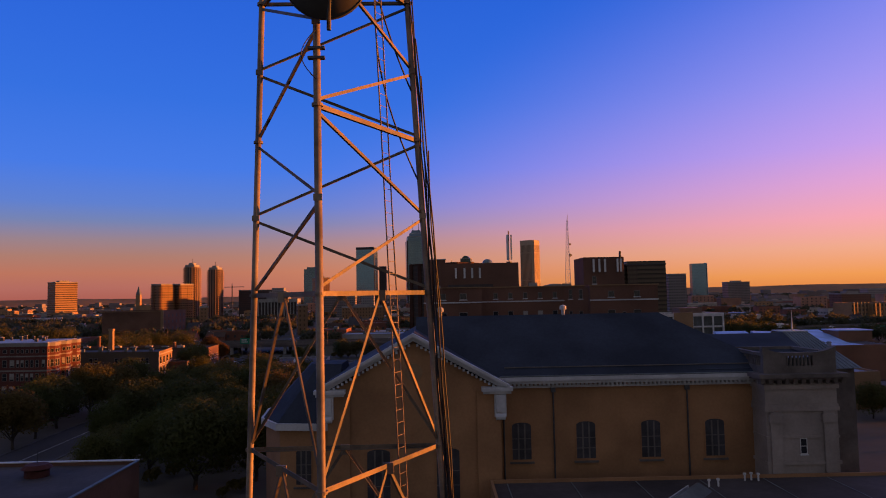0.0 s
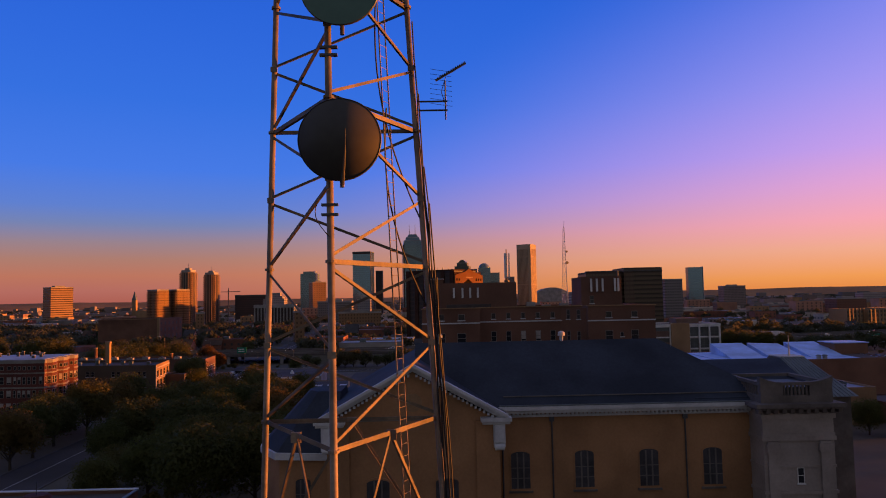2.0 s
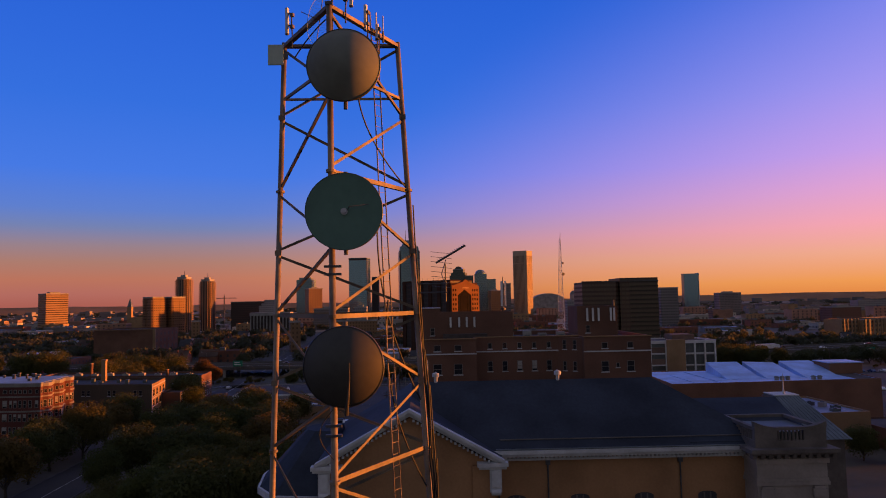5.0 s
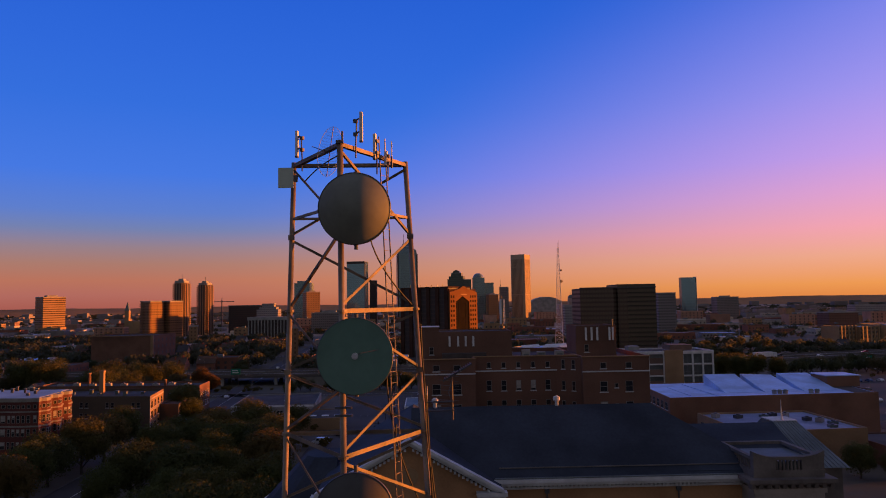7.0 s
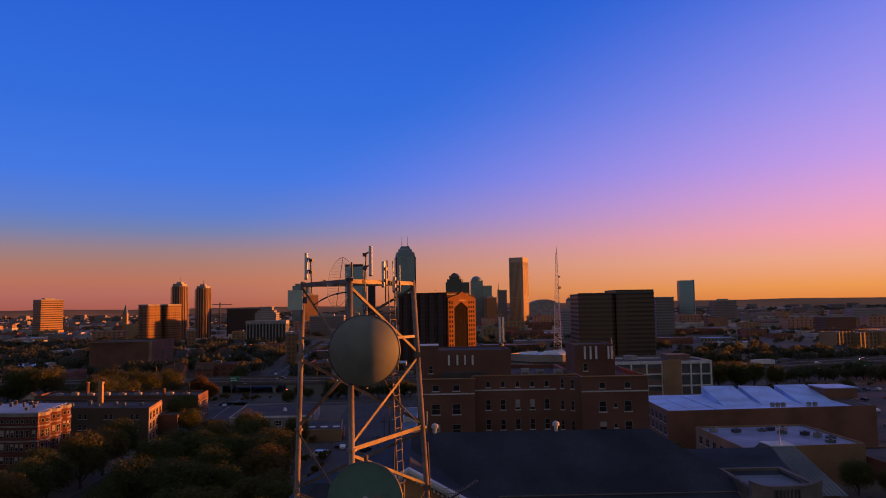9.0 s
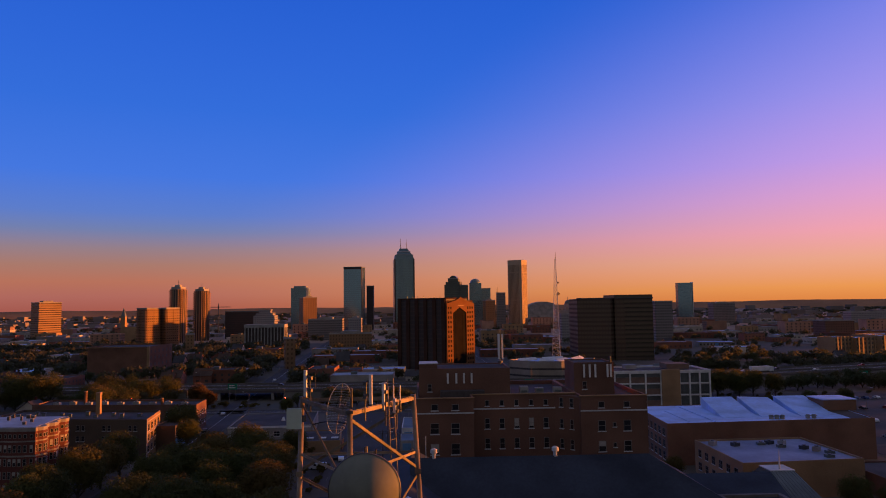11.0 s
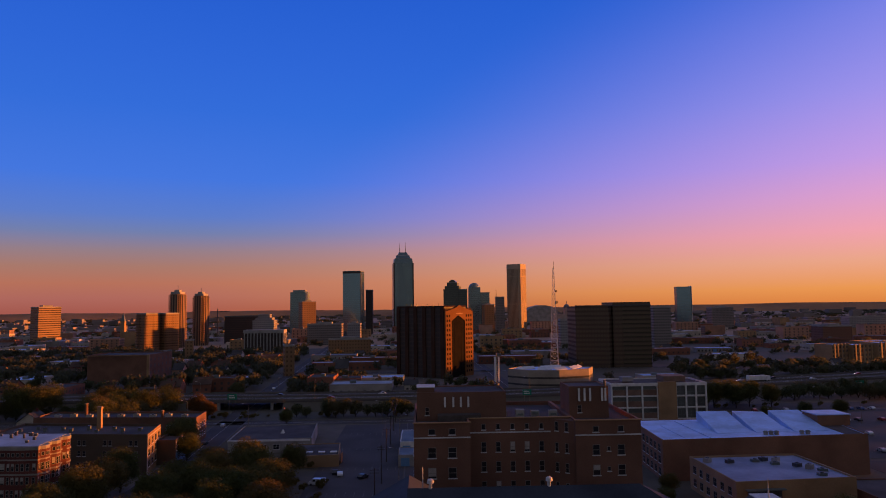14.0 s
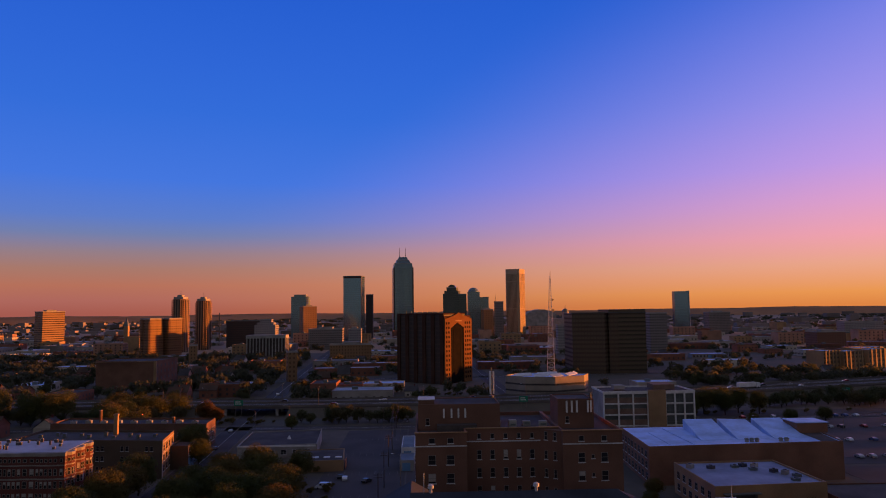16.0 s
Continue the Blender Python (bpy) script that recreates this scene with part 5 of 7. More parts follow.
FWY = [(-700, 440), (-450, 430), (-300, 424), (-180, 420), (-60, 412), (40, 414), (110, 424), (180, 442), (260, 466), (360, 496), (520, 530), (800, 560)]
fz = 5.2
road = part("freeway", make(ribbon, FWY, 32, fz, 1.1), FREEWAY)
tagged(road, "raised concrete freeway deck crossing the town", "road", kind="structure")
for off in (-15.7, 15.7, 0.0):
    b = bmesh.new()
    ribbon(b, side(FWY, off), 0.35, fz + 0.95, 0.95)
    part("parapet_wall", b, mat("stained_barrier", (0.15, 0.132, 0.122), 0.9, 0, 1.5, 0.1, 0.35) if "stained_barrier" not in bpy.data.materials else bpy.data.materials["stained_barrier"], road)
for off in (-10.8, -7.2, -3.6, 3.6, 7.2, 10.8):
    b = bmesh.new()
    ribbon(b, side(FWY, off), 0.16, fz + 0.03, 0.02)
    part("lane_line", b, PAINT, road)
for i, (x, y) in enumerate([(-114, 401), (-84, 399), (-114, 431), (-84, 429), (-114, 416), (-84, 414)]):
    part("pier", make(box, x - 0.8, y - 0.8, -0.3, x + 0.8, y + 0.8, 4.1), CONCRETE, road)
# embankment either side of the underpass
for x0, x1 in ((-698, -122), (-76, 790)):
    seg = [p for p in FWY if x0 < p[0] < x1]
    inter = lambda x: next(a[1] + (c[1] - a[1]) * (x - a[0]) / (c[0] - a[0]) for a, c in zip(FWY, FWY[1:]) if a[0] <= x <= c[0])
    seg = [(x0, inter(x0))] + seg + [(x1, inter(x1))]
    b = bmesh.new()
    o0, o1, o2, o3 = side(seg, 24), side(seg, 15.5), side(seg, -15.5), side(seg, -24)
    for i in range(len(seg) - 1):
        for (pa, za), (pb, zb) in (((o0, -0.2), (o1, 4.6)), ((o2, 4.6), (o3, -0.2))):
            poly(b, (*pb[i], zb), (*pb[i + 1], zb), (*pa[i + 1], za), (*pa[i], za))
    tagged(part("embankment", b, GROUND), "grass bank below the freeway", "bank", kind="structure")


WORN_PAINT = mat("worn_bay_paint", (0.19, 0.175, 0.16), 0.85, 0, 1.2, 0.3, 0.5)
KERB = mat("worn_kerb", (0.13, 0.12, 0.11), 0.9, 0, 2, 0.2, 0.3)


def street(name, pts, w, label):
    o = part(name, make(ribbon, pts, w, 0.06, 0.1), ASPHALT)
    tagged(o, label, "road", kind="structure")
    for s in (-1, 1):
        part("kerb", make(ribbon, side(pts, s * (w / 2 + 0.2)), 0.35, 0.2, 0.25), KERB, o)
    part("centre_line", make(ribbon, pts, 0.15, 0.085, 0.02), PAINT, o)


street("road_avenue", [(-78, 60), (-86, 230), (-93, 330), (-100, 430), (-108, 560), (-132, 1000), (-150, 1500)], 13, "dark asphalt avenue passing below the freeway")
street("road_cross", [(-500, 366), (-200, 358), (-30, 352), (200, 362), (600, 400)], 11, "dark asphalt cross street before the freeway")
street("road_second", [(-2, 176), (-4, 345)], 7, "narrow asphalt back street")
street("road_third", [(60, 455), (52, 700), (40, 1100)], 11, "dark asphalt street beyond the freeway")
street("road_fourth", [(-620, 640), (0, 610), (640, 660)], 10, "dark asphalt street across the town")
for x0, y0, x1, y1 in ((-37, 205, -7, 343), (150, 250, 330, 390), (150, 205, 300, 246)):
    o = part("car_park", make(box, x0, y0, -0.1, x1, y1, 0.05), ASPHALT)
    tagged(o, "grey asphalt car park with painted bays", "car park", kind="structure")
    n = int((x1 - x0) / 2.8)
    for row in range(int((y1 - y0) / 34) + 1):
        yy = y0 + 8 + row * 34
        if yy + 5 < y1:
            b = bmesh.new()
            for i in range(n):
                box(b, x0 + 2 + i * 2.8, yy, 0.052, x0 + 2.12 + i * 2.8, yy + 5, 0.075)
            tagged(part("bay_line", b, WORN_PAINT, o), kind="stuff")

# ---- buildings of the near town ----
AH = 20.6
DULL_TRIM = mat("weathered_grey_trim", (0.25, 0.225, 0.20), 0.75, 0, 3, 0.3, 0.3)
apt = thing("apartment_house", "dark red-brick apartment house with bowed bays and pale bands", "building", pose(-101.5, 190.0, 0, 0, 0, -2))


def bowed(p, q, n, deep, share=0.62, seg=5):
    """Plan points along a wall from p to q that swells outwards in n bows."""
    p, q = Vector(p), Vector(q)
    d = q - p
    out = Vector((d.y, -d.x)).normalized()
    pts = []
    for k in range(n):
        c, half = (k + 0.5) / n, share / n / 2
        for i in range(seg + 1):
            u = -1 + 2 * i / seg
            pts.append(tuple(p + d * (c + half * u) + out * deep * (1 - u * u) ** 0.5 if abs(u) < 1 else p + d * (c + half * u)))
    return pts


FRONT, SIDE = ((-62.0, 0.0), (0.0, 0.0)), ((0.0, 0.0), (-2.0, 19.5))
plan = [FRONT[0]] + bowed(*FRONT, 6, 0.35) + [(0.0, 0.0)] + bowed(*SIDE, 3, 1.3) + [SIDE[1], (-62.0, 19.5)]
grow = lambda g: [(x + g * (1 if x > -30 else -1), y + g * (-1 if y < 9 else 1)) for x, y in plan]
part("wall", make(prism, plan, -0.3, AH - 0.9), APT_BRICK, apt)
for z0, z1, g in ((13.2, 13.6, 0.16), (17.0, 17.35, 0.16), (AH - 0.897, AH, 0.12), (3.2, 3.4, 0.10)):
    part("band", make(prism, grow(g), z0, z1), DULL_TRIM, apt, "pale painted band")
part("roof", make(prism, [(x + (-0.5 if x > -30 else 0.5), y + (0.9 if y < 9 else -0.5)) for x, y in ((-62, 0), (0, 0), (-2.0, 19.5), (-62, 19.5))], AH + 0.003, AH + 0.08), mat("grey_white_roof", (0.40, 0.42, 0.50), 0.6, 0, 0.8, 0.12, 0.35), apt, "pale grey-white roof")
FLOORS = [0.7, 4.2, 7.5, 10.8, 14.3]
for i in range(len(plan) - 1):
    p, q = plan[i], plan[i + 1]
    length = math.dist(p, q)
    if p[1] > 19 and q[1] > 19:
        continue
    n = 2 if 3.2 < length < 8 else 1
    for k in range(n):
        s = length * (k + 0.5) / n
        for z in FLOORS:
            window(apt, on_wall(p, q, s, z), 1.25 if length > 2.2 else 0.85, 1.95, frame_mat=DULL_TRIM, sill=False, blinds=0.5)
        window(apt, on_wall(p, q, s, 18.0), 1.1 if length > 2.2 else 0.8, 1.0, transom=False, frame_mat=DULL_TRIM, sill=False)
rr = random.Random(3)
for i in range(22):
    o = thing("roof_vent", "small roof vent stack on the apartment house", "vent", apt.matrix_basis @ pose(rr.uniform(-30, -4), rr.uniform(5, 17.5), AH + 0.08), "roof vents on the apartment house")
    h = rr.uniform(0.4, 1.1)
    w = rr.uniform(0.2, 0.5)
    part("duct", make(box, -w, -w * 0.7, 0, w, w * 0.7, h), rr.choice([APT_BRICK, TAR, DARK_STEEL]), o)
    part("cap", make(box, -w - 0.08, -w * 0.7 - 0.08, h + 0.003, w + 0.08, w * 0.7 + 0.08, h + 0.12), CONCRETE, o)

SCHOOL = mat("grey_brown_brick", (0.105, 0.074, 0.05), 0.9, 0, 3, 0.12, 0.3, 0.2)
b2 = flat_block("school_block", "tan brick three-storey block with a tar roof", "building", [(-152, 254), (-94.5, 246.5), (-98, 268.5), (-152, 276)], 13.7, SCHOOL, TAR)
for k in range(6):
    for dx in (-0.95, 0.95):
        for z in (2.4, 6.2, 9.8):
            window(b2, on_wall((-152, 254), (-94.5, 246.5), 6 + 9.4 * k + dx, z), 1.2, 1.8, frame_mat=DULL)
for k in range(4):
    for z in (2.2, 6.0, 9.4):
        window(b2, on_wall((-94.5, 246.5), (-98, 268.5), 3.2 + 5.2 * k, z), 2.6, 2.3, mull=1, frame_mat=DULL)
# thin facing in a lighter brick than the front: sunlight put into the colour
part("end_wall", make(box, 0.2, -0.02, -0.2, 22.0, -0.003, 13.7), mat("sunlit_end_brick", (0.25, 0.155, 0.072), 0.9, 0, 3, 0.15, 0.35, 0.2), b2, "tan brick end wall lit by low sun", m=on_wall((-94.5, 246.5), (-98, 268.5), 0, 0))
part("stone_trim", make(box, 0, -0.14, 0, 22.2, -0.003, 0.4), STONE, b2, m=on_wall((-94.5, 246.5), (-98, 268.5), 0, 12.4))
part("stone_trim", make(box, 0, -0.14, 0, 22.2, -0.003, 0.3), STONE, b2, m=on_wall((-94.5, 246.5), (-98, 268.5), 0, 8.6))
part("stone_quoin", make(box, -0.2, -0.2, 0, 0.7, -0.003, 13.6), STONE, b2, m=on_wall((-94.5, 246.5), (-98, 268.5), 0, 0))
for k in range(10):
    o = thing("rooftop_unit", "small dark rooftop vent on the tan block", "vent", pose(-146 + 4.9 * k, 262 - 0.75 * k + 4 * (k % 2), 12.9), "rooftop vents on the tan block")
    part("housing", make(box, -0.6, -0.5, 0, 0.6, 0.5, 0.9 + 0.3 * (k % 3)), LEAD, o)
    part("cap", make(box, -0.7, -0.6, 0.9 + 0.3 * (k % 3), 0.7, 0.6, 1.05 + 0.3 * (k % 3)), DARK_STEEL, o)
an = flat_block("school_annex", "low annex with white window frames and a blue panel", "building", [(-97.8, 262), (-90, 261.5), (-92.2, 282), (-97.8, 282)], 9.0, SCHOOL, TAR)
rows_of_windows(an, (-90, 261.5), (-92.2, 282), [4.9], 4, 4.0, 3.2, 0.6, mull=1, frame_mat=PAINT)
part("blue_panel", make(box, 0.4, -0.2, 0.2, 20.6, -0.003, 4.2), BLUE_METAL, an, m=on_wall((-90, 261.5), (-92.2, 282), 0, 0))
stk = thing("chimney", "tall square tan brick chimney lit orange", "chimney", pose(-118.5, 264.0, 0))
part("shaft", make(prism, ring(-0.85, -0.85, 0.85, 0.85), -0.3, 20.4, ring(-0.7, -0.7, 0.7, 0.7)), TAN_BRICK, stk)
part("cap", make(box, -0.85, -0.85, 20.403, 0.85, 0.85, 21.1), TAN_BRICK, stk)
b3 = flat_block("long_brick_block", "long low dark brick block with rooftop units", "building", [(-166, 308), (-95, 301), (-96, 318), (-166, 325)], 11.2, RED_BRICK, TAR)
rows_of_windows(b3, (-166, 308), (-95, 301), [2.0, 6.0], 16, 1.6, 2.0, 1.5)
rows_of_windows(b3, (-95, 301), (-96, 318), [2.0, 6.0], 4, 1.6, 2.0, 1.0)
for i in range(9):
    o = thing("rooftop_unit", "pale rooftop air unit", "vent", pose(-158 + 7 * i, 313 - 0.7 * i, 10.3), "rooftop units on the brick block")
    part("housing", make(box, -1.3, -0.9, 0, 1.3, 0.9, 1.2 + 0.3 * (i % 2)), CONCRETE, o)
    part("fan_cowl", make(tube, (0, 0, 1.2 + 0.3 * (i % 2)), (0, 0, 1.6 + 0.3 * (i % 2)), 0.5, 8), DARK_STEEL, o)
stk2 = thing("chimney", "short round brick flue", "chimney", pose(-147, 315, 10.3))
part("shaft", make(tube, (0, 0, 0), (0, 0, 5.2), 0.7, 10), RED_BRICK, stk2)
part("cap", make(tube, (0, 0, 5.203), (0, 0, 5.6), 0.8, 10), TAN_BRICK, stk2)
copy_thing(stk2, pose(-112, 309, 9.0) @ Matrix.Diagonal((0.9, 0.9, 0.75, 1)))
ob = flat_block("brick_warehouse", "big windowless dark brick warehouse", "building", [(-248, 533), (-202, 530), (-200, 572), (-248, 572)], 23.5, RED_BRICK, TAR)
part("roof_line", make(box, -248.3, 529.4, 23.0, -201.8, 530.0, 23.3), TAN_BRICK, ob)
part("corner_pier", make(box, -203.4, 529.5, -0.3, -201.6, 531, 23.6), TAN_BRICK, ob)
window_stuff(ob, [((-202, 530), (-200, 572))], [4, 9, 14, 18.5], 6, 2.0, 2.2)

lb = flat_block("low_workshop", "low flat-roofed workshop with pale roof edge", "building", [(-76, 279), (-44, 282), (-47, 318), (-78, 314)], 5.2, CONCRETE, TAR, low=0.5)
part("edge", make(box, -76, 278.6, 4.7, -44.2, 278.9, 5.3), WHITE, lb)
rows_of_windows(lb, (-76, 279), (-44, 282), [1.2], 6, 2.4, 2.0, 1.5, mull=1)
part("dish", make(tube, (-58, 296, 4.8), (-58, 296, 6.2), 0.9, 10, 0.3), WHITE, lb)
lb2 = flat_block("low_workshop", "low dark-roofed garage with skylights", "building", [(-50, 252), (-30, 254), (-32, 276), (-51, 274)], 4.2, TAN_BRICK, TAR, low=0.4)
for i in range(4):
    part("skylight", make(box, -47 + 4.4 * i, 259, 3.85, -44.6 + 4.4 * i, 261.2, 4.15), WHITE, lb2)
part("door_panel", make(box, -29.9, 258, 0.1, -29.75, 263, 3.4), mat("orange_panel", (0.45, 0.16, 0.04), 0.6), lb2)
sh = flat_block("white_shed", "small pale metal shed", "building", ring(-9, 252, -3.5, 266), 4.0, CONCRETE, LEAD, low=0.3)
part("door_panel", make(box, -8, 251.85, 0.1, -5, 251.997, 3.0), BLUE_METAL, sh)
sh2 = flat_block("white_shed", "small white metal shed with a flat roof", "building", ring(-9, 274, -3.5, 300), 4.6, WHITE, LEAD, low=0.3)
part("door_panel", make(box, -8, 273.85, 0.1, -5, 273.997, 3.0), BLUE_METAL, sh2)
nl = flat_block("low_brick_building", "low flat-roofed brick building with a pale roof edge", "building", ring(-78, 62, -41.2, 103), 9.0, RED_BRICK, TAR, low=0.6)
part("edge", make(box, -78, 102.6, 8.98, -41.2, 103.2, 9.12), WHITE, nl)
part("edge", make(box, -41.4, 62, 8.98, -40.9, 102.5, 9.13), LEAD, nl)
for x, y in ((-52, 97), (-54.5, 88), (-66, 95)):
    o = thing("roof_fan", "red-brown round rooftop fan housing", "vent", pose(x, y, 8.4), "roof fans")
    part("drum", make(tube, (0, 0, 0), (0, 0, 1.0), 1.5, 16), APT_BRICK, o)
    part("hood", make(tube, (0, 0, 1.2), (0, 0, 1.7), 1.9, 16, 1.4), APT_BRICK, o)
    part("pole", make(tube, (0, 0, 1.7), (0, 0, 3.4), 0.06, 6), DARK_STEEL, o)

# white-roofed warehouse and its annex
WH_BRICK = mat("brown_warehouse_brick", (0.24, 0.122, 0.078), 0.9, 0, 2.5, 0.1, 0.3, 0.2)
wh = flat_block("warehouse", "long brown brick warehouse with a bright white roof tinted sky blue", "building", [(75.6, 223), (144.5, 227), (150, 264), (77, 262)], 13.0, WH_BRICK, SKY_WHITE_ROOF, low=0.35)
for i in range(3):      # raised roof monitors, sloping down towards the front
    x0 = 97.5 + 13.4 * i
    b = bmesh.new()
    v = [(x0, 233 + 0.6 * i, 12.85), (x0 + 11.6, 233.6 + 0.6 * i, 12.85), (x0 + 14.4, 259, 16.2 - 0.5 * (i == 1)), (x0 + 3.0, 259, 16.2)]
    w = [(x, y, 12.8) for x, y, z in v]
    a, c = [b.verts.new(p) for p in v], [b.verts.new(p) for p in w]
    b.faces.new(a)
    b.faces.new(c[::-1])
    for k in range(4):
        m = (k + 1) % 4
        b.faces.new((a[k], c[k], c[m], a[m]))
    part("roof_monitor", b, SKY_WHITE_ROOF, wh, "sloping white membrane roof monitor tinted sky blue")
part("roof_seam", make(box, 92.0, 226, 12.775, 92.5, 258, 13.05), SKY_WHITE_ROOF, wh)
part("roof_seam", make(box, 84.0, 227, 12.775, 84.4, 250, 12.95), SKY_WHITE_ROOF, wh)
part("end_deck", make(prism, [(137.5, 227.5), (143.6, 227.8), (148.6, 262), (140.5, 262)], 12.775, 12.83), TAR, wh)
part("stair_head", make(box, 137.5, 244, 12.84, 149.0, 254, 16.4), WH_BRICK, wh)
part("stair_roof", make(box, 137.2, 243.7, 16.403, 149.3, 254.3, 16.7), SKY_WHITE_ROOF, wh)
rows_of_windows(wh, (77, 262), (75.6, 223), [1.5, 5.2, 8.8], 8, 2.6, 2.4, 1.2, mull=2, frame_mat=DULL)
for x in (112, 113.8, 115.6, 124, 126):
    o = thing("roof_fan", "small round roof fan on the white roof", "vent", pose(x, 229.5, 12.75), "roof fans on the warehouse")
    part("drum", make(tube, (0, 0, 0), (0, 0, 0.9), 0.7, 12), CONCRETE, o)
    part("hood", make(tube, (0, 0, 0.9), (0, 0, 1.3), 0.95, 12, 0.5), LEAD, o)
# annex roof: grey with the sky's blue put into its colour
ax = flat_block("warehouse_annex", "lower tan annex with a pale grey flat roof and units", "building", [(81.3, 183), (114.8, 185.7), (114, 215.8), (81, 214.7)], 9.5, TAN_BRICK, mat("sky_tinted_grey_roof", (0.24, 0.27, 0.37), 0.55, 0, 0.7, 0.1, 0.35), low=0.6)
rows_of_windows(ax, (81, 214.7), (81.3, 183), [1.5, 5.2], 6, 2.2, 2.2, 1.5, mull=1, frame_mat=DULL)
part("loading_door", make(box, 3.0, -0.12, 0.2, 12.5, -0.003, 7.2), DARK_STEEL, ax, m=on_wall((81.3, 183), (114.8, 185.7), 0, 0))
part("canopy", make(box, 2.4, -1.6, 7.203, 13.0, -0.003, 7.5), LEAD, ax, m=on_wall((81.3, 183), (114.8, 185.7), 0, 0))
part("door_panel", make(box, 3.2, -0.2, 5.0, 12.3, -0.122, 5.3), LEAD, ax, m=on_wall((81.3, 183), (114.8, 185.7), 0, 0))
for i, (x, y) in enumerate([(98, 208), (101, 209), (104, 207.5), (102, 204), (107, 201), (109, 198), (111, 195), (90, 207), (84, 208.5), (108, 190)]):
    o = thing("rooftop_unit", "grey rooftop air unit on the annex", "vent", pose(x, y, 8.95, 0, 0, 20 * (i % 3)), "rooftop units on the annex")
    part("housing", make(box, -1.1, -0.8, 0, 1.1, 0.8, 0.8 + 0.25 * (i % 3)), (LEAD, DARK_STEEL, CONCRETE)[i % 3], o)
    part("fan_cowl", make(tube, (0, 0, 0.8 + 0.25 * (i % 3)), (0, 0, 1.05 + 0.25 * (i % 3)), 0.5, 10), DARK_STEEL, o)
dk = flat_block("dark_pavilion", "low dark-roofed pavilion beside the annex", "building", ring(117, 176, 150, 200), 5.5, RED_BRICK, TAR, low=0.5)
rows_of_windows(dk, (117, 176), (150, 176), [1.0], 6, 2.4, 2.2, 2.0, mull=1)
# concrete-framed office
lot = thing("framed_office", "four-storey office with white concrete frame and tan end panel", "building", pose(0, 0, 0))
part("body", make(prism, ring(83, 311, 125, 332), -0.3, 20.4), CONCRETE, lot)
part("panel", make(box, 103.5, 309.4, -0.3, 111.5, 310.997, 21.6), TAN_BRICK, lot, "blank tan brick stair panel")
b = bmesh.new()
parapet(b, ring(82.6, 310.2, 125.4, 332.4), 20.403, 0.8, 0.4)
part("parapet", b, WHITE, lot)
part("roof", make(prism, ring(83.0, 310.6, 125.0, 332.0), 20.404, 20.6), TAR, lot)
HAZE_PANE = mat("dusty_grey_glazing", (0.10, 0.11, 0.105), 0.35, 0, 1.0, 0.15, 0.4)
INFILL = mat("dull_brick_infill", (0.20, 0.13, 0.10), 0.9, 0, 2, 0.2, 0.3)
for x0, x1, n in ((83, 103.4, 3), (111.6, 125, 3)):
    for i in range(n + 1):
        x = x0 + (x1 - x0) * i / n
        part("column", make(box, x - 0.3, 310.2, -0.3, x + 0.3, 310.995, 20.4), WHITE, lot)
    for z in (0.2, 5.2, 10.2, 15.2, 19.85):
        part("beam", make(box, x0, 310.3, z, x1, 310.99, z + 0.5), WHITE, lot)
    for i in range(n):
        for z in (0.8, 5.8, 10.8, 15.8):
            w = (x1 - x0) / n - 0.7
            xc = x0 + (x1 - x0) * (i + 0.5) / n
            if x0 > 100:
                o = part("pane", make(box, -w / 2, -0.06, 0, w / 2, 0.0, 4.0), HAZE_PANE, lot, m=pose(xc, 310.99, z))
                part("mullion", make(box, -0.06, -0.12, 0, 0.06, -0.062, 4.0), LEAD, o)
                part("transom", make(box, -w / 2, -0.11, 1.2, w / 2, -0.063, 1.32), LEAD, o)
            else:
                part("infill_panel", make(box, -w / 2, -0.08, 0, w / 2, 0.0, 2.4), INFILL, lot, m=pose(xc, 310.99, z))
                part("pane", make(box, -w / 2, -0.04, 2.45, w / 2, 0.0, 4.3), HAZE_PANE, lot, m=pose(xc, 310.99, z))
part("roof_house", make(box, 108, 316, 21.21, 118, 326, 23.4), INFILL, lot)
part("roof_house", make(box, 90, 318, 21.21, 95, 324, 23.0), CONCRETE, lot)
for i in range(6):
    part("column", make(box, 125.003, 311 + 4.1 * i, -0.3, 125.5, 311.6 + 4.1 * i, 20.4), WHITE, lot)
for z in (5.2, 10.2, 15.2):
    part("beam", make(box, 125.003, 311, z, 125.4, 332, z + 0.5), WHITE, lot)
# pale polygonal radio station at the foot of the mast
hx = flat_block("radio_station", "low pale many-sided station with white roof panels", "building", [(58, 486), (70, 472), (90, 468), (112, 478), (118, 492), (100, 504), (70, 504)], 13.0, mat("cream_panels", (0.30, 0.25, 0.20), 0.7, 0, 1, 0.1, 0.25), SKY_WHITE_ROOF, low=0.7)
part("glass_band", make(prism, [(57.9, 486), (70, 471.9), (90, 467.9), (112.1, 477.9), (118.1, 492), (100, 504), (70, 504)], 7.2, 8.4), DULL_PANES, hx)
part("glass_band", make(prism, [(57.9, 486), (70, 471.9), (90, 467.9), (112.1, 477.9), (118.1, 492), (100, 504), (70, 504)], 2.6, 3.8), DULL_PANES, hx)
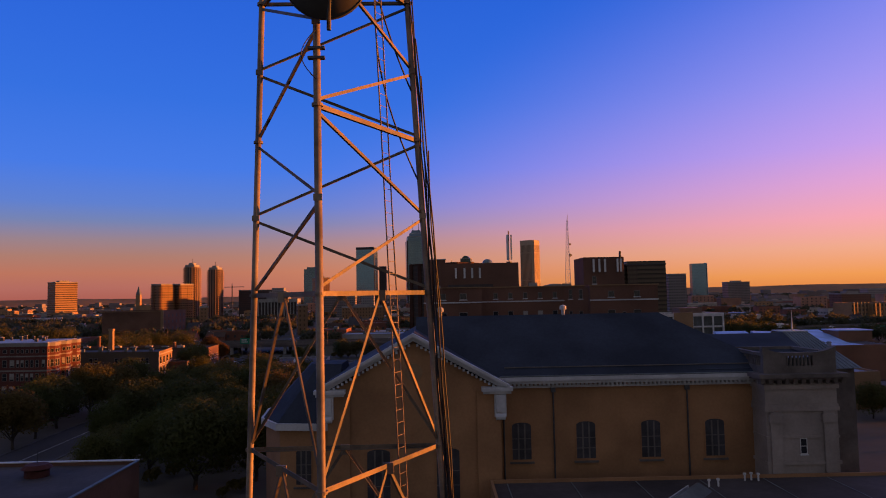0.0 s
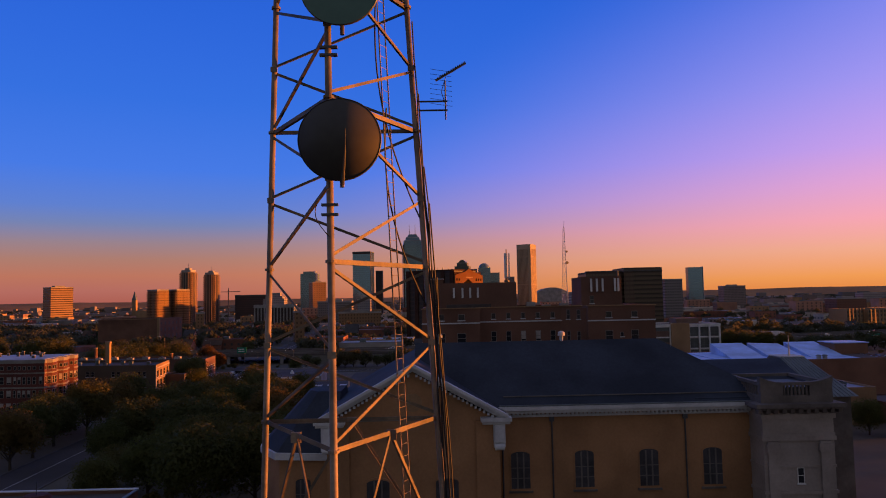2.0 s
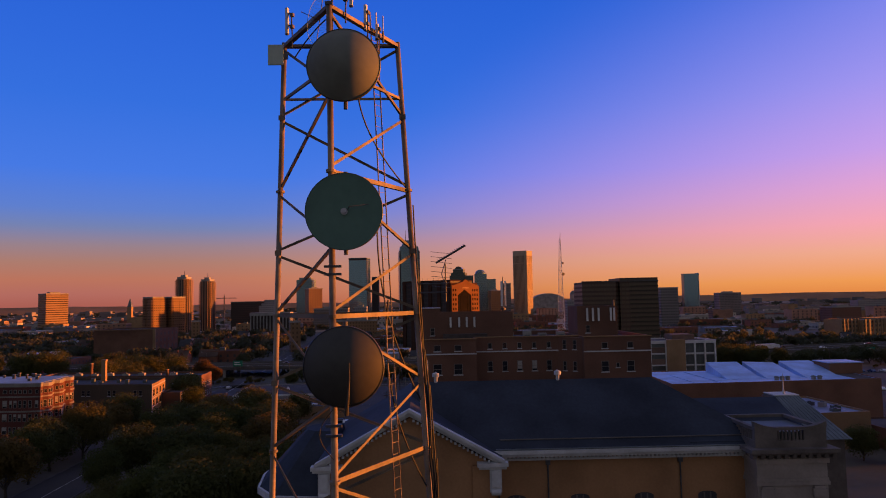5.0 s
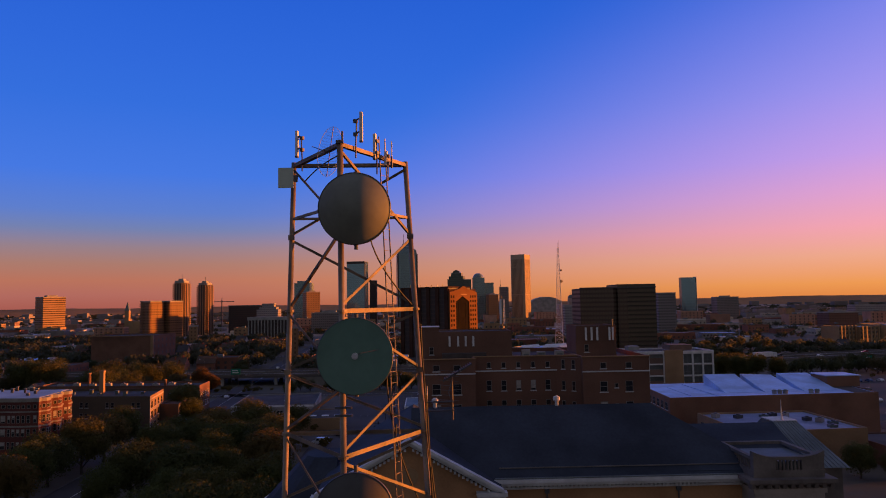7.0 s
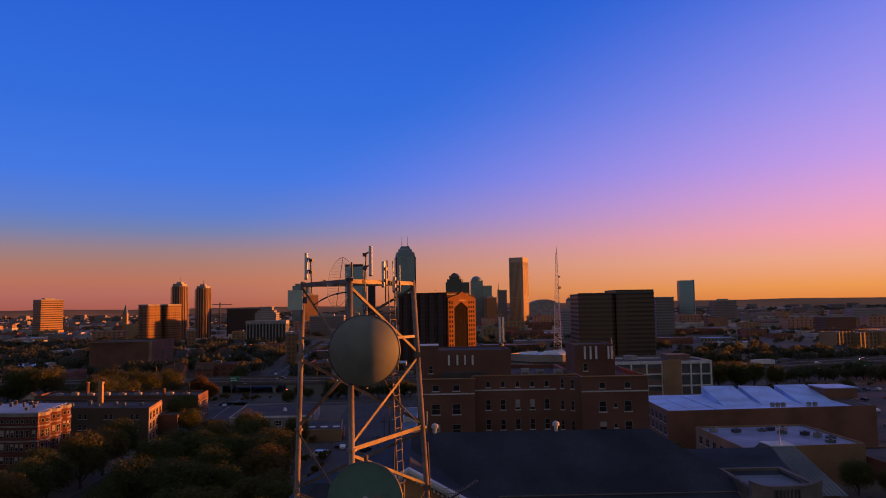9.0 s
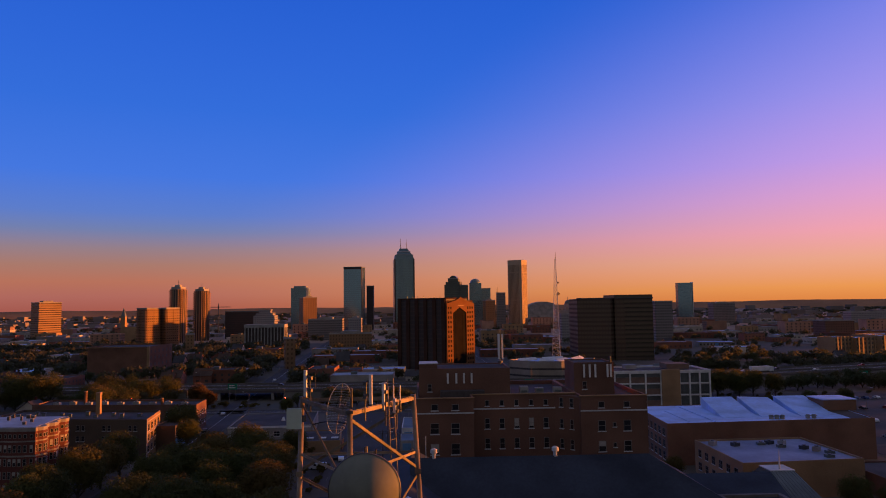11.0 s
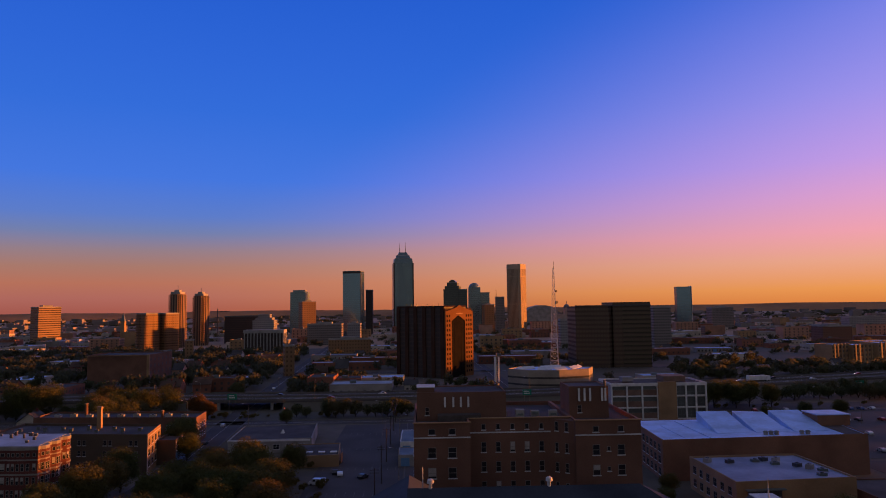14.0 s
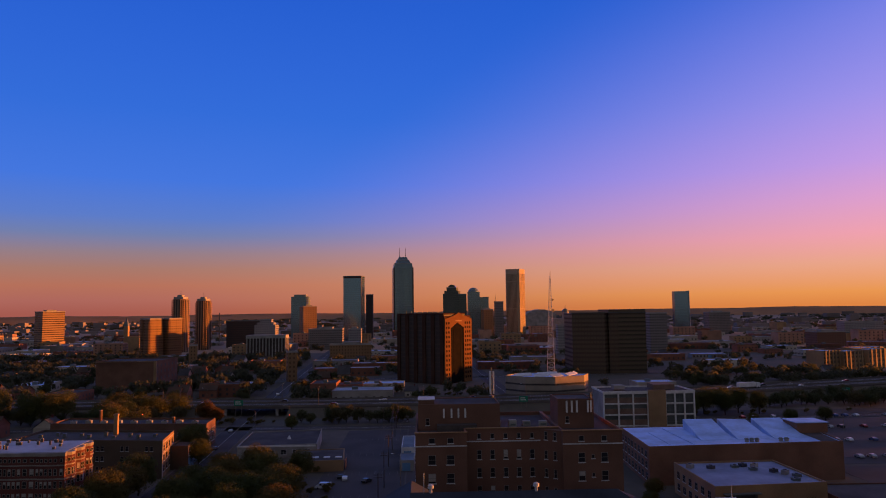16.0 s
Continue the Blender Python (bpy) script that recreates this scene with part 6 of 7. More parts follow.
for k, (x, y, w, d, tn) in enumerate(((70, 482, 12, 4, 8), (82, 476, 10, 3.5, -14), (92, 474, 9, 4, 30), (103, 482, 10, 3.5, 50), (88, 488, 14, 5, -6), (108, 490, 7, 3, 70))):
    b = bmesh.new()
    slope(b, [(-w / 2, -d / 2, 0.4), (w / 2, -d / 2, 0.9), (w / 2, d / 2, 2.2), (-w / 2, d / 2, 1.6)], 0.5)
    part("roof_panel", b, WHITE, hx, "tilted white roof panel", m=pose(x, y, 12.6, 0, 0, tn))
# sunlit tan apartments far right
for i, (x, y, w) in enumerate(((374, 640, 24), (398, 646, 28), (428, 654, 32), (452, 700, 50))):
    o = flat_block("garden_apartments", "long four-storey tan apartment block lit orange", "building", ring(-w / 2, -9, w / 2, 9), 17.5 - (i % 2), mat("tan_render_%s" % "abcd"[i], (0.33, 0.21, 0.115), 0.8, 0, 0.6, 0.06, 0.3), SKY_WHITE_ROOF, pose(x, y, 0, 0, 0, 24), "garden apartments")
    window_stuff(o, [((-w / 2, -9), (w / 2, -9)), ((w / 2, -9), (w / 2, 9))], [2, 6, 10, 13.6], 12, 1.6, 2.0)
    for k in range(5):
        part("projecting_bay", make(box, -w / 2 + w * (k + 0.35) / 5, -9.9, 0, -w / 2 + w * (k + 0.65) / 5, -9.003, 17.9 - (i % 2)), bpy.data.materials["tan_render_%s" % "abcd"[i]], o)
high_rise("long white office range on the horizon", 822, 1300, 74, 26, 27, 0, WHITE_GRID, plant=False)
high_rise("dark red brick block on the plain", 560, 960, 40, 30, 22, 0, BRICK_GRID)
high_rise("sunlit tan cube of flats", -260, 800, 9, 9, 22, 15, TAN_GRID, plant=False)
high_rise("narrow tan stair tower", -112.5, 600, 8, 8, 24.5, 20, TAN_GRID, plant=False)

GREYW = mat("grey_block_wall", (0.28, 0.25, 0.23), 0.85, 0, 1.5, 0.1, 0.3, rnd=0.35)
for x, y, w in ((287, 800, 24), (331, 806, 40)):
    o = flat_block("long_shed", "long low shed with a bright blue-white sheet roof", "building", ring(-w / 2, -8, w / 2, 8), 5.2, GREYW, SKY_WHITE_ROOF, pose(x, y, 0, 0, 0, -3), "blue-roofed sheds", low=0.3)
    window_stuff(o, [((-w / 2, -8), (w / 2, -8))], [1.2], int(w / 4), 2.0, 2.2)
    part("door_panel", make(box, -2, -8.15, 0, 2, -8.003, 4.0), BLUE_METAL, o)
high_rise("small pale block catching the low sun", 373, 1207, 34, 22, 17, 35, WHITE_GRID, plant=False)

# ---- the town beyond: houses and sheds of a few kinds ----
PROTO = []
def proto(label, w, d, h, wall, roof, gable=False, cat="building"):
    o = thing("house" if gable else "town_building", label, cat, pose(0, 0, -50), "houses of the town" if gable else "blocks of the town")
    part("wall", make(prism, ring(-w / 2, -d / 2, w / 2, d / 2), -0.4, h), wall, o)
    if gable:
        b = bmesh.new()
        for s in (-1, 1):
            slope(b, [(-w / 2 - 0.4, s * (d / 2 + 0.5), h - 0.2), (w / 2 + 0.4, s * (d / 2 + 0.5), h - 0.2), (w / 2 + 0.4, 0, h + d * 0.38), (-w / 2 - 0.4, 0, h + d * 0.38)][::s], 0.2)
        part("roof", b, roof, o)
        for x in (-w / 2 + 0.15, w / 2 - 0.15):
            b = bmesh.new()
            poly(b, (x, -d / 2, h), (x, d / 2, h), (x, 0, h + d * 0.36))
            part("gable", b, wall, o)
        part("chimney", make(box, w * 0.2, -0.4, h, w * 0.2 + 0.8, 0.4, h + d * 0.38 + 1.2), APT_BRICK, o)
    else:
        b = bmesh.new()
        parapet(b, ring(-w / 2, -d / 2, w / 2, d / 2), h + 0.003, 0.7, 0.4)
        part("parapet", b, wall, o)
        part("roof", make(prism, ring(-w / 2 + 0.4, -d / 2 + 0.4, w / 2 - 0.4, d / 2 - 0.4), h + 0.004, h + 0.15), roof, o)
        part("rooftop_unit", make(box, -w * 0.2, -2, h + 0.15, -w * 0.2 + 4, 1, h + 2.2), LEAD, o)
    n = max(2, int(w / 4.5))
    zs = [1.4 + 3.4 * k for k in range(max(1, int(h / 3.6)))]
    window_stuff(o, [((-w / 2, -d / 2), (w / 2, -d / 2)), ((w / 2, -d / 2), (w / 2, d / 2))], zs, n, 1.5, 1.7)
    PROTO.append((o, max(w, d)))


GREY_SHINGLE = mat("grey_shingle", (0.07, 0.065, 0.065), 0.9, 0, 1.0, 0.1, 0.4)
BROWN_SHINGLE = mat("brown_shingle", (0.10, 0.06, 0.04), 0.9, 0, 1.0, 0.1, 0.4)
CREAM = mat("cream_siding", (0.46, 0.40, 0.33), 0.75, 0, 1.0, 0.1, 0.25, rnd=0.3)
BLUSH = mat("salmon_render", (0.40, 0.22, 0.15), 0.8, 0, 1.0, 0.1, 0.25, rnd=0.3)
BRK = mat("town_brick", (0.24, 0.10, 0.065), 0.85, 0, 1.5, 0.1, 0.3, rnd=0.35)
PALE_ROOF = mat("pale_sheet_roof", (0.30, 0.32, 0.37), 0.6, 0, 0.8, 0.05, 0.4, rnd=0.4)
proto("small pale wooden house with a grey shingle roof", 9, 11, 5.8, CREAM, GREY_SHINGLE, True)
proto("small brick house with a brown shingle roof", 10, 12, 6.0, BRK, BROWN_SHINGLE, True)
proto("narrow rendered house with a steep roof", 8, 13, 6.8, BLUSH, GREY_SHINGLE, True)
proto("two-storey brick block with a tar roof", 28, 18, 8.5, BRK, TAR)
proto("low grey block shed with a grey roof", 40, 24, 6.5, GREYW, PALE_ROOF)
proto("three-storey tan brick block", 24, 16, 12, TAN_BRICK, TAR)
proto("long low brick shed with a tar roof", 52, 20, 6.0, BRK, PALE_ROOF)
proto("four-storey salmon block of flats", 30, 16, 14.5, BLUSH, TAR)
proto("pale low shop block with a grey roof", 32, 20, 5.5, CREAM, SKY_WHITE_ROOF)
rng = random.Random(11)
TAKEN = [(16, 560, 60), (172, 645, 55), (88, 488, 48), (-225, 550, 42), (-198, 900, 40), (405, 665, 85), (-112, 600, 14), (-260, 800, 14),
         (-350, 956, 45), (-360, 1110, 60), (-300, 1190, 60), (183, 905, 22), (300, 900, 26), (-90, 860, 40), (-96, 1000, 24), (560, 960, 34), (96, 512, 12), (287, 800, 16), (331, 806, 24), (373, 1207, 26)]


def near_line(x, y, pts, w):
    for a, c in zip(pts, pts[1:]):
        ax_, ay_, cx_, cy_ = *a, *c
        t = max(0, min(1, ((x - ax_) * (cx_ - ax_) + (y - ay_) * (cy_ - ay_)) / ((cx_ - ax_) ** 2 + (cy_ - ay_) ** 2)))
        if math.hypot(x - ax_ - t * (cx_ - ax_), y - ay_ - t * (cy_ - ay_)) < w:
            return True
    return False


ROADS = [(FWY, 34), ([(-100, 430), (-108, 560), (-132, 1000), (-150, 1500)], 11), ([(60, 455), (52, 700), (40, 1100)], 10), ([(-620, 640), (0, 610), (640, 660)], 10), ([(-500, 366), (-200, 358), (-30, 352), (200, 362), (600, 400)], 10)]


def free(x, y, r):
    return not (any(math.hypot(x - a, y - c) < r + q for a, c, q in TAKEN) or any(near_line(x, y, p, w + r) for p, w in ROADS))


for x, y, k, rz in ((-70, 650, 6, 2), (-40, 705, 6, -2), (-92, 745, 4, 0), (-20, 820, 6, 0), (75, 590, 6, 4), (118, 760, 4, 0), (84, 700, 6, 0), (262, 780, 6, 5), (345, 830, 4, 0), (205, 800, 6, 0), (-190, 640, 6, 3), (-250, 700, 4, -4), (-160, 720, 3, 0), (300, 690, 8, 0)):
    if free(x, y, 12):
        copy_thing(PROTO[k][0], pose(x, y, 0, 0, 0, rz) @ Matrix.Diagonal((1.15, 1, 1.1, 1)))
        TAKEN.append((x, y, PROTO[k][1] * 0.6))
count = 0
tries = 0
while count < 262 and tries < 9000:
    tries += 1
    y = 475 + 1350 * rng.random() ** 1.35
    x = rng.uniform(-0.70, 0.72) * y
    if y > 900:
        k = rng.choice([3, 4, 6, 8, 6, 4, 8, 5, 7])
    else:
        k = rng.choice([0, 1, 2, 0, 1, 3, 4, 6, 8]) if x < 120 else rng.choice([4, 6, 8, 3, 0])
    if 130 < x < 340 and 520 < y < 740:
        continue
    o, r = PROTO[k]
    if not free(x, y, r * 0.62):
        continue
    sc = rng.uniform(0.85, 1.2) * (1.0 if y < 900 else 1.25)
    TAKEN.append((x, y, r * 0.6))
    copy_thing(o, pose(x, y, 0, 0, 0, rng.choice([0, 0, 90, -6, 4, 180]) + rng.uniform(-4, 4)) @ Matrix.Diagonal((sc, sc, sc * rng.uniform(0.7, 1.1), 1)))
    count += 1
for x, y, k, rz in ((-210, 340, 1, 0), (-232, 342, 2, 0), (-262, 338, 0, 5), (-180, 335, 0, 90), (-40, 470, 4, 0), (-70, 500, 3, 90), (-30, 520, 8, 0), (-140, 500, 3, 0), (-165, 480, 1, 0)):
    copy_thing(PROTO[k][0], pose(x, y, 0, 0, 0, rz))
    TAKEN.append((x, y, 14))
for o, r in PROTO:      # the patterns stand in the far town too
    x, y = rng.uniform(-900, 900), rng.uniform(1900, 2300)
    o.matrix_basis = pose(x, y, 0)
# far roofs on the plain
b = bmesh.new()
for i in range(420):
    y = rng.uniform(1750, 4000)
    x = rng.uniform(-0.75, 0.78) * y
    w, d, h = rng.uniform(14, 60), rng.uniform(12, 30), rng.uniform(5, 15) * (1 if rng.random() < 0.9 else 1.8)
    zg = max(0.0, (y - 2300) / 2500) ** 2 * 12
    box(b, x - w / 2, y - d / 2, zg - 6, x + w / 2, y + d / 2, zg + h)
tagged(part("far_roofs", b, mat("far_pale_blocks", (0.24, 0.20, 0.19), 0.85, 0, 0.02, 0.004, 0.5)), "scattered far low roofs on the plain", "buildings", kind="stuff")

# ---- trees ----
def leaf_cloud(seed, lobes, leaves, size, wid, hgt, base):
    """Leaf quads over the outside of many rounded lobes that together make an uneven crown."""
    r = np.random.RandomState(seed)
    u, th = r.rand(lobes) * 1.7 - 0.8, np.arange(lobes) * 2.4 + r.rand(lobes) * 0.9
    rad = 0.35 + 0.34 * r.rand(lobes)
    flat = np.sqrt(np.clip(1 - u * u, 0.05, 1))
    c = np.stack([np.cos(th) * flat * rad * wid / 2, np.sin(th) * flat * rad * wid / 2, base + hgt * 0.48 + u * rad * hgt * 0.52], 1)
    big = wid * (0.15 + 0.12 * r.rand(lobes))
    way = r.normal(0, 1, (lobes * leaves, 3)) + [0, 0, 0.25]
    way /= np.linalg.norm(way, axis=1)[:, None]
    p = np.repeat(c, leaves, 0) + way * (np.repeat(big, leaves) * (0.62 + 0.45 * r.rand(lobes * leaves) ** 0.7))[:, None]
    face = way + r.normal(0, 0.42, p.shape)
    a = np.cross(face, r.normal(0, 1, p.shape))
    a /= np.linalg.norm(a, axis=1)[:, None]
    bb = np.cross(face, a)
    bb /= np.linalg.norm(bb, axis=1)[:, None]
    s = size * (0.6 + 0.8 * r.rand(len(p)))[:, None]
    return np.stack([p - a * s, p - bb * s * 0.65, p + a * s, p + bb * s * 0.65], 1)


def quads_mesh(name, quads, material):
    n = len(quads)
    me = bpy.data.meshes.new(name)
    me.from_pydata(quads.reshape(-1, 3).tolist(), [], np.arange(n * 4).reshape(n, 4).tolist())
    me.materials.append(material)
    return me


def trunk_mesh(seed, h, base):
    r = random.Random(seed)
    b = bmesh.new()
    p = Vector((0, 0, -0.2))
    rad = h * 0.025
    for i in range(4):
        q = p + Vector((r.uniform(-0.15, 0.15), r.uniform(-0.15, 0.15), (base + h * 0.25) / 4))
        tube(b, p, q, rad, 8, rad * 0.85)
        p, rad = q, rad * 0.85
    for i in range(6):
        a = i * 1.05 + r.random()
        z = base * (0.7 + 0.12 * i)
        s = Vector((0, 0, z))
        e = Vector((math.cos(a) * h * 0.24, math.sin(a) * h * 0.24, z + h * r.uniform(0.18, 0.35)))
        tube(b, s, s.lerp(e, 0.55) + Vector((0, 0, 0.3)), rad * 0.8, 6, rad * 0.5)
        tube(b, s.lerp(e, 0.55) + Vector((0, 0, 0.3)), e, rad * 0.5, 5, rad * 0.15)
    return mesh_of("trunk", b, BARK)


def kind_of_tree(seed, h, clumps, leaves, size, material=None):
    base = h * (0.14 if h > 10 else 0.07)
    return trunk_mesh(seed, h, base), quads_mesh("crown", leaf_cloud(seed, clumps, leaves, size, h * 0.92, h * 0.86, base), material or LEAVES)


BIG = [kind_of_tree(s, 12.0, 34, 350, 0.195) for s in (1, 2, 3, 4)]
TALL = [kind_of_tree(s, 15.0, 30, 190, 0.25) for s in (14, 15, 16)]
MID = [kind_of_tree(s, 9.0, 22, 95, 0.27, MID_LEAVES) for s in (5, 6, 7, 8)]


def tree(x, y, sc, kinds, r, label, group):
    tr, cr = r.choice(kinds)
    o = thing("tree", label, "tree", pose(x, y, 0, 0, 0, r.uniform(0, 360)) @ Matrix.Diagonal((sc * r.uniform(0.9, 1.15), sc * r.uniform(0.9, 1.15), sc, 1)), group)
    part("trunk", tr, None, o)
    part("crown", cr, None, o)


rng = random.Random(21)
GROVE = []
tries = 0
while len(GROVE) < 31 and tries < 4000:
    tries += 1
    y = rng.uniform(118, 243)
    x = rng.uniform(-74, -33) if y < 195 else rng.uniform(-72, -40)
    if y < 150:
        x = rng.uniform(-64, -30)
    if 245 < y or any(math.hypot(x - a, y - c) < 8.6 for a, c in GROVE):
        continue
    GROVE.append((x, y))
for x, y in GROVE:
    tree(x, y, rng.choice([0.8, 1.0, 1.15, 1.25]) * rng.uniform(0.92, 1.06), BIG, rng, "full autumn tree in olive and gold leaf", "trees of the grove")
for x, y, s in ((-94, 279, 1.2), (-97, 290, 1.15), (-88, 268, 0.9), (-92, 168, 1.2), (-94, 181, 1.3), (-90, 156, 1.15), (-92, 194, 1.3), (-93, 209, 1.25), (-94, 224, 1.2), (-172, 393, 1.35), (-66, 345, 0.7), (-118, 382, 0.8), (-126, 336, 0.75),
                (104, 172, 0.75), (110, 168, 0.62), (146, 372, 1.1), (156, 378, 1.25), (166, 374, 1.2), (176, 380, 1.25), (186, 376, 1.1), (150, 388, 1.2), (171, 390, 1.2), (166, 340, 0.6), (186, 342, 0.65), (205, 344, 0.7), (70, 172, 0.5), (72, 208, 0.55), (67, 196, 0.5), (-130, 100, 0.9), (-118, 120, 0.85), (-100, 130, 0.85), (-108, 105, 0.9)):
    tree(x, y, s, BIG, rng, "autumn tree turning orange and gold", "street trees")
for i in range(30):
    x, y = rng.uniform(-265, -132), rng.uniform(330, 396)
    if near_line(x, y, ROADS[4][0], 8):
        y += 14
    tree(x, min(y, 398), rng.uniform(0.92, 1.12) + (0.27 if x < -178 else 0), TALL, rng, "broad tall tree in dark olive and brown leaf", "trees beside the freeway")
ORANGE = [kind_of_tree(s, 12.0, 34, 400, 0.185, ORANGE_LEAVES) for s in (11, 12)]
for x, y, s in ((-118, 376, 1.05), (-111, 370, 0.85), (-52, 226, 0.85)):
    tree(x, y, s, ORANGE, rng, "rounded tree turned orange-red in autumn leaf", "orange trees")
belt = []       # unseen tall trees added on the sunward side to shade the low town
for i in range(134):
    y = 90 + 3.4 * i + rng.uniform(-2, 2)
    # height factors set how high the belt's shade reaches on hall, grove and freeway
    s = rng.uniform(1.14, 1.34) * (1.75 if y < 150 else 1.02 if y < 298 else 0.80)
    belt.append(leaf_cloud(60 + i % 6, 22, 48, 0.75, 14, 14.2, 0.4) * [1, 1, s] + [0.66 * (y + 20) + 42 + 12 * (i % 2) + rng.uniform(-4, 4), y, 0])
tagged(part("tree_belt", quads_mesh("tree_belt", np.concatenate(belt), FAR_LEAVES), None), "tall belt of autumn trees beyond the car parks", "trees", kind="stuff")
made = 0
tries = 0
SPOTS = []
while made < 205 and tries < 20000:
    tries += 1
    z = rng.random()
    if z < 0.20:
        x, y = rng.uniform(-66, -6), rng.uniform(362, 384)
    elif z < 0.42:
        x, y = rng.uniform(-340, -125), rng.uniform(328, 396)
    elif z < 0.56:
        x, y = rng.uniform(150, 290), rng.uniform(396, 432)
    elif z < 0.74:
        x, y = rng.uniform(-380, 60), rng.uniform(450, 620)
    elif z < 0.85:
        x, y = rng.uniform(200, 420), rng.uniform(500, 620)
    else:
        x, y = rng.uniform(-300, 60), rng.uniform(560, 760)
    if not free(x, y, 3.5) or any(math.hypot(x - a, y - c) < 5.0 for a, c in SPOTS):
        continue
    if near_line(x, y, [(-93, 330), (-100, 430), (-108, 560)], 13):
        continue
    SPOTS.append((x, y))
    tree(x, y, rng.uniform(0.75, 1.25), MID, rng, "rounded tree in dull autumn leaf", "trees of the town")
    made += 1
# far trees of the plain, past counting
cloud = []
r = np.random.RandomState(4)
base_q = [leaf_cloud(40 + k, 9, 15, 0.8, 8.5, 7.5, 0.6) for k in range(5)]
n = 0
while made < 720 and tries < 60000:      # thicker stands beyond, past counting
    tries += 1
    x, y = rng.uniform(-560, -90), rng.uniform(448, 900)
    if free(x, y, 3.0):
        cloud.append(base_q[made % 5] * [1.5, 1.5, rng.uniform(1.3, 1.8)] + [x, y, 0])
        made += 1
for i in range(420):      # garden and street trees among the low blocks
    x, y = rng.uniform(-110, 130), rng.uniform(450, 900)
    if free(x, y, 3.0):
        cloud.append(base_q[i % 5] * [1.15, 1.15, rng.uniform(0.9, 1.35)] + [x, y, 0])
low_q = [leaf_cloud(50 + k, 7, 16, 0.6, 6.5, 4.6, 0.3) for k in range(3)]
for i in range(330):      # low scrub and young trees beyond the freeway
    x, y = 205 + 330 * r.rand(), 500 + 330 * r.rand()
    if free(x, y, 2.0) and not near_line(x, y, FWY, 22):
        cloud.append(low_q[i % 3] * (0.7 + 0.8 * r.rand()) + [x, y, 0])
while n < 2300:
    y = 520 + 3600 * r.rand() ** 1.5
    x = (r.rand() * 1.5 - 0.74) * y
    dens = noise.noise(Vector((x / 130, y / 170, 2.0)))
    if dens < -0.12 or not free(x, y, 2.5):
        n += 0.12
        continue
    zg = max(0.0, (y - 2300) / 2500) ** 2 * 9
    s = 0.8 + 0.6 * r.rand()
    cloud.append(base_q[r.randint(5)] * [s * 1.15, s * 1.15, s] + [x, y, zg])
    n += 1
woods = part("far_trees", quads_mesh("far_trees", np.concatenate(cloud), FAR_LEAVES), None)
tagged(woods, "far autumn trees between the roofs of the town", "trees", kind="stuff")
far_cloud = []
for i in range(620):
    y = 2500 + 1900 * r.rand()
    x = (r.rand() * 1.6 - 0.8) * y
    zg = max(0.0, (y - 2300) / 2500) ** 2 * 12
    far_cloud.append(base_q[r.randint(5)] * [5.0, 2.0, 1.6] + [x, y, zg - 2])
tagged(part("horizon_woods", quads_mesh("horizon_woods", np.concatenate(far_cloud), FAR_LEAVES), None), "distant belts of woodland below the horizon", "trees", kind="stuff")
# low shrubs and hedges
sh_q = leaf_cloud(77, 7, 24, 0.26, 3.0, 2.2, 0.1)
sh_all = []
for i in range(420):
    x, y = (r.rand() * 110 - 120, 105 + 150 * r.rand()) if i < 170 else ((r.rand() * 480 - 200), 366 + 14 * r.rand() if i < 300 else 455 + 40 * r.rand())
    if near_line(x, y, [(-78, 60), (-86, 230), (-93, 330)], 9) or (i < 170 and not (-76 < x < -30)):
        continue
    if not free(x, y, 1) and i >= 170:
        continue
    sh_all.append(sh_q * (0.7 + 0.8 * r.rand()) + [x, y, 0])
tagged(part("shrubs", quads_mesh("shrubs", np.concatenate(sh_all), LEAVES), None), "low shrubs and undergrowth below the trees", "shrub", kind="stuff")


# ---- vehicles, lamps, signs ----
def car_meshes(paint, van=False):
    b = bmesh.new()
    L, W = (5.2, 2.0) if van else (4.4, 1.8)
    if van:
        side_p = [(-L / 2, 0.35), (L / 2, 0.35), (L / 2, 0.95), (L / 2 - 0.9, 1.25), (L / 2 - 1.5, 2.05), (-L / 2, 2.1)]
    else:
        side_p = [(-L / 2, 0.3), (L / 2, 0.3), (L / 2, 0.72), (L / 2 - 1.15, 0.92), (L / 2 - 1.95, 1.42), (-L / 2 + 1.0, 1.44), (-L / 2 + 0.25, 0.98), (-L / 2, 0.9)]
    f, g = [b.verts.new((x, -W / 2, z)) for x, z in side_p], [b.verts.new((x, W / 2, z)) for x, z in side_p]
    b.faces.new(f)
    b.faces.new(g[::-1])
    for i in range(len(f)):
        j = (i + 1) % len(f)
        b.faces.new((f[i], g[i], g[j], f[j]))
    body = mesh_of("body", b, paint)
    b = bmesh.new()
    if van:
        box(b, L / 2 - 2.4, -W / 2 - 0.01, 1.25, L / 2 - 1.6, W / 2 + 0.01, 1.85)
    else:
        box(b, -L / 2 + 0.95, -W / 2 - 0.01, 0.98, L / 2 - 1.95, W / 2 + 0.01, 1.32)
    glass = mesh_of("side_glass", b, GLASS)
    b = bmesh.new()
    tube(b, (0, -0.11, 0), (0, 0.11, 0), 0.33, 12)
    wheel = mesh_of("wheel", b, RUBBER)
    return body, glass, wheel, L, W


CARS = [car_meshes(p) for p in CAR_PAINTS] + [car_meshes(CAR_PAINTS[0], True)]
NAMES = ["white", "silver", "black", "red", "blue"]


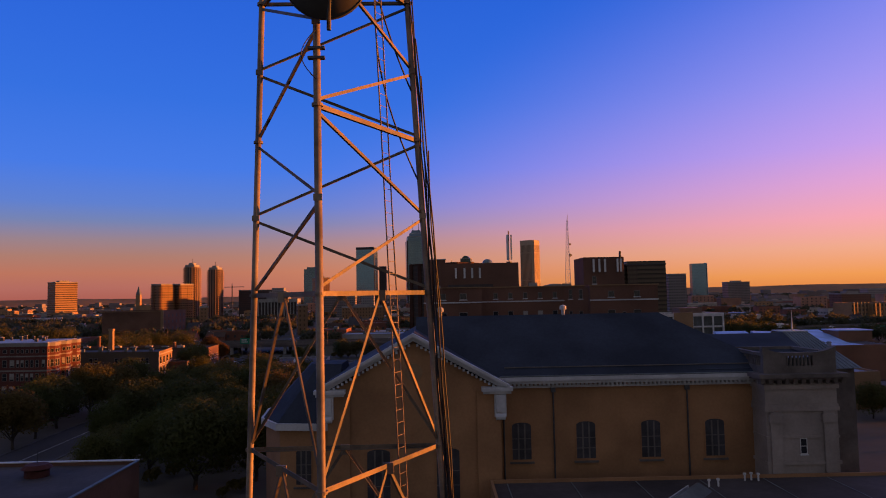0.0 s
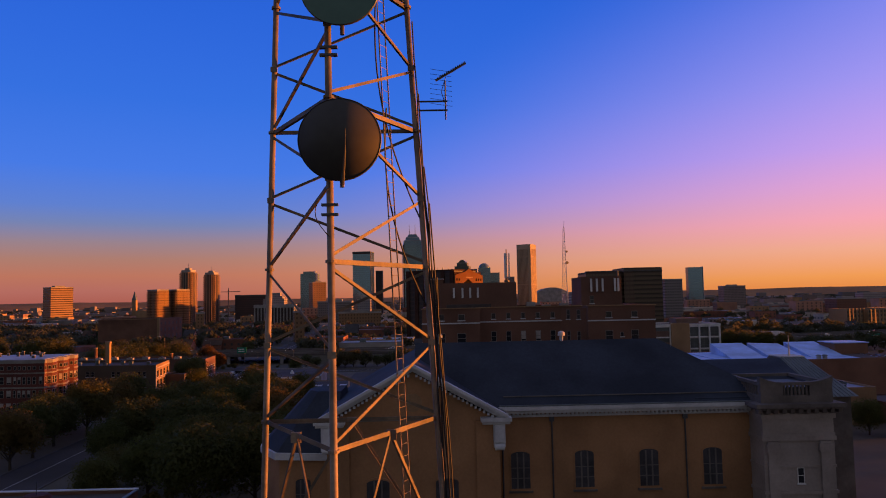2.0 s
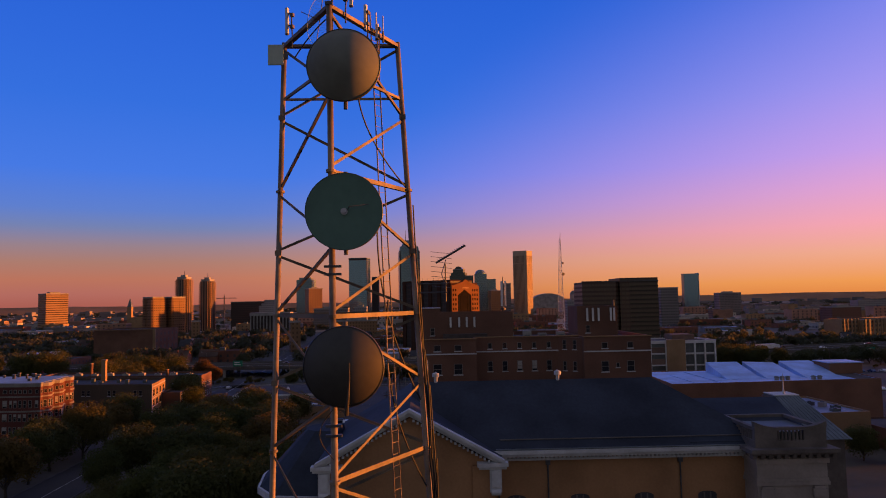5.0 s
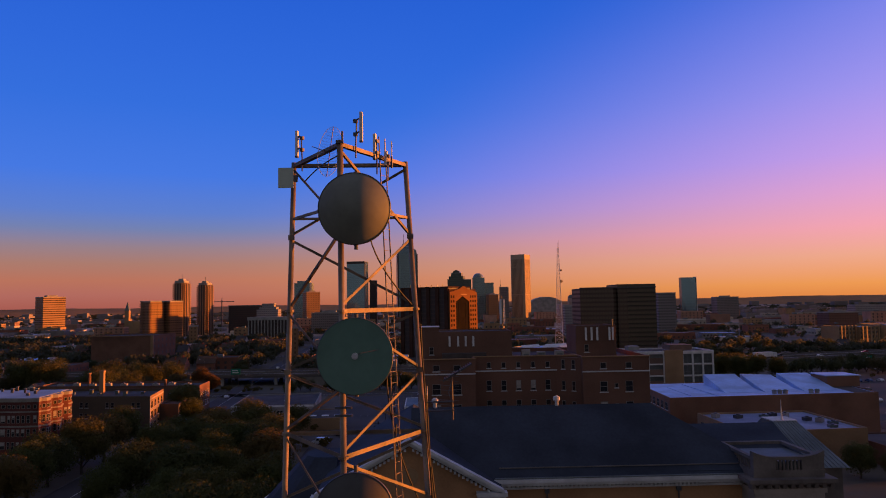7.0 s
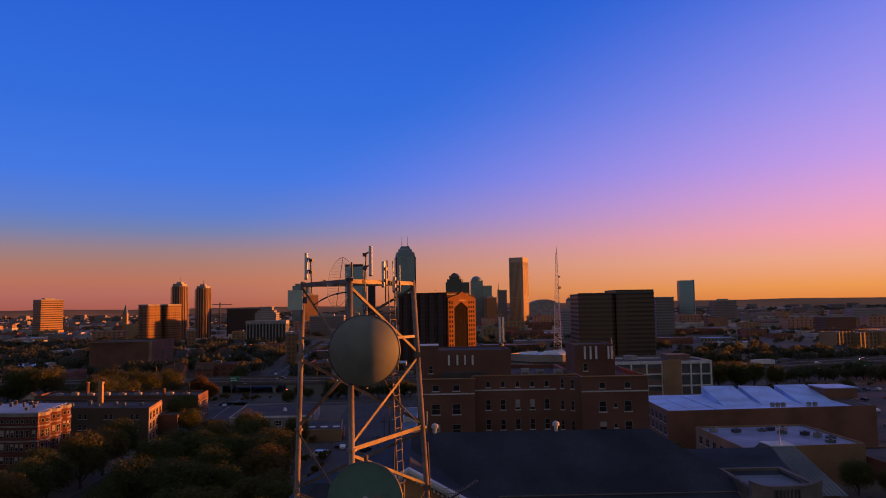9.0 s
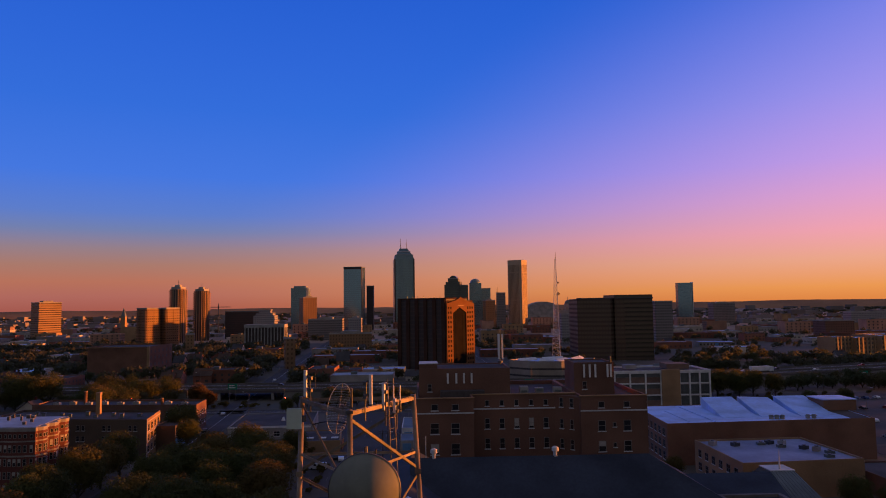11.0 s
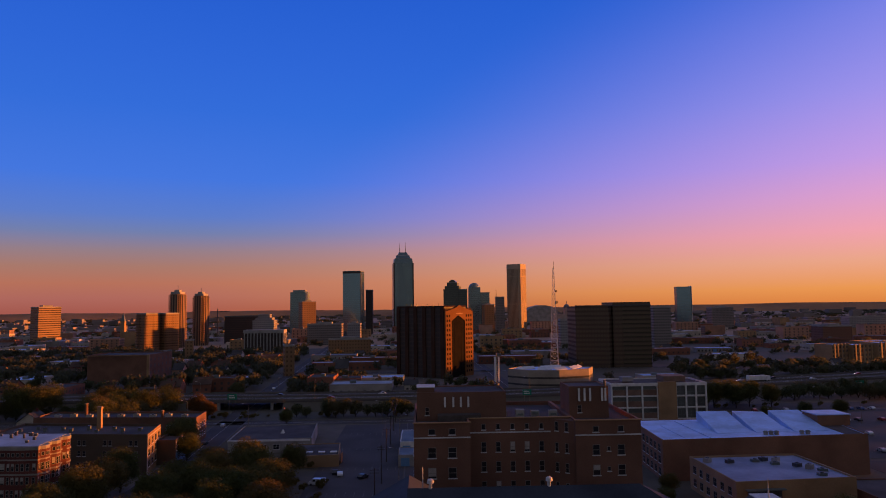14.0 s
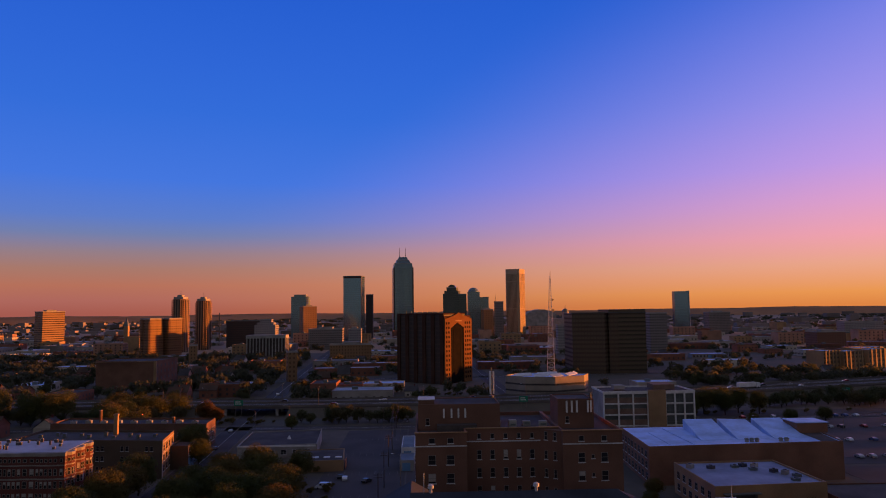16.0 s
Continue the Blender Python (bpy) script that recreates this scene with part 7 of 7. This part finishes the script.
def car(x, y, z, turn, k, group):
    body, glass, wheel, L, W = CARS[k]
    o = thing("van" if k == 5 else "car", "parked white delivery van" if k == 5 else NAMES[k] + " saloon car with dark windows", "van" if k == 5 else "car", pose(x, y, z, 0, 0, turn), group)
    part("body", body, None, o)
    part("side_glass", glass, None, o)
    for sx in (-0.31, 0.31):
        for sy in (-1, 1):
            part("wheel", wheel, None, o, m=pose(L * sx, sy * (W / 2 - 0.08), 0.33))


rng = random.Random(8)
car(-34, 228, 0.06, 170, 5, "parked cars")
car(-30, 243, 0.06, 95, 2, "parked cars")
car(-28, 240, 0.06, 95, 0, "parked cars")
car(-20, 236, 0.06, 60, 2, "parked cars")
for x, off, k in ((-190, -9, 0), (-130, -5.4, 1), (-84, 5, 2), (-52, -9, 3), (-24, 5.4, 0), (20, -5.4, 1), (30, 9, 4), (120, -9, 0), (205, 5.4, 1), (232, 9, 2), (255, -5.4, 0), (300, 5.4, 3), (328, -9, 1)):
    p = side(FWY, off)
    yy = next(a[1] + (c[1] - a[1]) * (x - a[0]) / (c[0] - a[0]) for a, c in zip(p, p[1:]) if a[0] <= x <= c[0])
    sl = 0 if x < 60 else 15
    car(x, yy, fz + 0.03, sl + (0 if off < 0 else 180), k, "cars on the freeway")
for row in range(4):
    for i in range(18):
        if rng.random() < (0.5 if row < 3 else 0.3):
            car(170 + 5.6 * i + rng.uniform(-0.3, 0.3), 260.5 + 34 * row, 0.06, 90, rng.choice([0, 1, 2, 1, 0, 4, 3]), "parked cars")
for x, y, k in ((-91, 300, 2), (-96, 345, 1), (-104, 500, 0), (-90, 262, 2)):
    car(x, y, 0.08, 93, k, "cars in the avenue")
tk = thing("semi_trailer", "long white lorry trailer on the freeway", "lorry", pose(215, 452, fz + 0.02, 0, 0, 17))
part("trailer", make(box, -8, -1.25, 1.1, 6, 1.25, 4.0), WHITE, tk)
part("cab", make(box, 6.4, -1.2, 0.6, 9.2, 1.2, 3.5), WHITE, tk)
for x in (-6.5, -5.2, 5.2, 7.8):
    for s in (-1, 1):
        part("wheel", make(tube, (x, s * 1.0, 0.5), (x, s * 1.22, 0.5), 0.5, 12), RUBBER, tk)


def lamp_post(x, y, z, turn, h=10.0):
    o = thing("street_lamp", "tall steel street lamp with a curved arm", "street lamp", pose(x, y, z, 0, 0, turn), "street lamps")
    part("pole", make(tube, (0, 0, -0.2), (0, 0, h), 0.11, 8, 0.07), GALV, o)
    b = bmesh.new()
    tube(b, (0, 0, h), (1.0, 0, h + 0.7), 0.05, 6)
    tube(b, (1.0, 0, h + 0.7), (2.6, 0, h + 0.9), 0.045, 6)
    part("arm", b, GALV, o)
    part("head", make(box, 2.4, -0.16, h + 0.8, 3.2, 0.16, h + 0.98), TRIM, o)


for x, y, z in ((-205, 403, 5.2), (-150, 402, 5.2), (-60, 396, 5.2), (0, 396, 5.2), (60, 400, 5.2), (150, 418, 5.2), (-118, 360, 0), (-84, 345, 0), (-70, 360, 0), (-20, 347, 0), (-8, 230, 0), (-10, 300, 0), (150, 300, 0), (200, 320, 0), (245, 300, 0), (-140, 452, 0), (-95, 470, 0), (235, 430, 0), (210, 372, 0)):
    lamp_post(x, y, z, rng.choice([0, 90, 180]))


def utility_pole(x, y):
    o = thing("utility_pole", "wooden utility pole with cross-arms", "pole", pose(x, y, 0), "utility poles")
    part("pole", make(tube, (0, 0, -0.2), (0, 0, 12), 0.18, 8, 0.13), BARK, o)
    for z in (10.6, 11.4):
        part("cross_arm", make(box, -1.3, -0.07, z, 1.3, 0.07, z + 0.16), BARK, o)


for y in (196, 228, 260, 292, 324, 348):
    utility_pole(-13.5, y)
for z in (10.75, 11.55):
    for s in (-1.1, 1.1):
        b = bmesh.new()
        for y0, y1 in ((196, 228), (228, 260), (260, 292), (292, 324), (324, 348)):
            for u in range(4):
                f0, f1 = u / 4, (u + 1) / 4
                tube(b, (-13.5 + s, y0 + (y1 - y0) * f0, z - 2.4 * f0 * (1 - f0)), (-13.5 + s, y0 + (y1 - y0) * f1, z - 2.4 * f1 * (1 - f1)), 0.03, 4)
        tagged(part("overhead_wire", b, CABLE), "thin black overhead wire between utility poles", "wire")


def road_sign(x, y, z, w, h):
    o = thing("road_sign", "green freeway sign board on two posts", "sign", pose(x, y, z), "freeway signs")
    part("board", make(box, -w / 2, -0.06, 0, w / 2, 0.06, h), SIGN_GREEN, o)
    for k in range(2):
        part("text_bar", make(box, -w * 0.36, -0.075, h * (0.25 + 0.35 * k), w * (0.30 - 0.1 * k), -0.061, h * (0.40 + 0.35 * k)), WHITE, o)
    for s in (-1, 1):
        part("post", make(tube, (s * w * 0.3, 0.15, -z + 0.05), (s * w * 0.3, 0.15, h), 0.12, 6), GALV, o)


road_sign(-105.5, 396.5, 6.3, 5.2, 3.2)
road_sign(58, 396.8, 6.0, 5.0, 3.2)
road_sign(262, 420, 5.0, 5.0, 3.4)


def glow(name, colour, strength):
    m = bpy.data.materials.new(name)
    m.use_nodes = True
    p = m.node_tree.nodes["Principled BSDF"]
    p.inputs["Base Color"].default_value = (*colour, 1)
    p.inputs["Emission Color"].default_value = (*colour, 1)
    p.inputs["Emission Strength"].default_value = strength
    return m


RED_LENS = glow("red_signal_lens", (1.0, 0.05, 0.02), 9.0)
for x, y, h in ((-163, 401, 6.5), (-176, 400, 6.0), (-150, 372, 5.5), (-70, 362, 5.6), (222, 415, 5.4)):
    o = thing("traffic_light", "traffic signal on a steel post showing red", "signal", pose(x, y, 0), "traffic signals")
    part("post", make(tube, (0, 0, -0.2), (0, 0, h), 0.09, 8), DARK_STEEL, o)
    hd = part("housing", make(box, -0.24, -0.36, h - 0.9, 0.24, -0.09, h + 0.5), DARK_STEEL, o)
    part("lens", make(tube, (0, -0.42, h + 0.22), (0, -0.362, h + 0.22), 0.19, 12), RED_LENS, hd, "lit red lens")
HEAD = mesh_of("headlight", make(tube, (0, 0, 0), (0.05, 0, 0), 0.11, 8), glow("headlight_glass", (1.0, 0.93, 0.8), 4.0))
for o in [q for q in bpy.data.objects if q.name.split(".")[0] in ("car", "van") and q.parent is None and q.location.z > 3]:
    for sy in (-0.62, 0.62):
        part("headlight", HEAD, None, o, m=pose(2.2, sy, 0.62))
